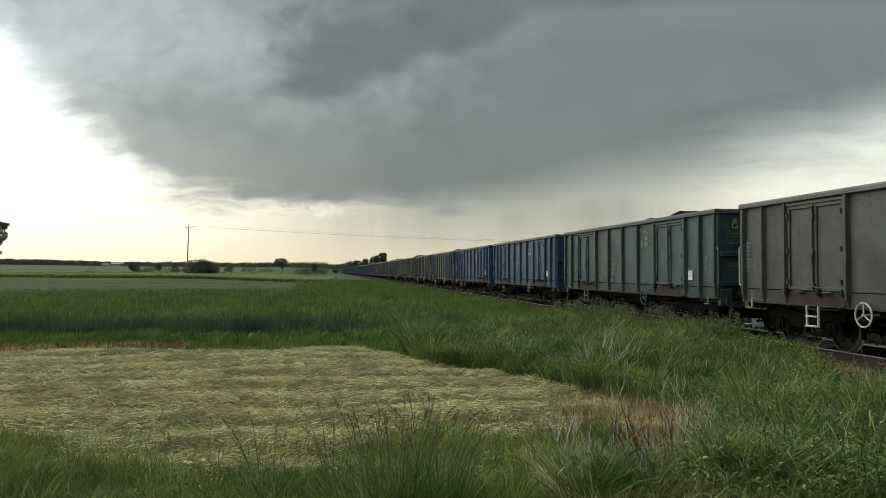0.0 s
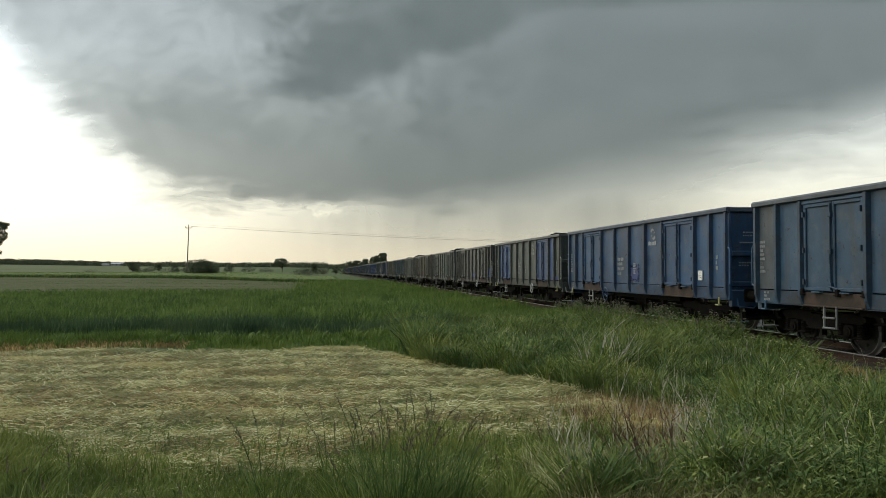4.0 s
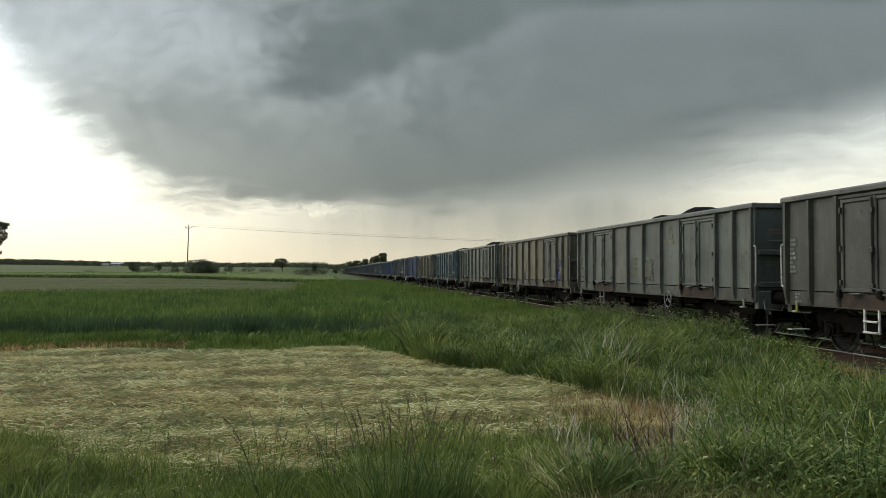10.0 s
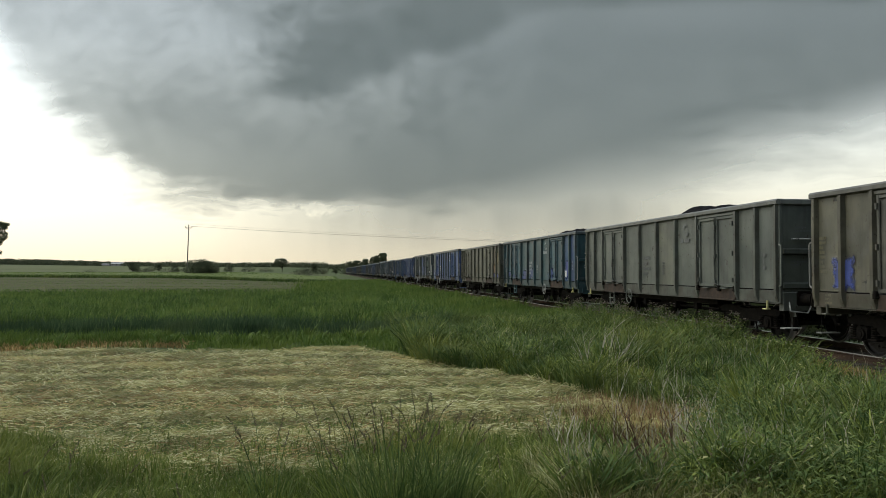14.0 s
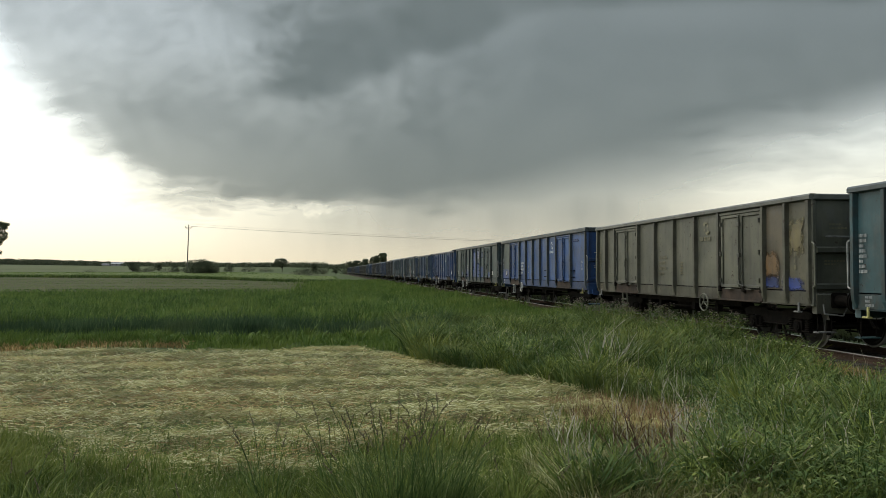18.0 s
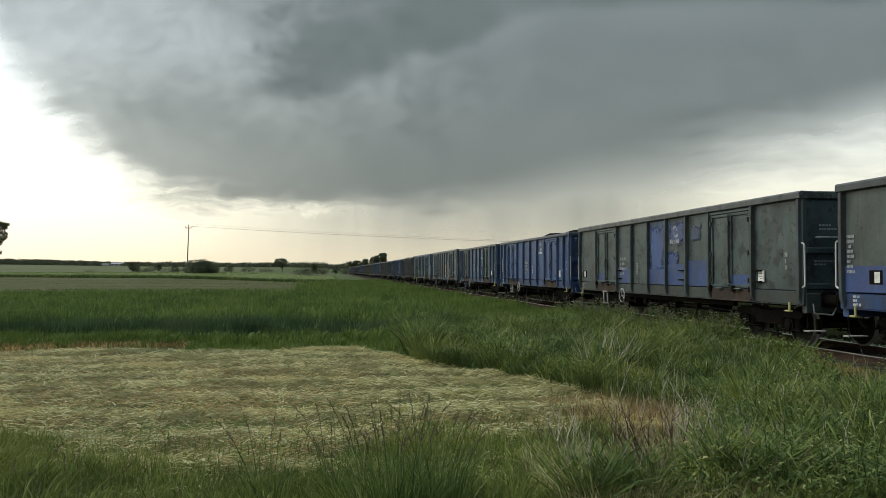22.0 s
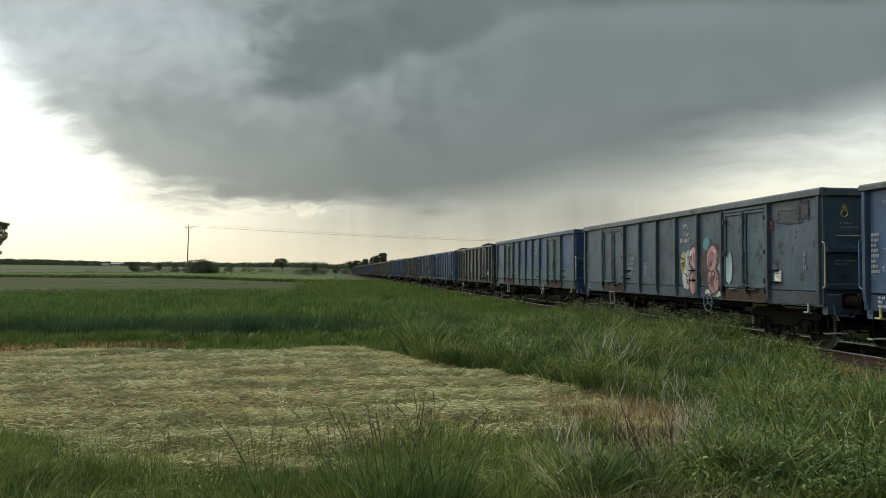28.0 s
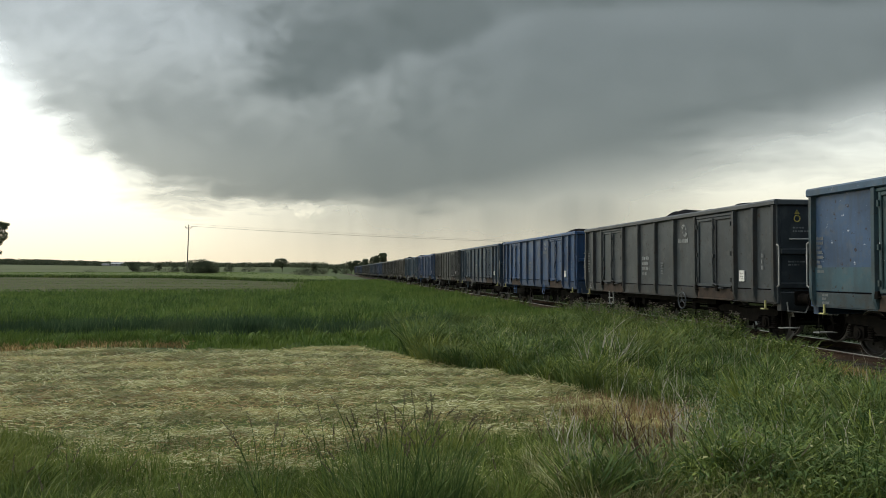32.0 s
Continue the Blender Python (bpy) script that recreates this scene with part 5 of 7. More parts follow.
    # rim of the box: a folded top rail all round
    prof = [(-SIDE - 0.105, top - rim + 0.02), (-SIDE - 0.06, top - rim), (-SIDE + 0.05, top - rim), (-SIDE + 0.05, top - 0.012), (-SIDE + 0.035, top),
            (-SIDE - 0.075, top), (-SIDE - 0.105, top - 0.035)]
    part("top_rail", Shape().prism(prof, "y", -half - 0.06, half + 0.06), PAINT, wagon)
    part("top_rail", Shape().prism([(-u, w) for u, w in prof][::-1], "y", -half - 0.06, half + 0.06), PAINT, wagon)
    # the side away from the line of view
    far = Shape().box(SIDE - 0.03, SIDE, -half, half, Z_SILL0, z_top)
    for e in edges:
        far.soft_box(SIDE + 0.002, SIDE + 0.10, max(-half, e - 0.065), min(half, e + 0.065), Z_SILL0, z_top, 0.02, "z")
    part("side_wall", far, PAINT, wagon)
    part("floor", Shape().box(-SIDE + 0.06, SIDE - 0.04, -half + 0.03, half - 0.03, 1.16, 1.235), IRON, wagon)
    for sg in (-1, 1):
        ye = sg * half
        e = Shape().box(-SIDE + 0.04, SIDE - 0.04, min(ye, ye - sg * 0.03), max(ye, ye - sg * 0.03), Z_SILL0, z_top)
        for z, deep in ((1.34, 0.055), (2.10, 0.085)):
            prof_y = [(ye, z - 0.075), (ye + sg * deep, z - 0.045), (ye + sg * deep, z + 0.045), (ye, z + 0.075)]
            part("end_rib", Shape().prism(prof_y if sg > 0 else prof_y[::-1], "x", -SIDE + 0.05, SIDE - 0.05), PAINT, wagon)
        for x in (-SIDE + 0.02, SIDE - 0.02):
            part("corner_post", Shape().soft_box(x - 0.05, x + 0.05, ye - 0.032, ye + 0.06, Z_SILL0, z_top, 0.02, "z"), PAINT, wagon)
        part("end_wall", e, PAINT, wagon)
        part("top_rail", Shape().soft_box(-SIDE - 0.01, SIDE + 0.01, min(ye - sg * 0.04, ye + sg * 0.075), max(ye - sg * 0.04, ye + sg * 0.075), top - rim, top - 0.004, 0.02, "x"), PAINT, wagon)
        hs = Shape().soft_box(-1.36, 1.36, min(ye - sg * 0.10, ye + sg * 0.06), max(ye - sg * 0.10, ye + sg * 0.06), 0.78, 1.20, 0.02, "x")
        part("headstock", hs, PAINT, wagon)
        reach = over / 2 - half
        for x in (-0.875, 0.875):
            bf = Shape().soft_box(x - 0.17, x + 0.17, min(ye + sg * 0.06, ye + sg * 0.09), max(ye + sg * 0.06, ye + sg * 0.09), 0.90, 1.22, 0.03, "y")
            bf.rod((x, ye + sg * 0.09, 1.05), (x, ye + sg * (reach - 0.22), 1.05), 0.125, 16, 0.105)
            bf.rod((x, ye + sg * (reach - 0.22), 1.05), (x, ye + sg * (reach - 0.06), 1.05), 0.085, 14)
            buf = part("buffer", bf, IRON, wagon)
            head = Shape().lathe([(sg * (reach - 0.06), 0.10), (sg * (reach - 0.045), 0.225), (sg * (reach - 0.02), 0.23), (sg * (reach - 0.006), 0.16), (sg * (reach - 0.002), 0.001)], (x, ye, 1.05), "y", 20)
            part("buffer_head", head, IRON, buf)
        cp = Shape().soft_box(-0.04, 0.04, min(ye + sg * 0.05, ye + sg * 0.36), max(ye + sg * 0.05, ye + sg * 0.36), 0.98, 1.08, 0.015, "y")
        cp.ring((0, ye + sg * (reach - 0.14), 0.93), 0.13, 0.024, "x", 16, 6)
        cp.rod((-0.12, ye + sg * (reach - 0.22), 0.90), (0.12, ye + sg * (reach - 0.22), 0.90), 0.03, 8)
        part("coupling", cp, IRON, wagon)
        hose = Shape().tube([(-0.38, ye + sg * 0.06, 0.92), (-0.38, ye + sg * 0.22, 0.86), (-0.37, ye + sg * 0.33, 0.66), (-0.35, ye + sg * 0.42, 0.52), (-0.32, ye + sg * 0.52, 0.50)], 0.027, 7)
        part("brake_hose", hose, IRON, wagon)
        # the shunter's step under the corner and the grab rails
        st = Shape().tube([(-1.30, ye - sg * 0.02, 0.86), (-1.30, ye - sg * 0.02, 0.40), (-0.98, ye - sg * 0.02, 0.40), (-0.98, ye - sg * 0.02, 0.86)], 0.010, 6)
        part("corner_step", st, IRON, wagon)
        part("step_tread", Shape().soft_box(-1.36, -0.94, ye - 0.10, ye + 0.08, 0.39, 0.415, 0.006, "x"), PAINT, wagon)
        rail = Shape().tube([(-SIDE - 0.05, ye + sg * 0.05, 1.32), (-SIDE - 0.05, ye + sg * 0.13, 1.36), (-SIDE - 0.05, ye + sg * 0.13, 2.22), (-SIDE - 0.05, ye + sg * 0.05, 2.26)], 0.019, 6)
        part("grab_rail", rail, PAINT, wagon)
        rail2 = Shape().tube([(-1.10, ye + sg * 0.002, 2.38), (-1.10, ye + sg * 0.07, 2.38), (-0.55, ye + sg * 0.07, 2.38), (-0.55, ye + sg * 0.002, 2.38)], 0.016, 6)
        part("grab_rail", rail2, PAINT, wagon)
        rail3 = Shape().tube([(-1.22, ye + sg * 0.06, 0.98), (-1.22, ye + sg * 0.10, 0.78), (-0.80, ye + sg * 0.10, 0.74), (-0.70, ye + sg * 0.07, 0.90)], 0.016, 6)
        part("grab_rail", rail3, PAINT, wagon)
        rows = Shape()
        deal = random.Random(12)
        for z, x1, count in ((2.62, -1.02, 4), (2.54, -1.02, 6), (1.86, -1.14, 7), (1.79, -1.14, 4)):
            x = x1
            for _ in range(count):
                w = deal.uniform(0.03, 0.07)
                rows.box(x, x + w, min(ye + sg * 0.001, ye + sg * 0.005), max(ye + sg * 0.001, ye + sg * 0.005), z, z + 0.035)
                x += w + 0.022
        part("lettering", rows, PAINT, wagon, "faded white lettering")
        yh = ye - sg * 0.42
        hk = Shape().soft_box(-SIDE - 0.075, -SIDE - 0.030, yh - 0.022, yh + 0.022, Z_SILL0 - 0.13, Z_SILL0 + 0.05, 0.012, "z")
        hk.soft_box(-SIDE - 0.13, -SIDE - 0.02, yh - 0.075, yh + 0.075, Z_SILL0 - 0.155, Z_SILL0 - 0.125, 0.010, "y").rod((-SIDE - 0.10, yh - 0.07, Z_SILL0 - 0.14), (-SIDE - 0.10, yh + 0.07, Z_SILL0 - 0.14), 0.020, 7)
        part("tow_hook", hk, PAINT, wagon)
    # underframe
    uf = Shape().soft_box(-0.30, 0.30, -half + 0.10, half - 0.10, 0.82, 1.155, 0.02)
    for yy in np.arange(-half + 0.9, half - 0.5, 1.3):
        uf.prism([(-1.34, 1.155), (-1.34, 1.0), (-0.4, 0.86), (0.4, 0.86), (1.34, 1.0), (1.34, 1.155)], "y", yy - 0.05, yy + 0.05)
    for x in (-1.18, 1.08):
        uf.box(x, x + 0.10, -half + 3.2, half - 3.2, 0.79, 1.02)
    uf.rod((-1.02, -half + 3.4, 0.66), (-1.02, half - 3.4, 0.66), 0.028, 7)
    for yy in (-1.9, -0.6, 1.6, 2.4):
        uf.box(-1.16, -1.02, yy - 0.09, yy + 0.09, 0.60, 0.80).rod((-1.1, yy, 0.60), (-1.1, yy + 0.06, 0.46), 0.02, 6)
    part("underframe", uf, IRON, wagon)
    tank = Shape().lathe([(-0.52, 0.001), (-0.50, 0.12), (-0.45, 0.165), (0.45, 0.165), (0.50, 0.12), (0.52, 0.001)], (-0.72, 0.55, 0.70), "y", 18)
    tank.box(-0.75, -0.69, 0.20, 0.24, 0.70, 1.15).box(-0.75, -0.69, 0.86, 0.90, 0.70, 1.15)
    part("air_tank", tank, IRON, wagon, smooth=False)
    cyl = Shape().rod((0.1, -1.3, 0.66), (0.1, -0.6, 0.66), 0.19, 16).rod((0.1, -0.6, 0.66), (0.1, 1.9, 0.60), 0.025, 8).box(0.05, 0.15, -1.2, -0.7, 0.66, 0.9)
    part("brake_cylinder", cyl, IRON, wagon)
    rods = Shape().rod((-0.5, -half + 2.2, 0.55), (-0.1, half - 2.2, 0.55), 0.022, 6)
    part("brake_rod", rods, IRON, wagon)
    if kind == "long":
        ledge = Shape().soft_box(-SIDE - 0.11, -SIDE - 0.004, -0.15, 0.15, -0.018, 0.018, 0.008, "y").mesh("side_ledge", IRON)
        for yy in (half - 3.96 - 0.26, half - 12.57 - 0.26, half - 9.20 + 0.26):
            for z in (1.42, 1.68):
                part("side_ledge", ledge, IRON, wagon, at=(0, yy, z))
    # handwheel, step ladder and plates on the near side
    yw = half - (9.85 if kind == "long" else 8.25)
    hw = Shape().ring((-SIDE - 0.10, yw, 0.85), 0.225, 0.017, "x", 28, 6)
    for a in (90, 210, 330):
        hw.rod((-SIDE - 0.10, yw, 0.85), (-SIDE - 0.10, yw + 0.21 * math.cos(radians(a)), 0.85 + 0.21 * math.sin(radians(a))), 0.013, 6)
    hw.rod((-SIDE - 0.13, yw, 0.85), (-SIDE + 0.45, yw, 0.85), 0.024, 8)
    part("handwheel", hw, PAINT, wagon)
    ys = half - (2.75 if kind == "short" else 2.95)
    lad = Shape()
    for yy in (ys - 0.19, ys + 0.19):
        lad.soft_box(-SIDE - 0.10, -SIDE - 0.06, yy - 0.02, yy + 0.02, 0.52, 0.96, 0.006, "z")
    for z in ((0.52, 0.925) if kind == "long" else (0.52, 0.72)):
        lad.soft_box(-SIDE - 0.13, -SIDE - 0.05, ys - 0.19, ys + 0.19, z, z + 0.035, 0.008, "y")
    lad.box(-SIDE - 0.06, -SIDE + 0.2, ys - 0.19, ys - 0.16, 0.92, 0.945).box(-SIDE - 0.06, -SIDE + 0.2, ys + 0.16, ys + 0.19, 0.92, 0.945)
    part("side_step", lad, PAINT, wagon)
    # bogies
    for sg in (-1, 1):
        yb = sg * (over / 2 - 2.52)
        mid_bar = Shape().soft_box(-0.93, 0.93, -0.16, 0.16, 0.50, 0.80, 0.03, "x").rod((0, 0, 0.79), (0, 0, 0.84), 0.25, 16)
        bogie = part("bogie", mid_bar, IRON, wagon, at=(0, yb, 0))
        for k in (-1, 1):
            part("side_frame", bogie_side(k), IRON, bogie)
            part("wheelset", wheelset_shape(), WHEEL_STEEL, bogie, at=(0, 0.9 * k, 0.46), smooth=False)
        shoe = Shape().soft_box(-0.05, 0.05, -0.03, 0.03, -0.16, 0.16, 0.015, "z").mesh("brake_shoe", IRON)
        for k in (-1, 1):
            for x in (-0.75, 0.75):
                for q in (-1, 1):
                    part("brake_shoe", shoe, IRON, bogie, at=(x, 0.9 * k + q * 0.53, 0.46))
    # lettering and plates
    lx = -SIDE - 0.010
    y_txt = half - (3.78 + 1.30 * 1.18 if kind == "short" else 3.96 + 1.31 * 0.2)
    part("lettering", text_rows([(2, 2, 4), (2, 5), (4, 3, 1), (3, 2)], lx - 0.016, y_txt, 2.02, 0.105, 3), PAINT, wagon, "faded white lettering")
    part("lettering", text_rows([(7,), (6,), (7,), (5,), (6,)], lx - 0.016, half - (3.78 + 1.3 * 2.25 if kind == "short" else 3.96 + 1.31 * 1.25), 1.88, 0.05, 4), PAINT, wagon, "faded white lettering")
    y_logo = half - (3.78 + 1.30 * 3.45 if kind == "short" else 3.96 + 1.31 * 3.45)
    part("company_mark", swirl_shape(lx - 0.018, y_logo, 2.80, 0.20), PAINT, wagon, "faded white round mark")
    wm = text_rows([(3, 5)], lx - 0.016, y_logo + 0.36, 2.46, 0.125, 9)
    part("company_mark", wm, PAINT, wagon, "faded white bars")
    part("lettering", text_rows([(6,), (6,), (4,), (5,), (6,), (3,), (5,), (6,)], lx - 0.016, half - 0.16, 2.30, 0.062, 5), PAINT, wagon, "faded white data grid")
    part("lettering", text_rows([(3, 3), (4,), (5, 2)], -SIDE - 0.014, half - 0.3, 1.16, 0.05, 6), PAINT, wagon)
    part("lettering", text_rows([(2,), (1,), (2,)], lx - 0.016, -half + 0.62, 1.98, 0.09, 7), PAINT, wagon)
    ytag = -half + (1.45 if kind == "short" else 1.55)
    tag = part("label_plate", Shape().soft_box(lx - 0.03, lx, ytag - 0.115, ytag + 0.115, 1.42, 1.68, 0.01, "x"), WHITE_PAINT, wagon, "white paper label on the side")
    ln = Shape()
    for z in (1.49, 1.535, 1.61):
        ln.box(lx - 0.034, lx - 0.031, ytag - 0.07, ytag + (0.07 if z > 1.5 else 0.02), z, z + 0.009)
    part("print", ln, IRON, tag)
    # marks on the end that faces the viewer
    ym = -half - 0.006
    mk = Shape().ring((-0.92, ym, 2.84), 0.070, 0.016, "y", 16, 4)
    mk.prism([(-0.99, 2.94), (-0.85, 2.94), (-0.92, 3.05)], "y", ym - 0.004, ym)
    part("warning_mark", mk, YELLOW, wagon, "yellow warning mark")
    for o in wagon.children:
        if o.name.startswith(("lettering", "company_mark")):
            o["kind"] = "stuff"
    return wagon, half, over


# kind, body colour, door colour, rim colour, fittings white (0 to 1), coal humps along the wagon, words,
# bays of another colour, painted patches (bay, height, half width, half height, colour)
B1, B2, NAVY = (0.028, 0.055, 0.165), (0.040, 0.075, 0.150), (0.016, 0.030, 0.110)
TRAIN = [
    ("short", (0.062, 0.069, 0.060), None, (0.095, 0.100, 0.090), 1.0, (), "grey-green blue-patched", {}, [(4.5, 1.44, 0.5, 0.17, NAVY)]),
    ("short", (0.043, 0.079, 0.081), None, (0.072, 0.085, 0.084), 0.3, (0.50, 0.67), "weathered teal-grey",
     {3: (0.058, 0.078, 0.070), 7: (0.052, 0.078, 0.070), 9: (0.048, 0.086, 0.088)}, [(2.0, 1.55, 0.12, 0.14, NAVY), (4.0, 1.35, 0.5, 0.08, (0.05, 0.06, 0.06))]),
    ("short", (0.040, 0.069, 0.120), None, (0.075, 0.090, 0.105), 0.5, (0.62,), "faded steel-blue", {0: (0.055, 0.068, 0.080)}, []),
    ("short", (0.030, 0.062, 0.135), None, (0.050, 0.070, 0.105), 0.7, (), "blue", {0: (0.040, 0.060, 0.105)}, [(5.3, 1.6, 0.35, 0.25, NAVY)]),
    ("short", (0.054, 0.066, 0.058), (0.034, 0.052, 0.125), (0.080, 0.085, 0.078), 0.9, (0.69,), "grey-green with blue doors",
     {1: (0.040, 0.058, 0.135), 8: (0.036, 0.052, 0.135), 0: (0.05, 0.058, 0.060)}, []),
    ("short", (0.052, 0.054, 0.048), None, (0.085, 0.085, 0.078), 1.0, (), "dark grey with blue patches", {}, []),
    ("short", (0.084, 0.098, 0.088), None, (0.100, 0.108, 0.098), 0.4, (0.42, 0.61), "pale grey-green", {3: (0.100, 0.108, 0.092), 9: (0.098, 0.110, 0.098)}, [(0.5, 1.6, 0.2, 0.2, (0.07, 0.075, 0.07)), (5.2, 1.7, 0.4, 0.3, (0.075, 0.080, 0.065))]),
    ("short", (0.095, 0.092, 0.066), (0.086, 0.087, 0.072), (0.095, 0.095, 0.080), 0.35, (), "olive-grey with blue smears",
     {3: (0.102, 0.094, 0.062), 5: (0.110, 0.100, 0.060), 6: (0.106, 0.098, 0.068)}, [(1.0, 1.62, 0.30, 0.30, (0.035, 0.055, 0.20)), (5.0, 1.08, 0.10, 0.12, NAVY), (6.0, 1.08, 0.10, 0.13, NAVY), (8.3, 1.50, 0.22, 0.22, NAVY), (8.12, 1.95, 0.08, 0.40, NAVY), (8.5, 2.0, 0.10, 0.14, NAVY), (4.2, 1.42, 0.2, 0.1, NAVY)]),
    ("short", (0.082, 0.094, 0.080), None, (0.108, 0.114, 0.104), 0.8, (0.54, 0.665), "grey-green", {5: (0.090, 0.096, 0.074), 9: (0.088, 0.102, 0.090)}, []),
    ("short", (0.027, 0.068, 0.078), (0.026, 0.066, 0.084), (0.062, 0.078, 0.082), 0.6, (0.636, 0.77), "teal-blue",
     {8: (0.034, 0.055, 0.110), 9: (0.034, 0.050, 0.115)}, [(3.6, 1.5, 0.5, 0.2, NAVY), (4.6, 1.55, 0.45, 0.24, (0.022, 0.04, 0.13)), (7.0, 1.5, 0.4, 0.28, (0.025, 0.045, 0.15)), (8.6, 1.75, 0.26, 0.40, (0.025, 0.042, 0.17)), (1.3, 1.5, 0.3, 0.15, NAVY)]),
    ("short", (0.100, 0.102, 0.075), None, (0.110, 0.114, 0.098), 0.4, (0.73,), "khaki with rusty patches",
     {8: (0.095, 0.082, 0.056), 9: (0.098, 0.092, 0.060)}, [(8.3, 1.78, 0.28, 0.3, (0.105, 0.064, 0.028)), (8.3, 1.42, 0.3, 0.13, NAVY), (9.2, 1.40, 0.36, 0.13, (0.03, 0.05, 0.18)), (9.4, 2.4, 0.25, 0.35, (0.105, 0.090, 0.046))]),
    ("long", (0.029, 0.059, 0.172), None, (0.052, 0.064, 0.064), 0.9, (), "bright blue grey-ended", {0: (0.052, 0.070, 0.064)}, [(8.2, 2.9, 0.5, 0.05, (0.02, 0.035, 0.10))]),
    ("long", (0.040, 0.064, 0.064), None, (0.068, 0.080, 0.078), 0.9, (), "grey-green with blue flakes",
     {4: (0.040, 0.062, 0.120)}, [(4.5, 2.3, 0.5, 0.75, (0.024, 0.055, 0.16)), (5.5, 2.75, 0.5, 0.3, (0.03, 0.05, 0.13)), (6.4, 2.7, 0.25, 0.2, (0.03, 0.045, 0.09)), (5.3, 1.95, 0.35, 0.25, (0.020, 0.046, 0.145))]),
    ("short", (0.027, 0.054, 0.148), None, (0.050, 0.062, 0.080), 0.8, (0.50, 0.77), "blue", {0: (0.034, 0.055, 0.12)}, []),
    ("short", (0.030, 0.056, 0.118), (0.036, 0.062, 0.066), (0.060, 0.074, 0.070), 0.8, (0.50,), "blue with green doors", {9: (0.034, 0.070, 0.058), 5: (0.030, 0.056, 0.105)}, [(6.3, 1.6, 0.3, 0.3, NAVY)]),
    ("long", (0.038, 0.068, 0.096), (0.036, 0.070, 0.088), (0.066, 0.082, 0.092), 0.5, (), "teal-grey with painted scrawls", {8: (0.038, 0.066, 0.095)},
     [(8.4, 2.85, 0.45, 0.16, (0.03, 0.035, 0.04)), (8.0, 2.7, 0.2, 0.12, (0.085, 0.02, 0.025)), (8.7, 2.95, 0.14, 0.2, (0.025, 0.03, 0.035))]),
    ("long", (0.032, 0.058, 0.128), (0.030, 0.070, 0.078), (0.055, 0.075, 0.120), 0.7, (), "blue with green doors", {2: (0.038, 0.060, 0.120), 0: (0.038, 0.058, 0.115), 8: (0.030, 0.054, 0.135)},
     []),
    ("short", (0.040, 0.051, 0.058), None, (0.070, 0.080, 0.086), 0.8, (0.46, 0.605, 0.75), "dark grey", {}, []),
]
rng = random.Random(11)
for k in range(19):
    body, words = [((0.030, 0.056, 0.130), "blue"), ((0.046, 0.052, 0.052), "slate-grey"), ((0.040, 0.064, 0.100), "steel-blue"), ((0.064, 0.064, 0.052), "olive-grey"),
                   ((0.034, 0.045, 0.070), "dark blue-grey"), ((0.045, 0.050, 0.048), "dark grey")][(0, 4, 1, 0, 2, 3, 5, 1, 0, 4, 2, 1, 5, 3, 0, 4, 1, 0, 5)[k]]
    TRAIN.append(("short", body, None, tuple(c * 1.35 for c in body), rng.uniform(0.3, 0.8), (rng.uniform(0.3, 0.6), rng.uniform(0.65, 0.85)) if rng.random() < 0.7 else (), words, {}, []))


def heap_shape(half, humps, seed, tall=1.0):
    """Coal tipped into a wagon: a rough bed with humps at the given shares of its length."""
    s = Shape()
    nx, ny = 14, 110
    length = half - 0.12
    verts, faces = [], []
    for j in range(ny + 1):
        for i in range(nx + 1):
            x, y = -1.33 + 2.66 * i / nx, -length + 2 * length * j / ny
            ridge = max(0.0, 1 - abs(x) / 1.33)
            top = 0.30 + 0.10 * noise.noise(Vector((y * 0.7 + seed * 9.7, 0, seed)))
            for q, hump in enumerate(humps):
                w = 0.75 + 0.25 * math.sin(seed + q * 2.1)
                top += tall * (0.27 + 0.07 * math.sin(seed * 3 + q)) * math.exp(-((y - (half - hump * 2 * half)) / w) ** 2)
            h = top * min(1.0, ridge * 1.5) ** 0.7
            h += 0.05 * noise.noise(Vector((x * 5, y * 5, seed))) + 0.035 * noise.noise(Vector((x * 13, y * 13, seed)))
            verts.append((x, y, 2.92 + h))
    for j in range(ny):
        for i in range(nx):
            a = j * (nx + 1) + i
            faces.append((a, a + 1, a + nx + 2, a + nx + 1))
    return s.add(verts, faces)


def bay_place(kind, bay):
    """Where along the wagon a bay (whole number) or a point inside one lies, from its middle."""
    bays = SHORT_BAYS if kind == "short" else LONG_BAYS
    i = min(int(bay), len(bays) - 1)
    return sum(bays) / 2 - sum(bays[:i]) - bays[i] * (bay - i)


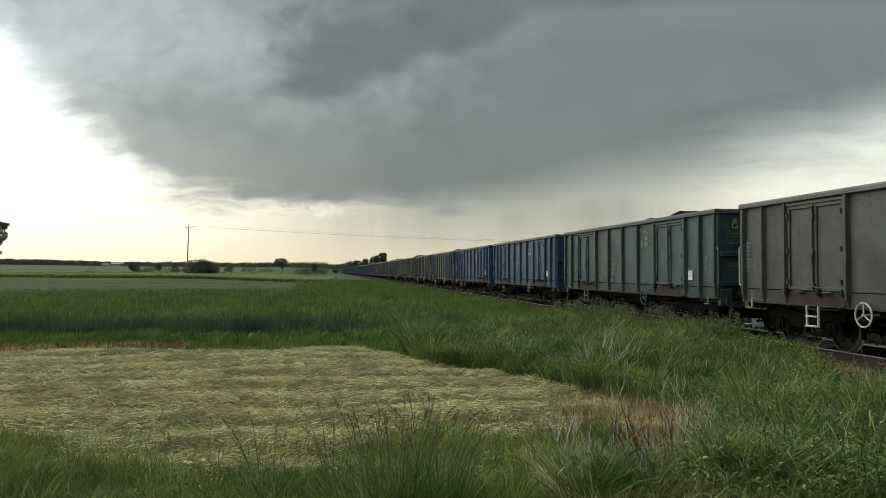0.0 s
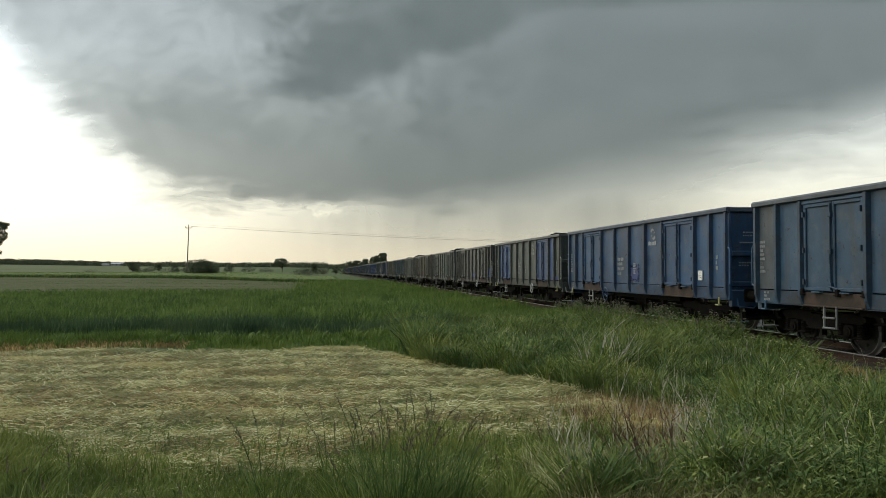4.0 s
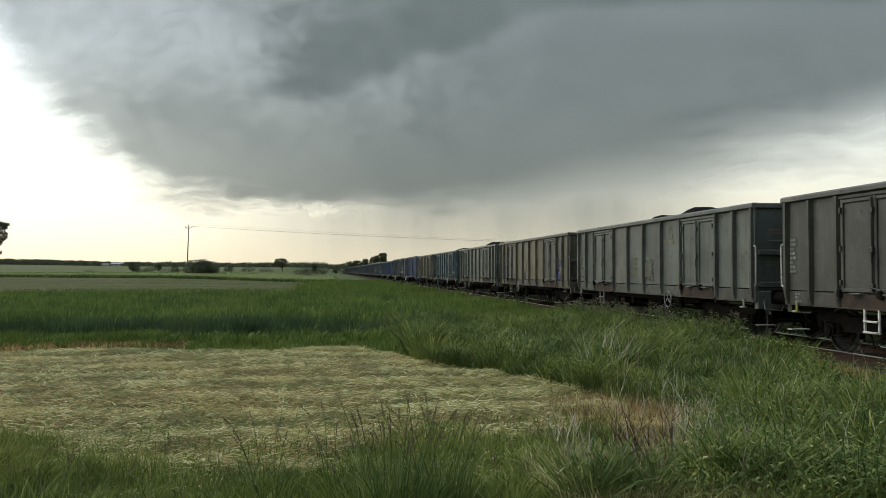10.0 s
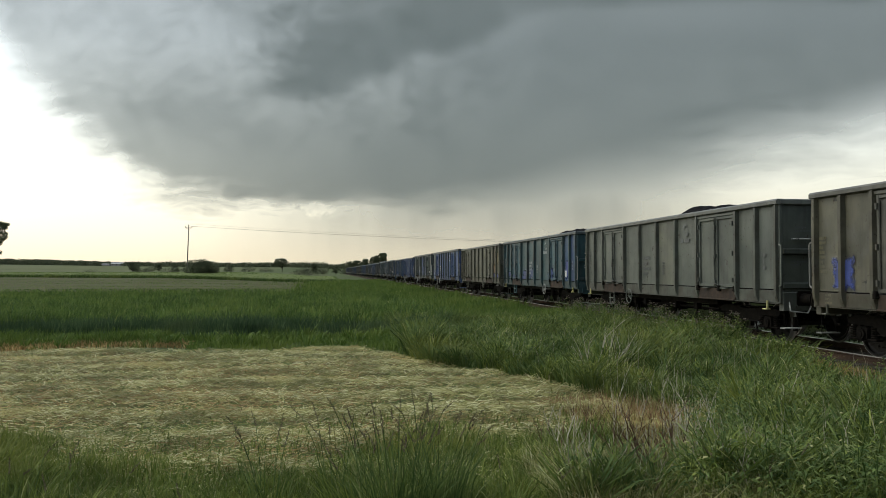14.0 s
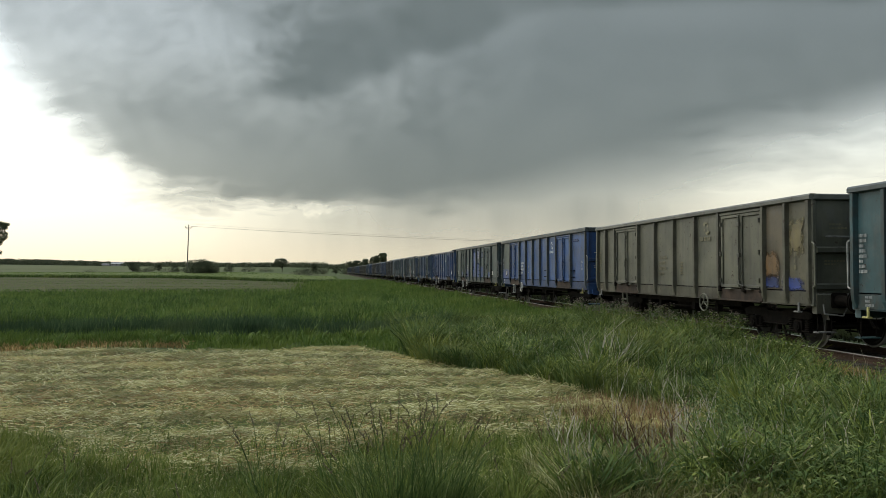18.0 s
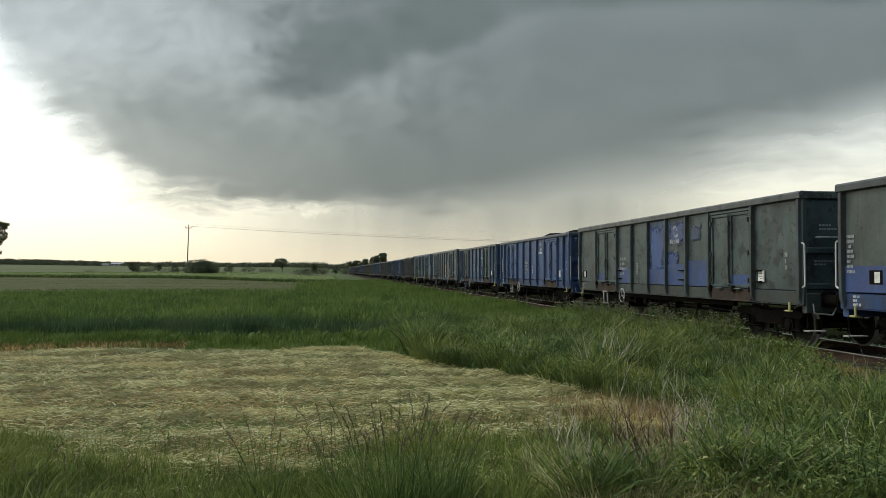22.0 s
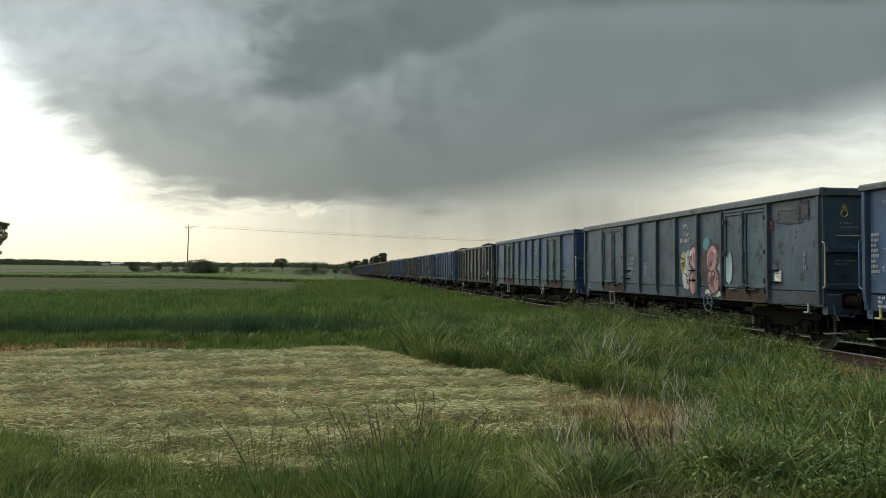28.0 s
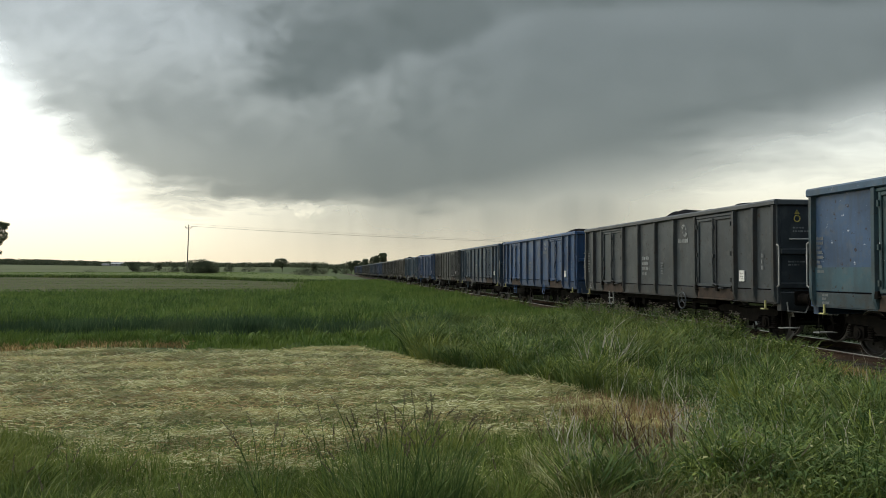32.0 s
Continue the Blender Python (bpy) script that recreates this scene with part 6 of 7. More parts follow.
def build_graffiti(wagon, half):
    """A sprayed piece across two bays: rounded pink lobes with dark outlines and pale strokes."""
    col = {"pink": (0.34, 0.175, 0.185), "rose": (0.24, 0.11, 0.125), "pale": (0.40, 0.43, 0.40), "dark": (0.026, 0.020, 0.026), "mint": (0.24, 0.36, 0.36),
           "teal": (0.06, 0.21, 0.23), "yellow": (0.40, 0.37, 0.12)}
    # tone, distance from the far end, height, half width, half height, turn
    for n, (tone, along, z, w, h, turn) in enumerate([
            ("mint", 8.62, 1.72, 0.40, 0.50, 4), ("pale", 8.50, 1.50, 0.26, 0.34, 10), ("yellow", 8.30, 1.90, 0.17, 0.30, 6), ("pale", 9.98, 1.10, 0.42, 0.10, 2),
            ("teal", 9.66, 2.36, 0.18, 0.20, 10), ("pale", 10.34, 1.72, 0.16, 0.42, 3), ("mint", 10.80, 1.74, 0.17, 0.40, 4), ("dark", 9.62, 1.74, 0.34, 0.50, -8),
            ("dark", 8.98, 2.00, 0.34, 0.38, -22), ("dark", 9.98, 2.00, 0.36, 0.42, 24), ("dark", 8.96, 1.40, 0.30, 0.42, 18), ("dark", 10.02, 1.44, 0.36, 0.40, -20),
            ("pink", 8.98, 2.02, 0.27, 0.30, -22), ("pink", 9.98, 2.00, 0.27, 0.34, 24), ("pink", 8.96, 1.38, 0.22, 0.34, 18), ("pink", 10.02, 1.42, 0.28, 0.32, -20),
            ("rose", 9.06, 1.96, 0.13, 0.22, -22), ("rose", 9.90, 1.96, 0.12, 0.25, 24), ("dark", 10.04, 1.60, 0.10, 0.10, 0), ("pink", 10.04, 1.60, 0.06, 0.06, 0),
            ("pale", 8.80, 2.16, 0.06, 0.10, 30), ("pale", 10.12, 2.18, 0.08, 0.05, 20), ("dark", 8.30, 2.02, 0.12, 0.028, 15), ("dark", 8.32, 1.88, 0.10, 0.028, -10),
            ("dark", 8.28, 1.76, 0.025, 0.10, 5), ("dark", 8.52, 1.56, 0.14, 0.025, 25), ("dark", 8.60, 1.38, 0.025, 0.12, -30), ("dark", 9.60, 1.66, 0.62, 0.016, 2)]):
        s = Shape()
        pts = []
        for q in range(28):
            a = 2 * math.pi * q / 28
            r = 1 + 0.10 * noise.noise(Vector((math.cos(a) * 1.6, math.sin(a) * 1.6, n * 2.3)))
            u, v = w * r * math.cos(a), h * r * math.sin(a)
            c, t = math.cos(radians(turn)), math.sin(radians(turn))
            pts.append((u * c - v * t, u * t + v * c))
        x = -SIDE - 0.024 - 0.0014 * n
        s.prism(pts, "x", -0.0005, 0.0005)
        part("graffiti", s, PAINT, wagon, "sprayed graffiti shape", at=(x, half - along, z), color=tuple(0.85 * c for c in col[tone])).color[3] = 0.12


# how bright the lettering still is
MARKS = {0: 0.45, 2: 0.75, 3: 0.8, 4: 0.55, 5: 0.6, 9: 0.8, 11: 1.15, 12: 0.7, 13: 1.2, 14: 0.9, 15: 0.6, 16: 0.5, 17: 0.75, 1: 0.5, 6: 0.3, 7: 0.32, 8: 0.25, 10: 0.34}
NO_SIGN = {0, 2, 3, 4, 6, 7, 8, 9, 10, 11, 12}
NO_PLATE = {0, 4, 5, 6, 7, 8, 10, 11, 16}
# below a half: dark flaking; above: pale scratches
WEAR = {1: 0.36, 4: 0.40, 9: 0.40, 12: 0.06, 13: 0.74, 14: 0.84, 15: 0.16, 16: 0.72, 7: 0.42, 2: 0.44}
OLD_BLUE, SEA_GREEN = (0.017, 0.044, 0.135), (0.024, 0.062, 0.082)
# flat bands low on the sides: bay, upper edge, share of the bay's width, side, colour
BANDS = {5: [(5, 1.52, 1.0, 0, (0.024, 0.045, 0.160)), (9, 1.82, 1.0, 0, (0.034, 0.060, 0.190)), (8, 1.78, 0.25, -1, (0.022, 0.042, 0.150))],
         4: [(9, 1.44, 1.0, 0, NAVY), (8, 1.40, 0.9, 0, NAVY)],
         9: [(2, 1.46, 0.3, 1, NAVY), (3, 1.40, 0.9, 0, NAVY)],
         11: [(0, 1.76, 1.0, 0, (0.026, 0.052, 0.150))],
         12: [(2, 1.78, 1.0, 0, OLD_BLUE), (5, 1.86, 1.0, 0, OLD_BLUE), (6, 1.95, 1.0, 0, OLD_BLUE), (4, 1.72, 1.0, 0, OLD_BLUE), (1, 1.60, 0.42, 1, OLD_BLUE), (7, 1.58, 0.45, -1, OLD_BLUE)],
         16: [(b, 1.74 + 0.03 * (b % 3), 1.0, 0, SEA_GREEN) for b in (0, 2, 3, 4, 5, 6, 8)]}
POSTS = {11: (0.046, 0.066, 0.078), 16: (0.032, 0.064, 0.080), 12: (0.036, 0.056, 0.062)}
TONE = {1: 0.84, 2: 0.78, 3: 0.84, 5: 1.06, 8: 1.05, 10: 0.93, 11: 0.95, 15: 1.05, 16: 1.0, 17: 0.82}
WAGONS, LOADS = [], []


def build_train():
    first = {}
    for kind in ("short", "long"):
        first[kind] = build_wagon(kind)
    blot = Shape().box(-0.0012, 0.0012, -1.1, 1.1, -1.1, 1.1).mesh("paint_patch", OVERPAINT)
    used = set()
    front = 17.98                              # where the second wagon's buffers stand at the start
    copies = []
    for k, (kind, body, door, rim, white, humps, words, other, patches) in enumerate(TRAIN):
        proto, half, over = first[kind]
        if k == 0:
            centre = front - over / 2
        else:
            centre = front + over / 2
            front += over
        if kind in used:
            ob = copy_thing(proto, Matrix.Identity(4))
        else:
            ob, _ = proto, used.add(kind)
        ob.matrix_basis = pose(TRACK_X, centre, RAIL_Z)
        tagged(ob, words + " open goods wagon on rails", "railway wagon", "wagons of the goods train")
        copies.append((ob, centre, half))
    for k, (kind, body, door, rim, white, humps, words, other, patches) in enumerate(TRAIN):
        ob, centre, half = copies[k]
        door = door or body
        r = random.Random(100 + k)
        fit_col = tuple(0.03 + white * w for w in (0.42, 0.43, 0.41))
        for o in [o for o in ob.children if (o.name.startswith("label_plate") and k in NO_PLATE) or (o.name.startswith("warning_mark") and k in NO_SIGN)]:
            for q in (*o.children, o):
                bpy.data.objects.remove(q)
        for o in ob.children_recursive:
            if o.data.materials[0] not in (PAINT, SILL_PAINT, POST_PAINT):
                continue
            c, j = body, r.uniform(0.90, 1.10)
            if o.name.startswith("door"):
                c = door
            if o.name.startswith("panel") and int(o["bay"]) in other:
                c = other[int(o["bay"])]
            if o.name.startswith(("post", "side_sill") if k == 16 else "post") and k in POSTS:
                c = POSTS[k]
            if o.name.startswith("door_stop"):
                c = tuple(0.05 + 1.6 * a for a in door) if r.random() < 0.5 else door
            if o.name.startswith("handwheel") and k in (0, 3, 7, 8, 11, 12, 13, 14, 19, 22, 25, 27):
                o.location.y = 3.95 if kind == "short" else 5.30
            if o.name.startswith("company_mark") and k == 11:
                o.location.y -= 1.31
            if o.name.startswith(("lock_bar", "hinge")):
                c = tuple(0.6 * a for a in door)
            if o.name.startswith("top_rail"):
                c = rim
            if o.name.startswith(("handwheel", "side_step", "step_tread", "grab_rail", "tow_hook")):
                c = fit_col if r.random() < 0.3 + 0.7 * white else tuple(1.3 * a for a in body)
                if o.name.startswith("tow_hook") and white > 0.5:
                    c = (0.42, 0.40, 0.16)
            if o.name.startswith(("headstock", "side_sill")):
                c = tuple(0.80 * a + 0.20 * b for a, b in zip(c, (0.035, 0.030, 0.026)))
            # ends take a darker body colour: shade between wagons put into the paint
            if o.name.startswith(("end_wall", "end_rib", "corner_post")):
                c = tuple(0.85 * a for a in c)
            if c[2] > 1.5 * c[1]:
                c = (c[0] * 0.74, c[1] * 1.10, c[2] * 1.10)
            if o.name.startswith(("lettering", "company_mark")):
                m = MARKS.get(k, 0.42)
                c = (0.47 * m, 0.44 * m, 0.26 * m) if k in (1, 6, 7, 10) else (0.42 * m, 0.45 * m, 0.46 * m)
                m = 0.85 if o.name.startswith("lettering") else 1.1
                c = tuple(a * m for a in c)
            o.color = (*(j * 0.82 * TONE.get(k, 1.0) * a for a in c), WEAR.get(k, 0.5) if o.name.startswith(("panel", "door_leaf", "top_rail", "end_wall")) else 0.5)
        for q, (bay, z, w, h, col) in enumerate(patches):
            y = bay_place(kind, bay)
            on_post = abs(bay - round(bay)) < 0.02 and w < 0.15
            x = -SIDE - (0.140 if on_post and z < 1.4 else 0.12 if abs(bay - int(bay)) < 0.01 and w < 0.15 else 0.022)
            p = part("paint_patch", blot, OVERPAINT, ob, "patch of overpaint", at=(x, y, z), color=col)
            p.scale = (1, w * 1.2, h * 1.2)
        bays = SHORT_BAYS if kind == "short" else LONG_BAYS
        for bay, z1, share, side, tone in BANDS.get(k, ()):
            wide = (bays[bay] - 0.13) * share
            mid = bay_place(kind, bay + 0.5) + side * (bays[bay] - 0.28 - wide) / 2
            band = Shape().box(-0.0012, 0.0012, -wide / 2, wide / 2, 1.268, z1)
            part("paint_patch", band, PAINT, ob, "band of other paint low on the side", at=(-SIDE - 0.0235, mid, 0), color=tone)
        if k == 15:
            build_graffiti(ob, half)
        if k in (11, 12):
            yt = half - (0.55 if k == 12 else 0.95)
            plate = part("label_plate", Shape().soft_box(-SIDE - 0.03, -SIDE - 0.005, yt - 0.17, yt + 0.17, 1.42, 1.68, 0.01, "x"), IRON, ob, "black framed plate")
            part("paper", Shape().box(-SIDE - 0.034, -SIDE - 0.031, yt - 0.11, yt + 0.03, 1.45, 1.65), WHITE_PAINT, plate, "white paper")
        WAGONS.append((ob, centre, half))
        if humps:
            load = new("coal_load", heap_shape(half, humps, 1.7 * (k % 9), {1: 1.25, 6: 1.35, 8: 1.35, 4: 0.8, 17: 1.3}.get(k, 1.0)).mesh("coal_load", COAL))
            load.matrix_basis = pose(TRACK_X, centre, RAIL_Z)
            tagged(load, "black coal heaped in an open goods wagon", "coal", "coal loads")
            LOADS.append((load, centre))


build_train()


# ---------------------------------------------------------------- distance: trees, pole line, houses
# dark foliage with its tones raised, so distance haze is in the colour
FAR_LEAF = grass_material("far_dark_foliage", (0.055, 0.070, 0.042), (0.105, 0.125, 0.068), (0.12, 0.135, 0.08), 0.1)
BARK = material("grey_brown_bark", (0.08, 0.07, 0.06), 0.9, 0, dark_build((0.06, 0.05, 0.04), (0.11, 0.095, 0.08), 3.0))
GREYWOOD = material("weathered_pole", (0.16, 0.15, 0.135), 0.85, 0, dark_build((0.12, 0.11, 0.10), (0.20, 0.19, 0.17), 4.0))
WIRE = material("dull_power_wire", (0.10, 0.10, 0.10), 0.6, 0.5)
PLASTER = material("pale_house_plaster", (0.36, 0.35, 0.32), 0.9, 0, dark_build((0.34, 0.33, 0.30), (0.26, 0.25, 0.22), 1.0))
ROOF = material("grey_sheet_roof", (0.30, 0.31, 0.32), 0.6, 0, dark_build((0.30, 0.31, 0.32), (0.20, 0.20, 0.20), 0.6))
GLASS = material("dark_window_pane", (0.03, 0.035, 0.04), 0.1)


def leaf_cloud(clumps, leaves, size, seed):
    """Small leaf quads spread in uneven clumps: (x, y, z, rx, rz)."""
    g = np.random.default_rng(seed)
    w = np.array([c[3] ** 2 * c[4] for c in clumps])
    pick = g.choice(len(clumps), leaves, p=w / w.sum())
    c = np.array(clumps)[pick]
    d = g.normal(size=(leaves, 3))
    d /= np.linalg.norm(d, axis=1)[:, None]
    rad = g.uniform(0.35, 1.05, leaves) ** 0.6
    p = c[:, :3] + d * rad[:, None] * np.stack([c[:, 3], c[:, 3], c[:, 4]], 1)
    a, b = g.normal(size=(leaves, 3)), g.normal(size=(leaves, 3))
    a = a / np.linalg.norm(a, axis=1)[:, None] * size * g.uniform(0.6, 1.4, (leaves, 1))
    b = b / np.linalg.norm(b, axis=1)[:, None] * size * g.uniform(0.6, 1.4, (leaves, 1))
    v = np.stack([p - a, p + b * 0.6, p + a, p - b * 0.6], 1).reshape(-1, 3)
    return v


def make_tree(name, height, spread, trunk, seed, leaves, label, bush=False):
    """A tree of trunk and limbs under a crown of many small leaves in clumps."""
    r = random.Random(seed)
    ob = new(name)
    tagged(ob, label, "bush" if bush else "tree")
    s = Shape()
    base = height * trunk
    s.rod((0, 0, -0.3), (0.02 * height, 0, base), height * 0.028, 9, height * 0.02)
    clumps = []
    n = 14 if bush else 30 if height > 12 and trunk > 0.2 else 15
    for k in range(n):
        a = 2.4 * k + r.uniform(-0.4, 0.4)
        q = r.uniform(0.15, 0.75) * spread / 2
        z = base + (height - base) * (0.15 + 0.75 * ((k + 0.5) / n) ** 0.9)
        q *= math.sin(math.pi * (0.22 + 0.7 * (k + 0.5) / n)) + 0.15
        p = (q * math.cos(a), q * math.sin(a), z)
        s.rod((0.02 * height * min(1, z / base if base > 0.1 else 1), 0, base * r.uniform(0.7, 1.0)), p, height * 0.012, 6, height * 0.004)
        f = (11 / n) ** 0.6 if not bush else 1.0
        clumps.append((*p, f * spread * r.uniform(0.12, 0.25), f * (height - base) * r.uniform(0.09, 0.19)))
    if bush:
        for k in range(8):
            a = r.uniform(0, 6.28)
            clumps.append((spread * 0.34 * math.cos(a), spread * 0.34 * math.sin(a), height * 0.25, spread * 0.17, height * 0.30))
        clumps.append((0, 0, height * 0.4, spread * 0.36, height * 0.42))
    part("trunk", s, BARK, ob)
    v = leaf_cloud(clumps, leaves, height * (0.022 if n == 30 else 0.034), seed)
    m = len(v) // 4
    part("crown", quick_mesh("crown", v, np.arange(m * 4), np.full(m, 4), FAR_LEAF), FAR_LEAF, ob)
    return ob


def set_at(ob, px, fwd, turn=0.0):
    x, y = spot(px, fwd)
    ob.matrix_basis = pose(x, y, float(ground_z(x, y)), 0, 0, turn)
    return ob


# the large tree whose outer boughs reach into view, the lone tree, the willow bush, the group behind the train
set_at(make_tree("tree", 13.0, 15.0, 0.24, 9, 7000, "large leafy tree standing alone in the fields"), -36, 160)
set_at(make_tree("tree", 7.8, 10.5, 0.28, 4, 3200, "round-crowned tree standing alone in the fields"), 499, 420)
set_at(make_tree("bush", 3.6, 9.0, 0.05, 5, 16000, "wide low willow bush beside the power pole", True), 357, 195)
for k, (px, fwd, hh, sp) in enumerate([(677, 520, 14.5, 9), (661, 530, 12.0, 9), (632, 560, 10.0, 10), (668, 528, 12.5, 7), (646, 545, 11.0, 9), (622, 560, 9.2, 9)]):
    set_at(make_tree("tree", hh, sp, 0.12, 20 + k, 2600, "leafy tree in a clump beside the railway"), px, fwd)
for k, (px, fwd, hh, sp) in enumerate([(234, 420, 5.5, 6), (242, 430, 4.5, 5), (281, 450, 5, 7), (309, 430, 4, 5), (405, 420, 4, 7), (543, 420, 4, 7),
                                       (555, 430, 6, 6), (570, 440, 4.5, 8), (594, 440, 5, 7), (265, 440, 3.2, 8), (330, 440, 3.0, 9), (440, 430, 3.4, 9), (470, 440, 2.8, 10), (612, 450, 4.0, 8), (380, 430, 4.6, 7), (160, 420, 1.6, 9), (256, 360, 2.0, 8), (530, 300, 2.6, 8), (548, 290, 2.4, 9), (300, 330, 2.2, 9)]):
    set_at(make_tree("bush" if hh < 5 else "tree", hh, sp, 0.08, 40 + k, 2600, "small dark tree at the field's far edge" if hh >= 5 else "dark bush at the field's far edge", hh < 5), px, fwd)

# far woods along the horizon
clumps = []
rw = random.Random(8)
for k in range(420):
    px = rw.uniform(-330, 236)
    x, y = spot(px, 1130 + rw.uniform(-40, 90))
    hh = 9.6 - 3.0 * float(smooth((px - 40) / 200.0)) + rw.uniform(-0.6, 0.6)
    clumps.append((x, y, float(ground_z(x, y)) + hh * 0.42, 9.0, hh * 0.55))
for k in range(400):
    px = rw.uniform(225, 665)
    x, y = spot(px, 960 + rw.uniform(-80, 90))
    hh = rw.uniform(3.4, 6.6) + (2.5 if rw.random() < 0.10 else 0)
    clumps.append((x, y, float(ground_z(x, y)) + hh * 0.40, 8.0, hh * 0.55))
for k in range(170):
    px = rw.uniform(665, 2100)
    x, y = spot(px, 1300 + rw.uniform(-60, 60))
    hh = rw.uniform(6.0, 9.0)
    clumps.append((x, y, float(ground_z(x, y)) + hh * 0.4, 9.0, hh * 0.5))
v = leaf_cloud(clumps, 130000, 1.05, 77)
m = len(v) // 4
tagged(new("far_woods", quick_mesh("far_woods", v, np.arange(m * 4), np.full(m, 4), FAR_LEAF)), "dark line of woods along the horizon", "woods", kind="stuff")


def build_pole(px, fwd, height, label):
    ob = new("power_pole")
    tagged(ob, label, "utility pole", "poles of the power line")
    part("pole_shaft", Shape().rod((-0.004 * height, 0, -0.4), (0.026 * height, 0, height), 0.17, 10, 0.11), GREYWOOD, ob)
    top = 0.026 * height
    arm = Shape().soft_box(top - 0.95, top + 0.95, -0.06, 0.06, height - 0.75, height - 0.62, 0.015, "x")
    arm.rod((top - 0.7, 0, height - 0.68), (top - 0.02, 0, height - 1.25), 0.03, 6).rod((top + 0.7, 0, height - 0.68), (top + 0.02, 0, height - 1.25), 0.03, 6)
    part("crossarm", arm, GREYWOOD, ob)
    for q in (-0.85, 0.0, 0.85):
        z0 = height - 0.62 if q else height
        part("insulator", Shape().lathe([(0, 0.03), (0.10, 0.03), (0.12, 0.09), (0.2, 0.11), (0.22, 0.06), (0.3, 0.09), (0.36, 0.05), (0.40, 0.001)], (top + q, 0, z0), "z", 10), PLASTER, ob)
    set_at(ob, px, fwd, -YAW)
    return ob


POLE_H = 12.7
build_pole(331, 205, POLE_H, "slim wooden power pole with a crossarm and insulators")


def build_wires():
    """Sagging wires from the pole across the track to the right."""
    ax, ay = spot(334, 205)
    bx, by = spot(1750, 330)
    base = float(ground_z(ax, ay))
    for k, (off, lift) in enumerate([(-0.85, -0.25), (0.0, 0.35), (0.85, -0.25)]):
        s = Shape()
        pts = []
        for j in range(41):
            f = j / 40
            sag = 4 * 1.9 * f * (1 - f) * 2.2
            z = (base + POLE_H + lift) * (1 - f) + 16.5 * f - sag
            pts.append((ax + (bx - ax) * f + off * 0.4, ay + (by - ay) * f + off, z))
        s.tube(pts, 0.017, 5)
        tagged(new("power_wire", s.mesh("power_wire", WIRE)), "thin sagging power wire above the fields", "wire", "wires of the power line")


build_wires()


def build_house(px, fwd, w, d, h, roof, label):
    ob = new("farmhouse")
    tagged(ob, label, "house")
    part("wall", Shape().box(-w / 2, w / 2, -d / 2, d / 2, -0.5, h), PLASTER, ob)
    part("roof", Shape().prism([(-d / 2 - 0.5, h - 0.2), (d / 2 + 0.5, h - 0.2), (d / 2 + 0.4, h), (0, h + roof), (-d / 2 - 0.4, h)], "x", -w / 2 - 0.5, w / 2 + 0.5), ROOF, ob)
    for k in range(3):
        x = -w / 3 + k * w / 3
        part("window", Shape().box(x - 0.6, x + 0.6, -d / 2 - 0.03, -d / 2 + 0.02, 1.0, 2.3), GLASS, ob)
    set_at(ob, px, fwd, -YAW + 4)


build_house(208, 900, 13, 8, 2.4, 2.0, "pale farmhouse with a grey sheet roof by the woods")
build_house(187, 910, 7, 5, 1.9, 0.9, "low pale farm shed with a sheet roof")


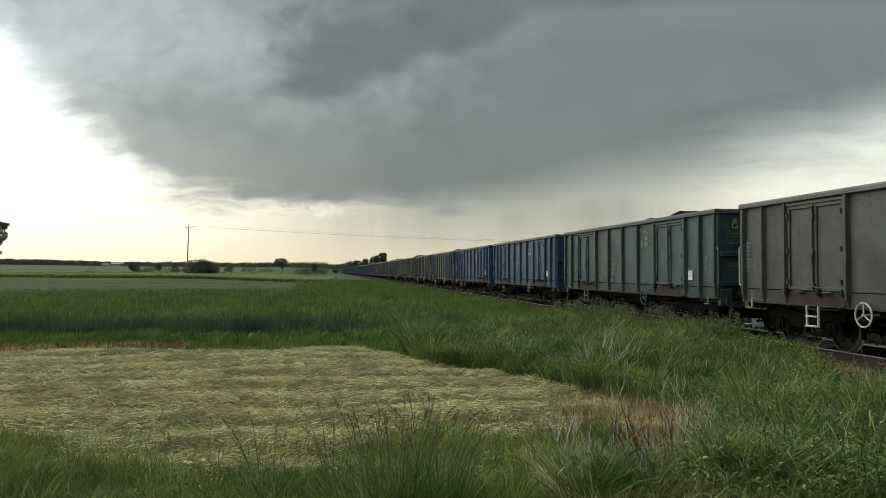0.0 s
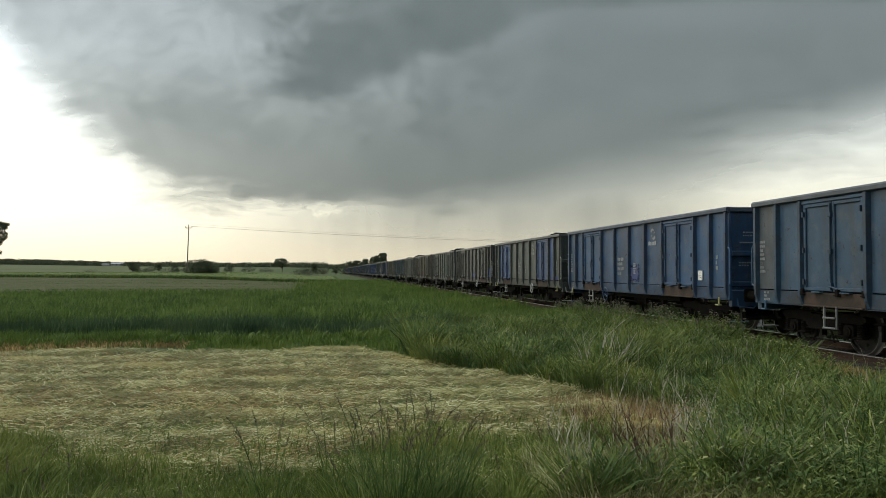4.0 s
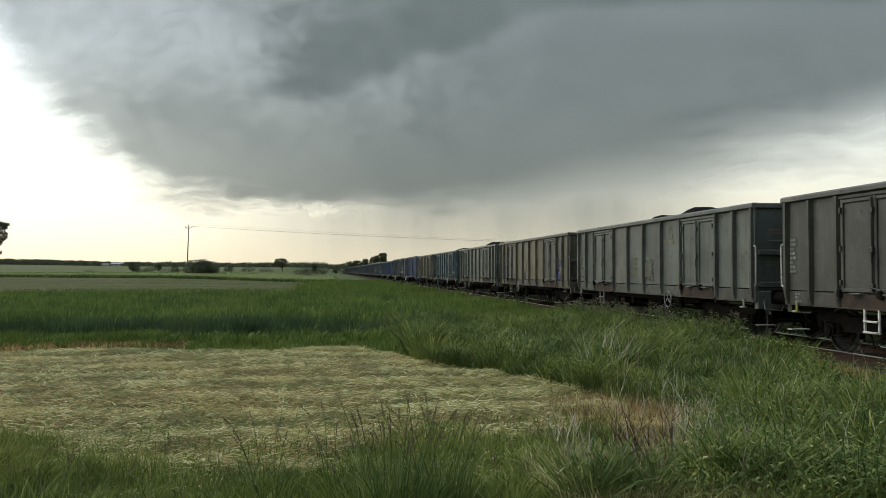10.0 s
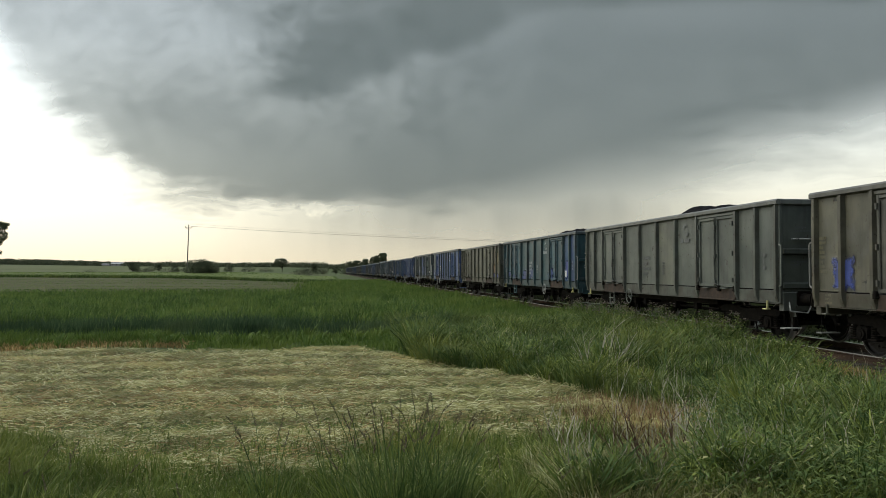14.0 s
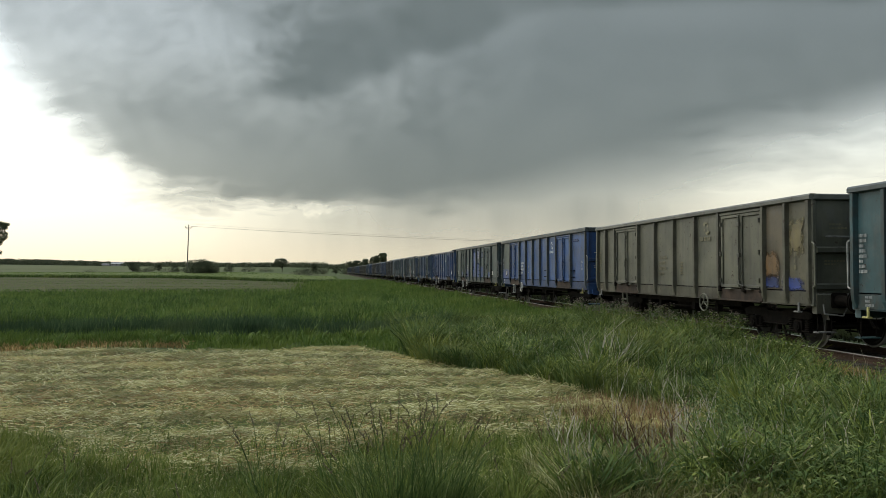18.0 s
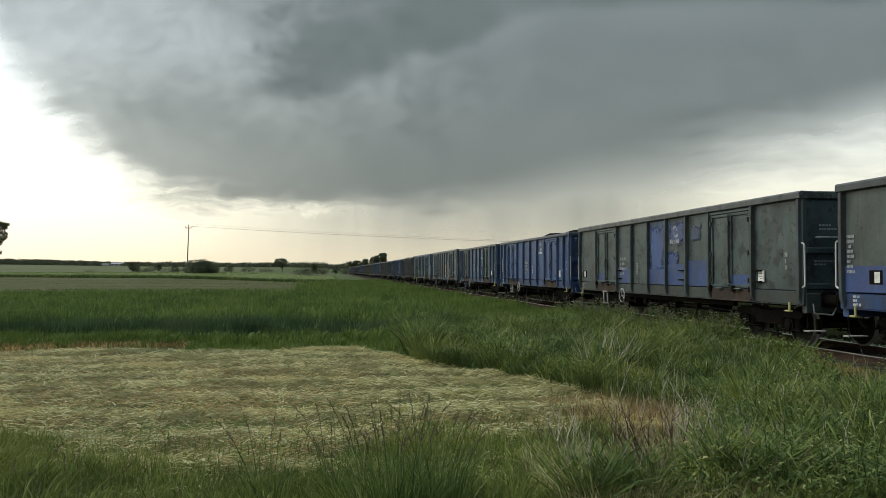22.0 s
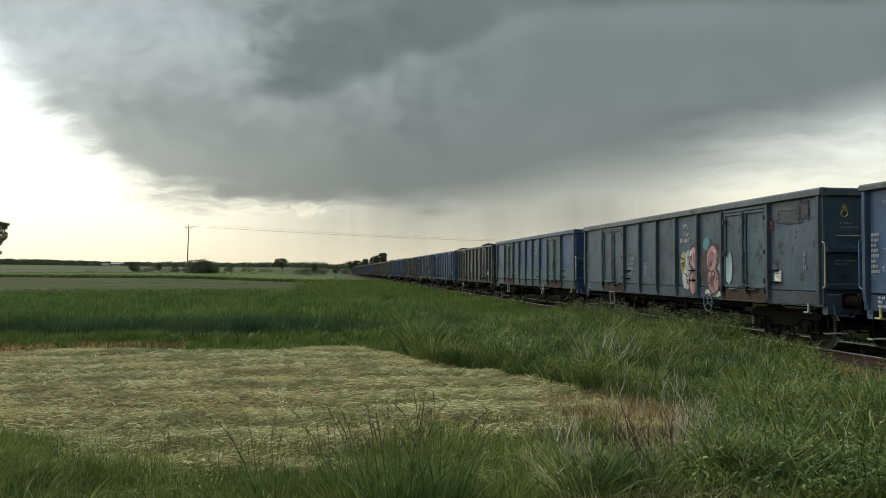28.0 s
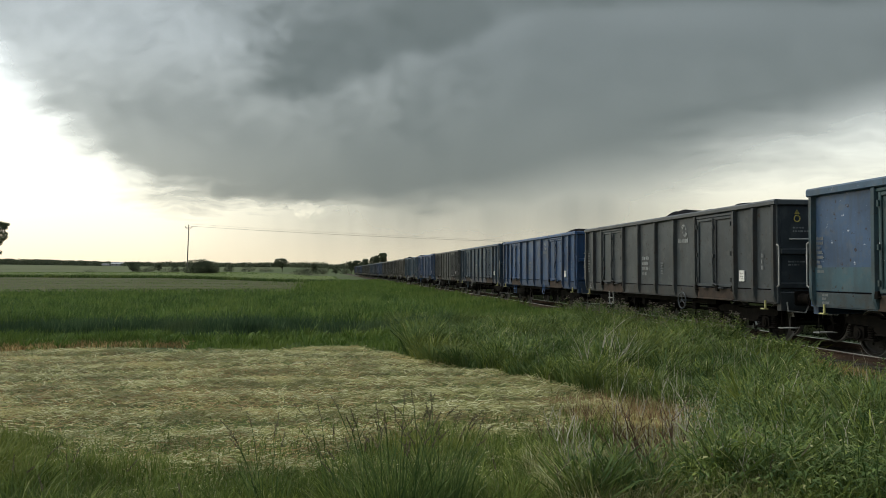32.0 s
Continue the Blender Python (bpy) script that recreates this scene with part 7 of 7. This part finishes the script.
# ---------------------------------------------------------------- the storm cloud
def cloud_material():
    m = bpy.data.materials.new("storm_cloud_vapour")
    m.use_nodes = True
    add, link = nodes_of(m.node_tree)
    uv = add("ShaderNodeUVMap")
    sp = add("ShaderNodeSeparateXYZ")
    link(uv.outputs[0], sp.inputs[0])
    M = lambda op, a, b=None, c=None, clamp=False: math_node(add, link, op, a, b, c, clamp)

    def rise(value, lo, hi):
        node = add("ShaderNodeMapRange", interpolation_type="SMOOTHSTEP")
        link(value, node.inputs[0])
        node.inputs[1].default_value, node.inputs[2].default_value = lo, hi
        return node.outputs[0]

    def curve(value, stops, low=-2.0, span=4.0):
        """A smooth curve through (place, value) stops; places run from low to low + span."""
        grey = ramp_node(add, link, M("DIVIDE", M("SUBTRACT", value, low), span), [((p - low) / span, (v,) * 3) for p, v in stops], "CARDINAL")
        return M("ADD", grey, 0.0)

    def blend(value, other, share):
        return M("ADD", value, M("MULTIPLY", M("SUBTRACT", other, value), share))

    # x to the right and e upwards, both in units of the cloud's height
    x0, e0 = M("ADD", M("MULTIPLY", sp.outputs[0], 784 / 480), 0.023), sp.outputs[1]
    flat = add("ShaderNodeCombineXYZ")
    link(x0, flat.inputs[0])
    link(M("MULTIPLY", e0, 1.25), flat.inputs[1])
    wide = add("ShaderNodeTexNoise", Scale=2.1, Detail=5.0, Roughness=0.55)
    link(flat.outputs[0], wide.inputs["Vector"])
    shift = add("ShaderNodeVectorMath", operation="SUBTRACT")
    link(wide.outputs["Color"], shift.inputs[0])
    shift.inputs[1].default_value = (0.5, 0.5, 0.5)
    warp = add("ShaderNodeVectorMath", operation="MULTIPLY_ADD")
    link(shift.outputs[0], warp.inputs[0])
    warp.inputs[1].default_value = (0.34, 0.26, 0.2)
    link(flat.outputs[0], warp.inputs[2])
    n1 = noise_node(add, link, warp.outputs[0], 2.6, 6, 0.52)
    n2 = noise_node(add, link, warp.outputs[0], 6.0, 8, 0.60)
    n3 = noise_node(add, link, warp.outputs[0], 15.0, 6, 0.60)
    sw = add("ShaderNodeSeparateXYZ")
    link(shift.outputs[0], sw.inputs[0])
    fine = M("ADD", M("MULTIPLY", M("SUBTRACT", n2, 0.5), 0.22), M("MULTIPLY", M("SUBTRACT", n3, 0.5), 0.10))
    x = M("ADD", x0, M("ADD", M("MULTIPLY", sw.outputs[0], 0.30), fine))
    e = M("ADD", e0, M("ADD", M("MULTIPLY", sw.outputs[1], 0.20), M("MULTIPLY", fine, 0.7)))
    # long thin layers along its edges
    rows = add("ShaderNodeMapping")
    rows.inputs["Scale"].default_value = (0.55, 3.2, 1.0)
    rows.inputs["Rotation"].default_value = (0.0, 0.0, radians(-7))
    link(warp.outputs[0], rows.inputs["Vector"])
    streak = noise_node(add, link, rows.outputs[0], 3.2, 6, 0.60)
    # the cloud's base: high at the left shoulder, low in the middle, lifting again to the right
    base = curve(x0, [(-1.9, 0.95), (-1.62, 0.68), (-1.36, 0.43), (-1.18, 0.31), (-0.98, 0.205), (-0.5, 0.165), (0.0, 0.06), (0.66, 0.00), (1.08, 0.17), (1.5, 0.36), (1.9, 0.48)])
    width = curve(x0, [(-1.8, 0.50), (-1.4, 0.27), (-1.0, 0.17), (-0.5, 0.15), (0.1, 0.30), (0.7, 0.50), (1.6, 0.34)])
    rightness = rise(x0, -0.25, 0.45)
    body = rise(M("DIVIDE", M("SUBTRACT", M("ADD", blend(e, e0, M("ADD", 0.62, M("MULTIPLY", rightness, 0.2))), M("MULTIPLY", M("MULTIPLY", M("SUBTRACT", streak, 0.5), 0.26), M("SUBTRACT", 1.0, rightness))), base), width), -0.14, 1.0)
    # tone: lumpy and lighter at the left, calm and even to the right
    calm = M("SUBTRACT", 1.0, M("MULTIPLY", rightness, 0.80))
    thick = M("SUBTRACT", 0.892, M("MULTIPLY", M("SUBTRACT", 1.0, rise(x0, -1.50, 0.05)), 0.17))
    lumps = M("ADD", M("MULTIPLY", M("SUBTRACT", n1, 0.5), 0.42), M("ADD", M("MULTIPLY", M("SUBTRACT", n2, 0.5), 0.34), M("MULTIPLY", M("SUBTRACT", n3, 0.5), 0.15)))
    thick = M("ADD", thick, M("MULTIPLY", lumps, M("MULTIPLY", calm, M("ADD", 0.16, M("MULTIPLY", rise(e0, 0.35, 0.75), 0.84)))))
    # lighter puffs before the roll
    puff = M("MULTIPLY", M("MULTIPLY", rise(e, 0.60, 0.85), M("SUBTRACT", 1.0, rise(x, -0.78, -0.52))), rise(n2, 0.36, 0.66))
    thick = M("SUBTRACT", thick, M("MULTIPLY", puff, 0.13))
    # the darker roll that climbs across it, with a firm lower edge
    foot = curve(x0, [(-1.0, 0.60), (-0.74, 0.632), (-0.47, 0.635), (-0.30, 0.69), (-0.09, 0.78), (0.10, 0.83), (0.325, 0.96), (0.6, 1.0)])
    nose = curve(e0, [(0.4, 0.15), (0.66, 0.27), (0.80, 0.43), (0.88, 0.49), (1.0, 0.54), (1.3, 0.62)], 0.0, 1.4)
    q = M("SUBTRACT", blend(e, e0, 0.55), foot)
    head = rise(M("SUBTRACT", blend(x, x0, 0.3), M("SUBTRACT", nose, 1.0)), -0.07, 0.15)
    roll = M("MULTIPLY", rise(q, -0.030, 0.055), head)
    roll = M("MULTIPLY", roll, M("SUBTRACT", 1.0, M("MULTIPLY", rise(q, 0.10, 0.42), 0.45)))
    under = M("MULTIPLY", M("MULTIPLY", rise(q, -0.15, -0.03), M("SUBTRACT", 1.0, rise(q, -0.03, 0.03))), head)
    thick = M("SUBTRACT", thick, M("MULTIPLY", under, M("MULTIPLY", n2, 0.055)))
    thick = blend(thick, M("ADD", 0.940, M("MULTIPLY", M("SUBTRACT", n2, 0.5), 0.14)), roll)
    thick = M("MULTIPLY", M("MINIMUM", M("MAXIMUM", thick, 0.0), 0.985), body)
    # long thin streaks where it frays out to the right
    fray = M("MULTIPLY", rise(x0, 0.55, 1.3), M("SUBTRACT", 1.0, rise(e0, 0.40, 0.75)))
    thick = M("ADD", thick, M("MULTIPLY", fray, M("MULTIPLY", M("SUBTRACT", streak, 0.52), 0.75)))
    # thin high veil beyond the left shoulder
    veil_s = M("MULTIPLY", M("MULTIPLY", rise(n1, 0.34, 0.62), 0.62), rise(e0, 0.72, 0.98))
    thick = M("MAXIMUM", thick, veil_s)
    # rain hanging under its middle, in slanting shafts
    slant = add("ShaderNodeMapping")
    slant.inputs["Scale"].default_value = (2.6, 0.22, 1.0)
    slant.inputs["Rotation"].default_value = (0.0, 0.0, radians(10))
    link(flat.outputs[0], slant.inputs["Vector"])
    shafts = noise_node(add, link, slant.outputs[0], 2.4, 4, 0.55)
    rain = M("MULTIPLY", M("MULTIPLY", rise(x0, -1.1, 0.0), M("SUBTRACT", 1.0, rise(x0, 0.55, 1.30))), rise(e0, -0.12, 0.24))
    rain = M("MULTIPLY", rain, M("ADD", 0.63, M("MULTIPLY", M("SUBTRACT", shafts, 0.5), 0.42)))
    thick = M("MAXIMUM", thick, rain)
    # a few bright gaps under the base
    gap = M("MULTIPLY", M("SUBTRACT", 1.0, rise(M("ABSOLUTE", M("ADD", x0, 0.46)), 0.02, 0.15)), M("SUBTRACT", 1.0, rise(M("ABSOLUTE", M("SUBTRACT", blend(e, e0, 0.65), 0.235)), 0.008, 0.040)))
    gap = M("MULTIPLY", gap, rise(n3, 0.44, 0.58))
    thick = M("MULTIPLY", M("MINIMUM", M("MAXIMUM", thick, 0.0), 0.985), M("SUBTRACT", 1.0, M("MULTIPLY", gap, 0.42)))
    d = add("ShaderNodeBsdfDiffuse")
    d.inputs["Color"].default_value = (0.30, 0.345, 0.355, 1)
    t = add("ShaderNodeBsdfTransparent")
    mx = add("ShaderNodeMixShader")
    link(thick, mx.inputs[0])
    link(t.outputs[0], mx.inputs[1])
    link(d.outputs[0], mx.inputs[2])
    end = add("ShaderNodeOutputMaterial")
    link(mx.outputs[0], end.inputs[0])
    return m


def build_cloud():
    R = 2700.0
    na, ne = 40, 20
    verts, faces, uvs = [], [], []
    sy, cy = math.sin(radians(YAW)), math.cos(radians(YAW))
    for j in range(ne + 1):
        for i in range(na + 1):
            side = -0.86 + 1.72 * i / na
            e = -0.02 + 1.22 * j / ne
            verts.append((R * (sy + side * cy), R * (cy - side * sy), 2.0 + e * 480 / 1370 * R))
            uvs.append((side * 1370 / 784, e))
    for j in range(ne):
        for i in range(na):
            a = j * (na + 1) + i
            faces.append((a, a + 1, a + na + 2, a + na + 1))
    me = bpy.data.meshes.new("storm_cloud")
    me.from_pydata(verts, [], faces)
    lay = me.uv_layers.new(name="UVMap")
    for lp in me.loops:
        lay.data[lp.index].uv = uvs[lp.vertex_index]
    me.polygons.foreach_set("use_smooth", [True] * len(me.polygons))
    me.materials.append(cloud_material())
    ob = new("storm_cloud", me)
    tagged(ob, "heavy dark grey storm cloud drifting over the fields", "cloud", kind="structure")
    return ob


cloud = build_cloud()


# ---------------------------------------------------------------- what moves
def motions():
    times = [0, 4, 8, 12, 16, 20, 24, 28, 32]
    for ob, centre, _ in WAGONS:
        walk(ob, [(t, pose(TRACK_X, centre - travelled(t), RAIL_Z)) for t in times])
    for ob, centre in LOADS:
        walk(ob, [(t, pose(TRACK_X, centre - travelled(t), RAIL_Z)) for t in times])
    # the wheels of the wagons that come near roll on the rails
    steps = [k * 2 / FPS for k in range(481)]
    for ob, centre, _ in WAGONS[:WHEELS_TURN]:
        for bogie in ob.children:
            if not bogie.name.startswith("bogie"):
                continue
            for ws in bogie.children:
                if ws.name.startswith("wheelset"):
                    at = ws.location.copy()
                    walk(ws, [(t, Matrix.Translation(at) @ Matrix.Rotation(travelled(t) / 0.46, 4, "X")) for t in steps])
    # the tufts nod in the wind
    for ob, seed in SWAYING:
        g = random.Random(seed)
        at, p1, p2 = ob.location.copy(), g.uniform(0, 6.28), g.uniform(0, 6.28)
        rows = []
        for k in range(65):
            t = k * 0.5
            ax = 1.6 * math.sin(t * 1.5 + p1) + 0.8 * math.sin(t * 3.7 + p2)
            ay = 2.2 * math.sin(t * 1.2 + p2) + 1.0 * math.sin(t * 4.1 + p1)
            rows.append((t, pose(at.x, at.y, at.z, ax, ay, 0)))
        walk(ob, rows)
    walk(cloud, [(0, pose(0, 0, 0, 0, 0, -0.75)), (16, pose(0, 0, 0)), (32, pose(0, 0, 0, 0, 0, 0.75))])


WHEELS_TURN = 19
motions()
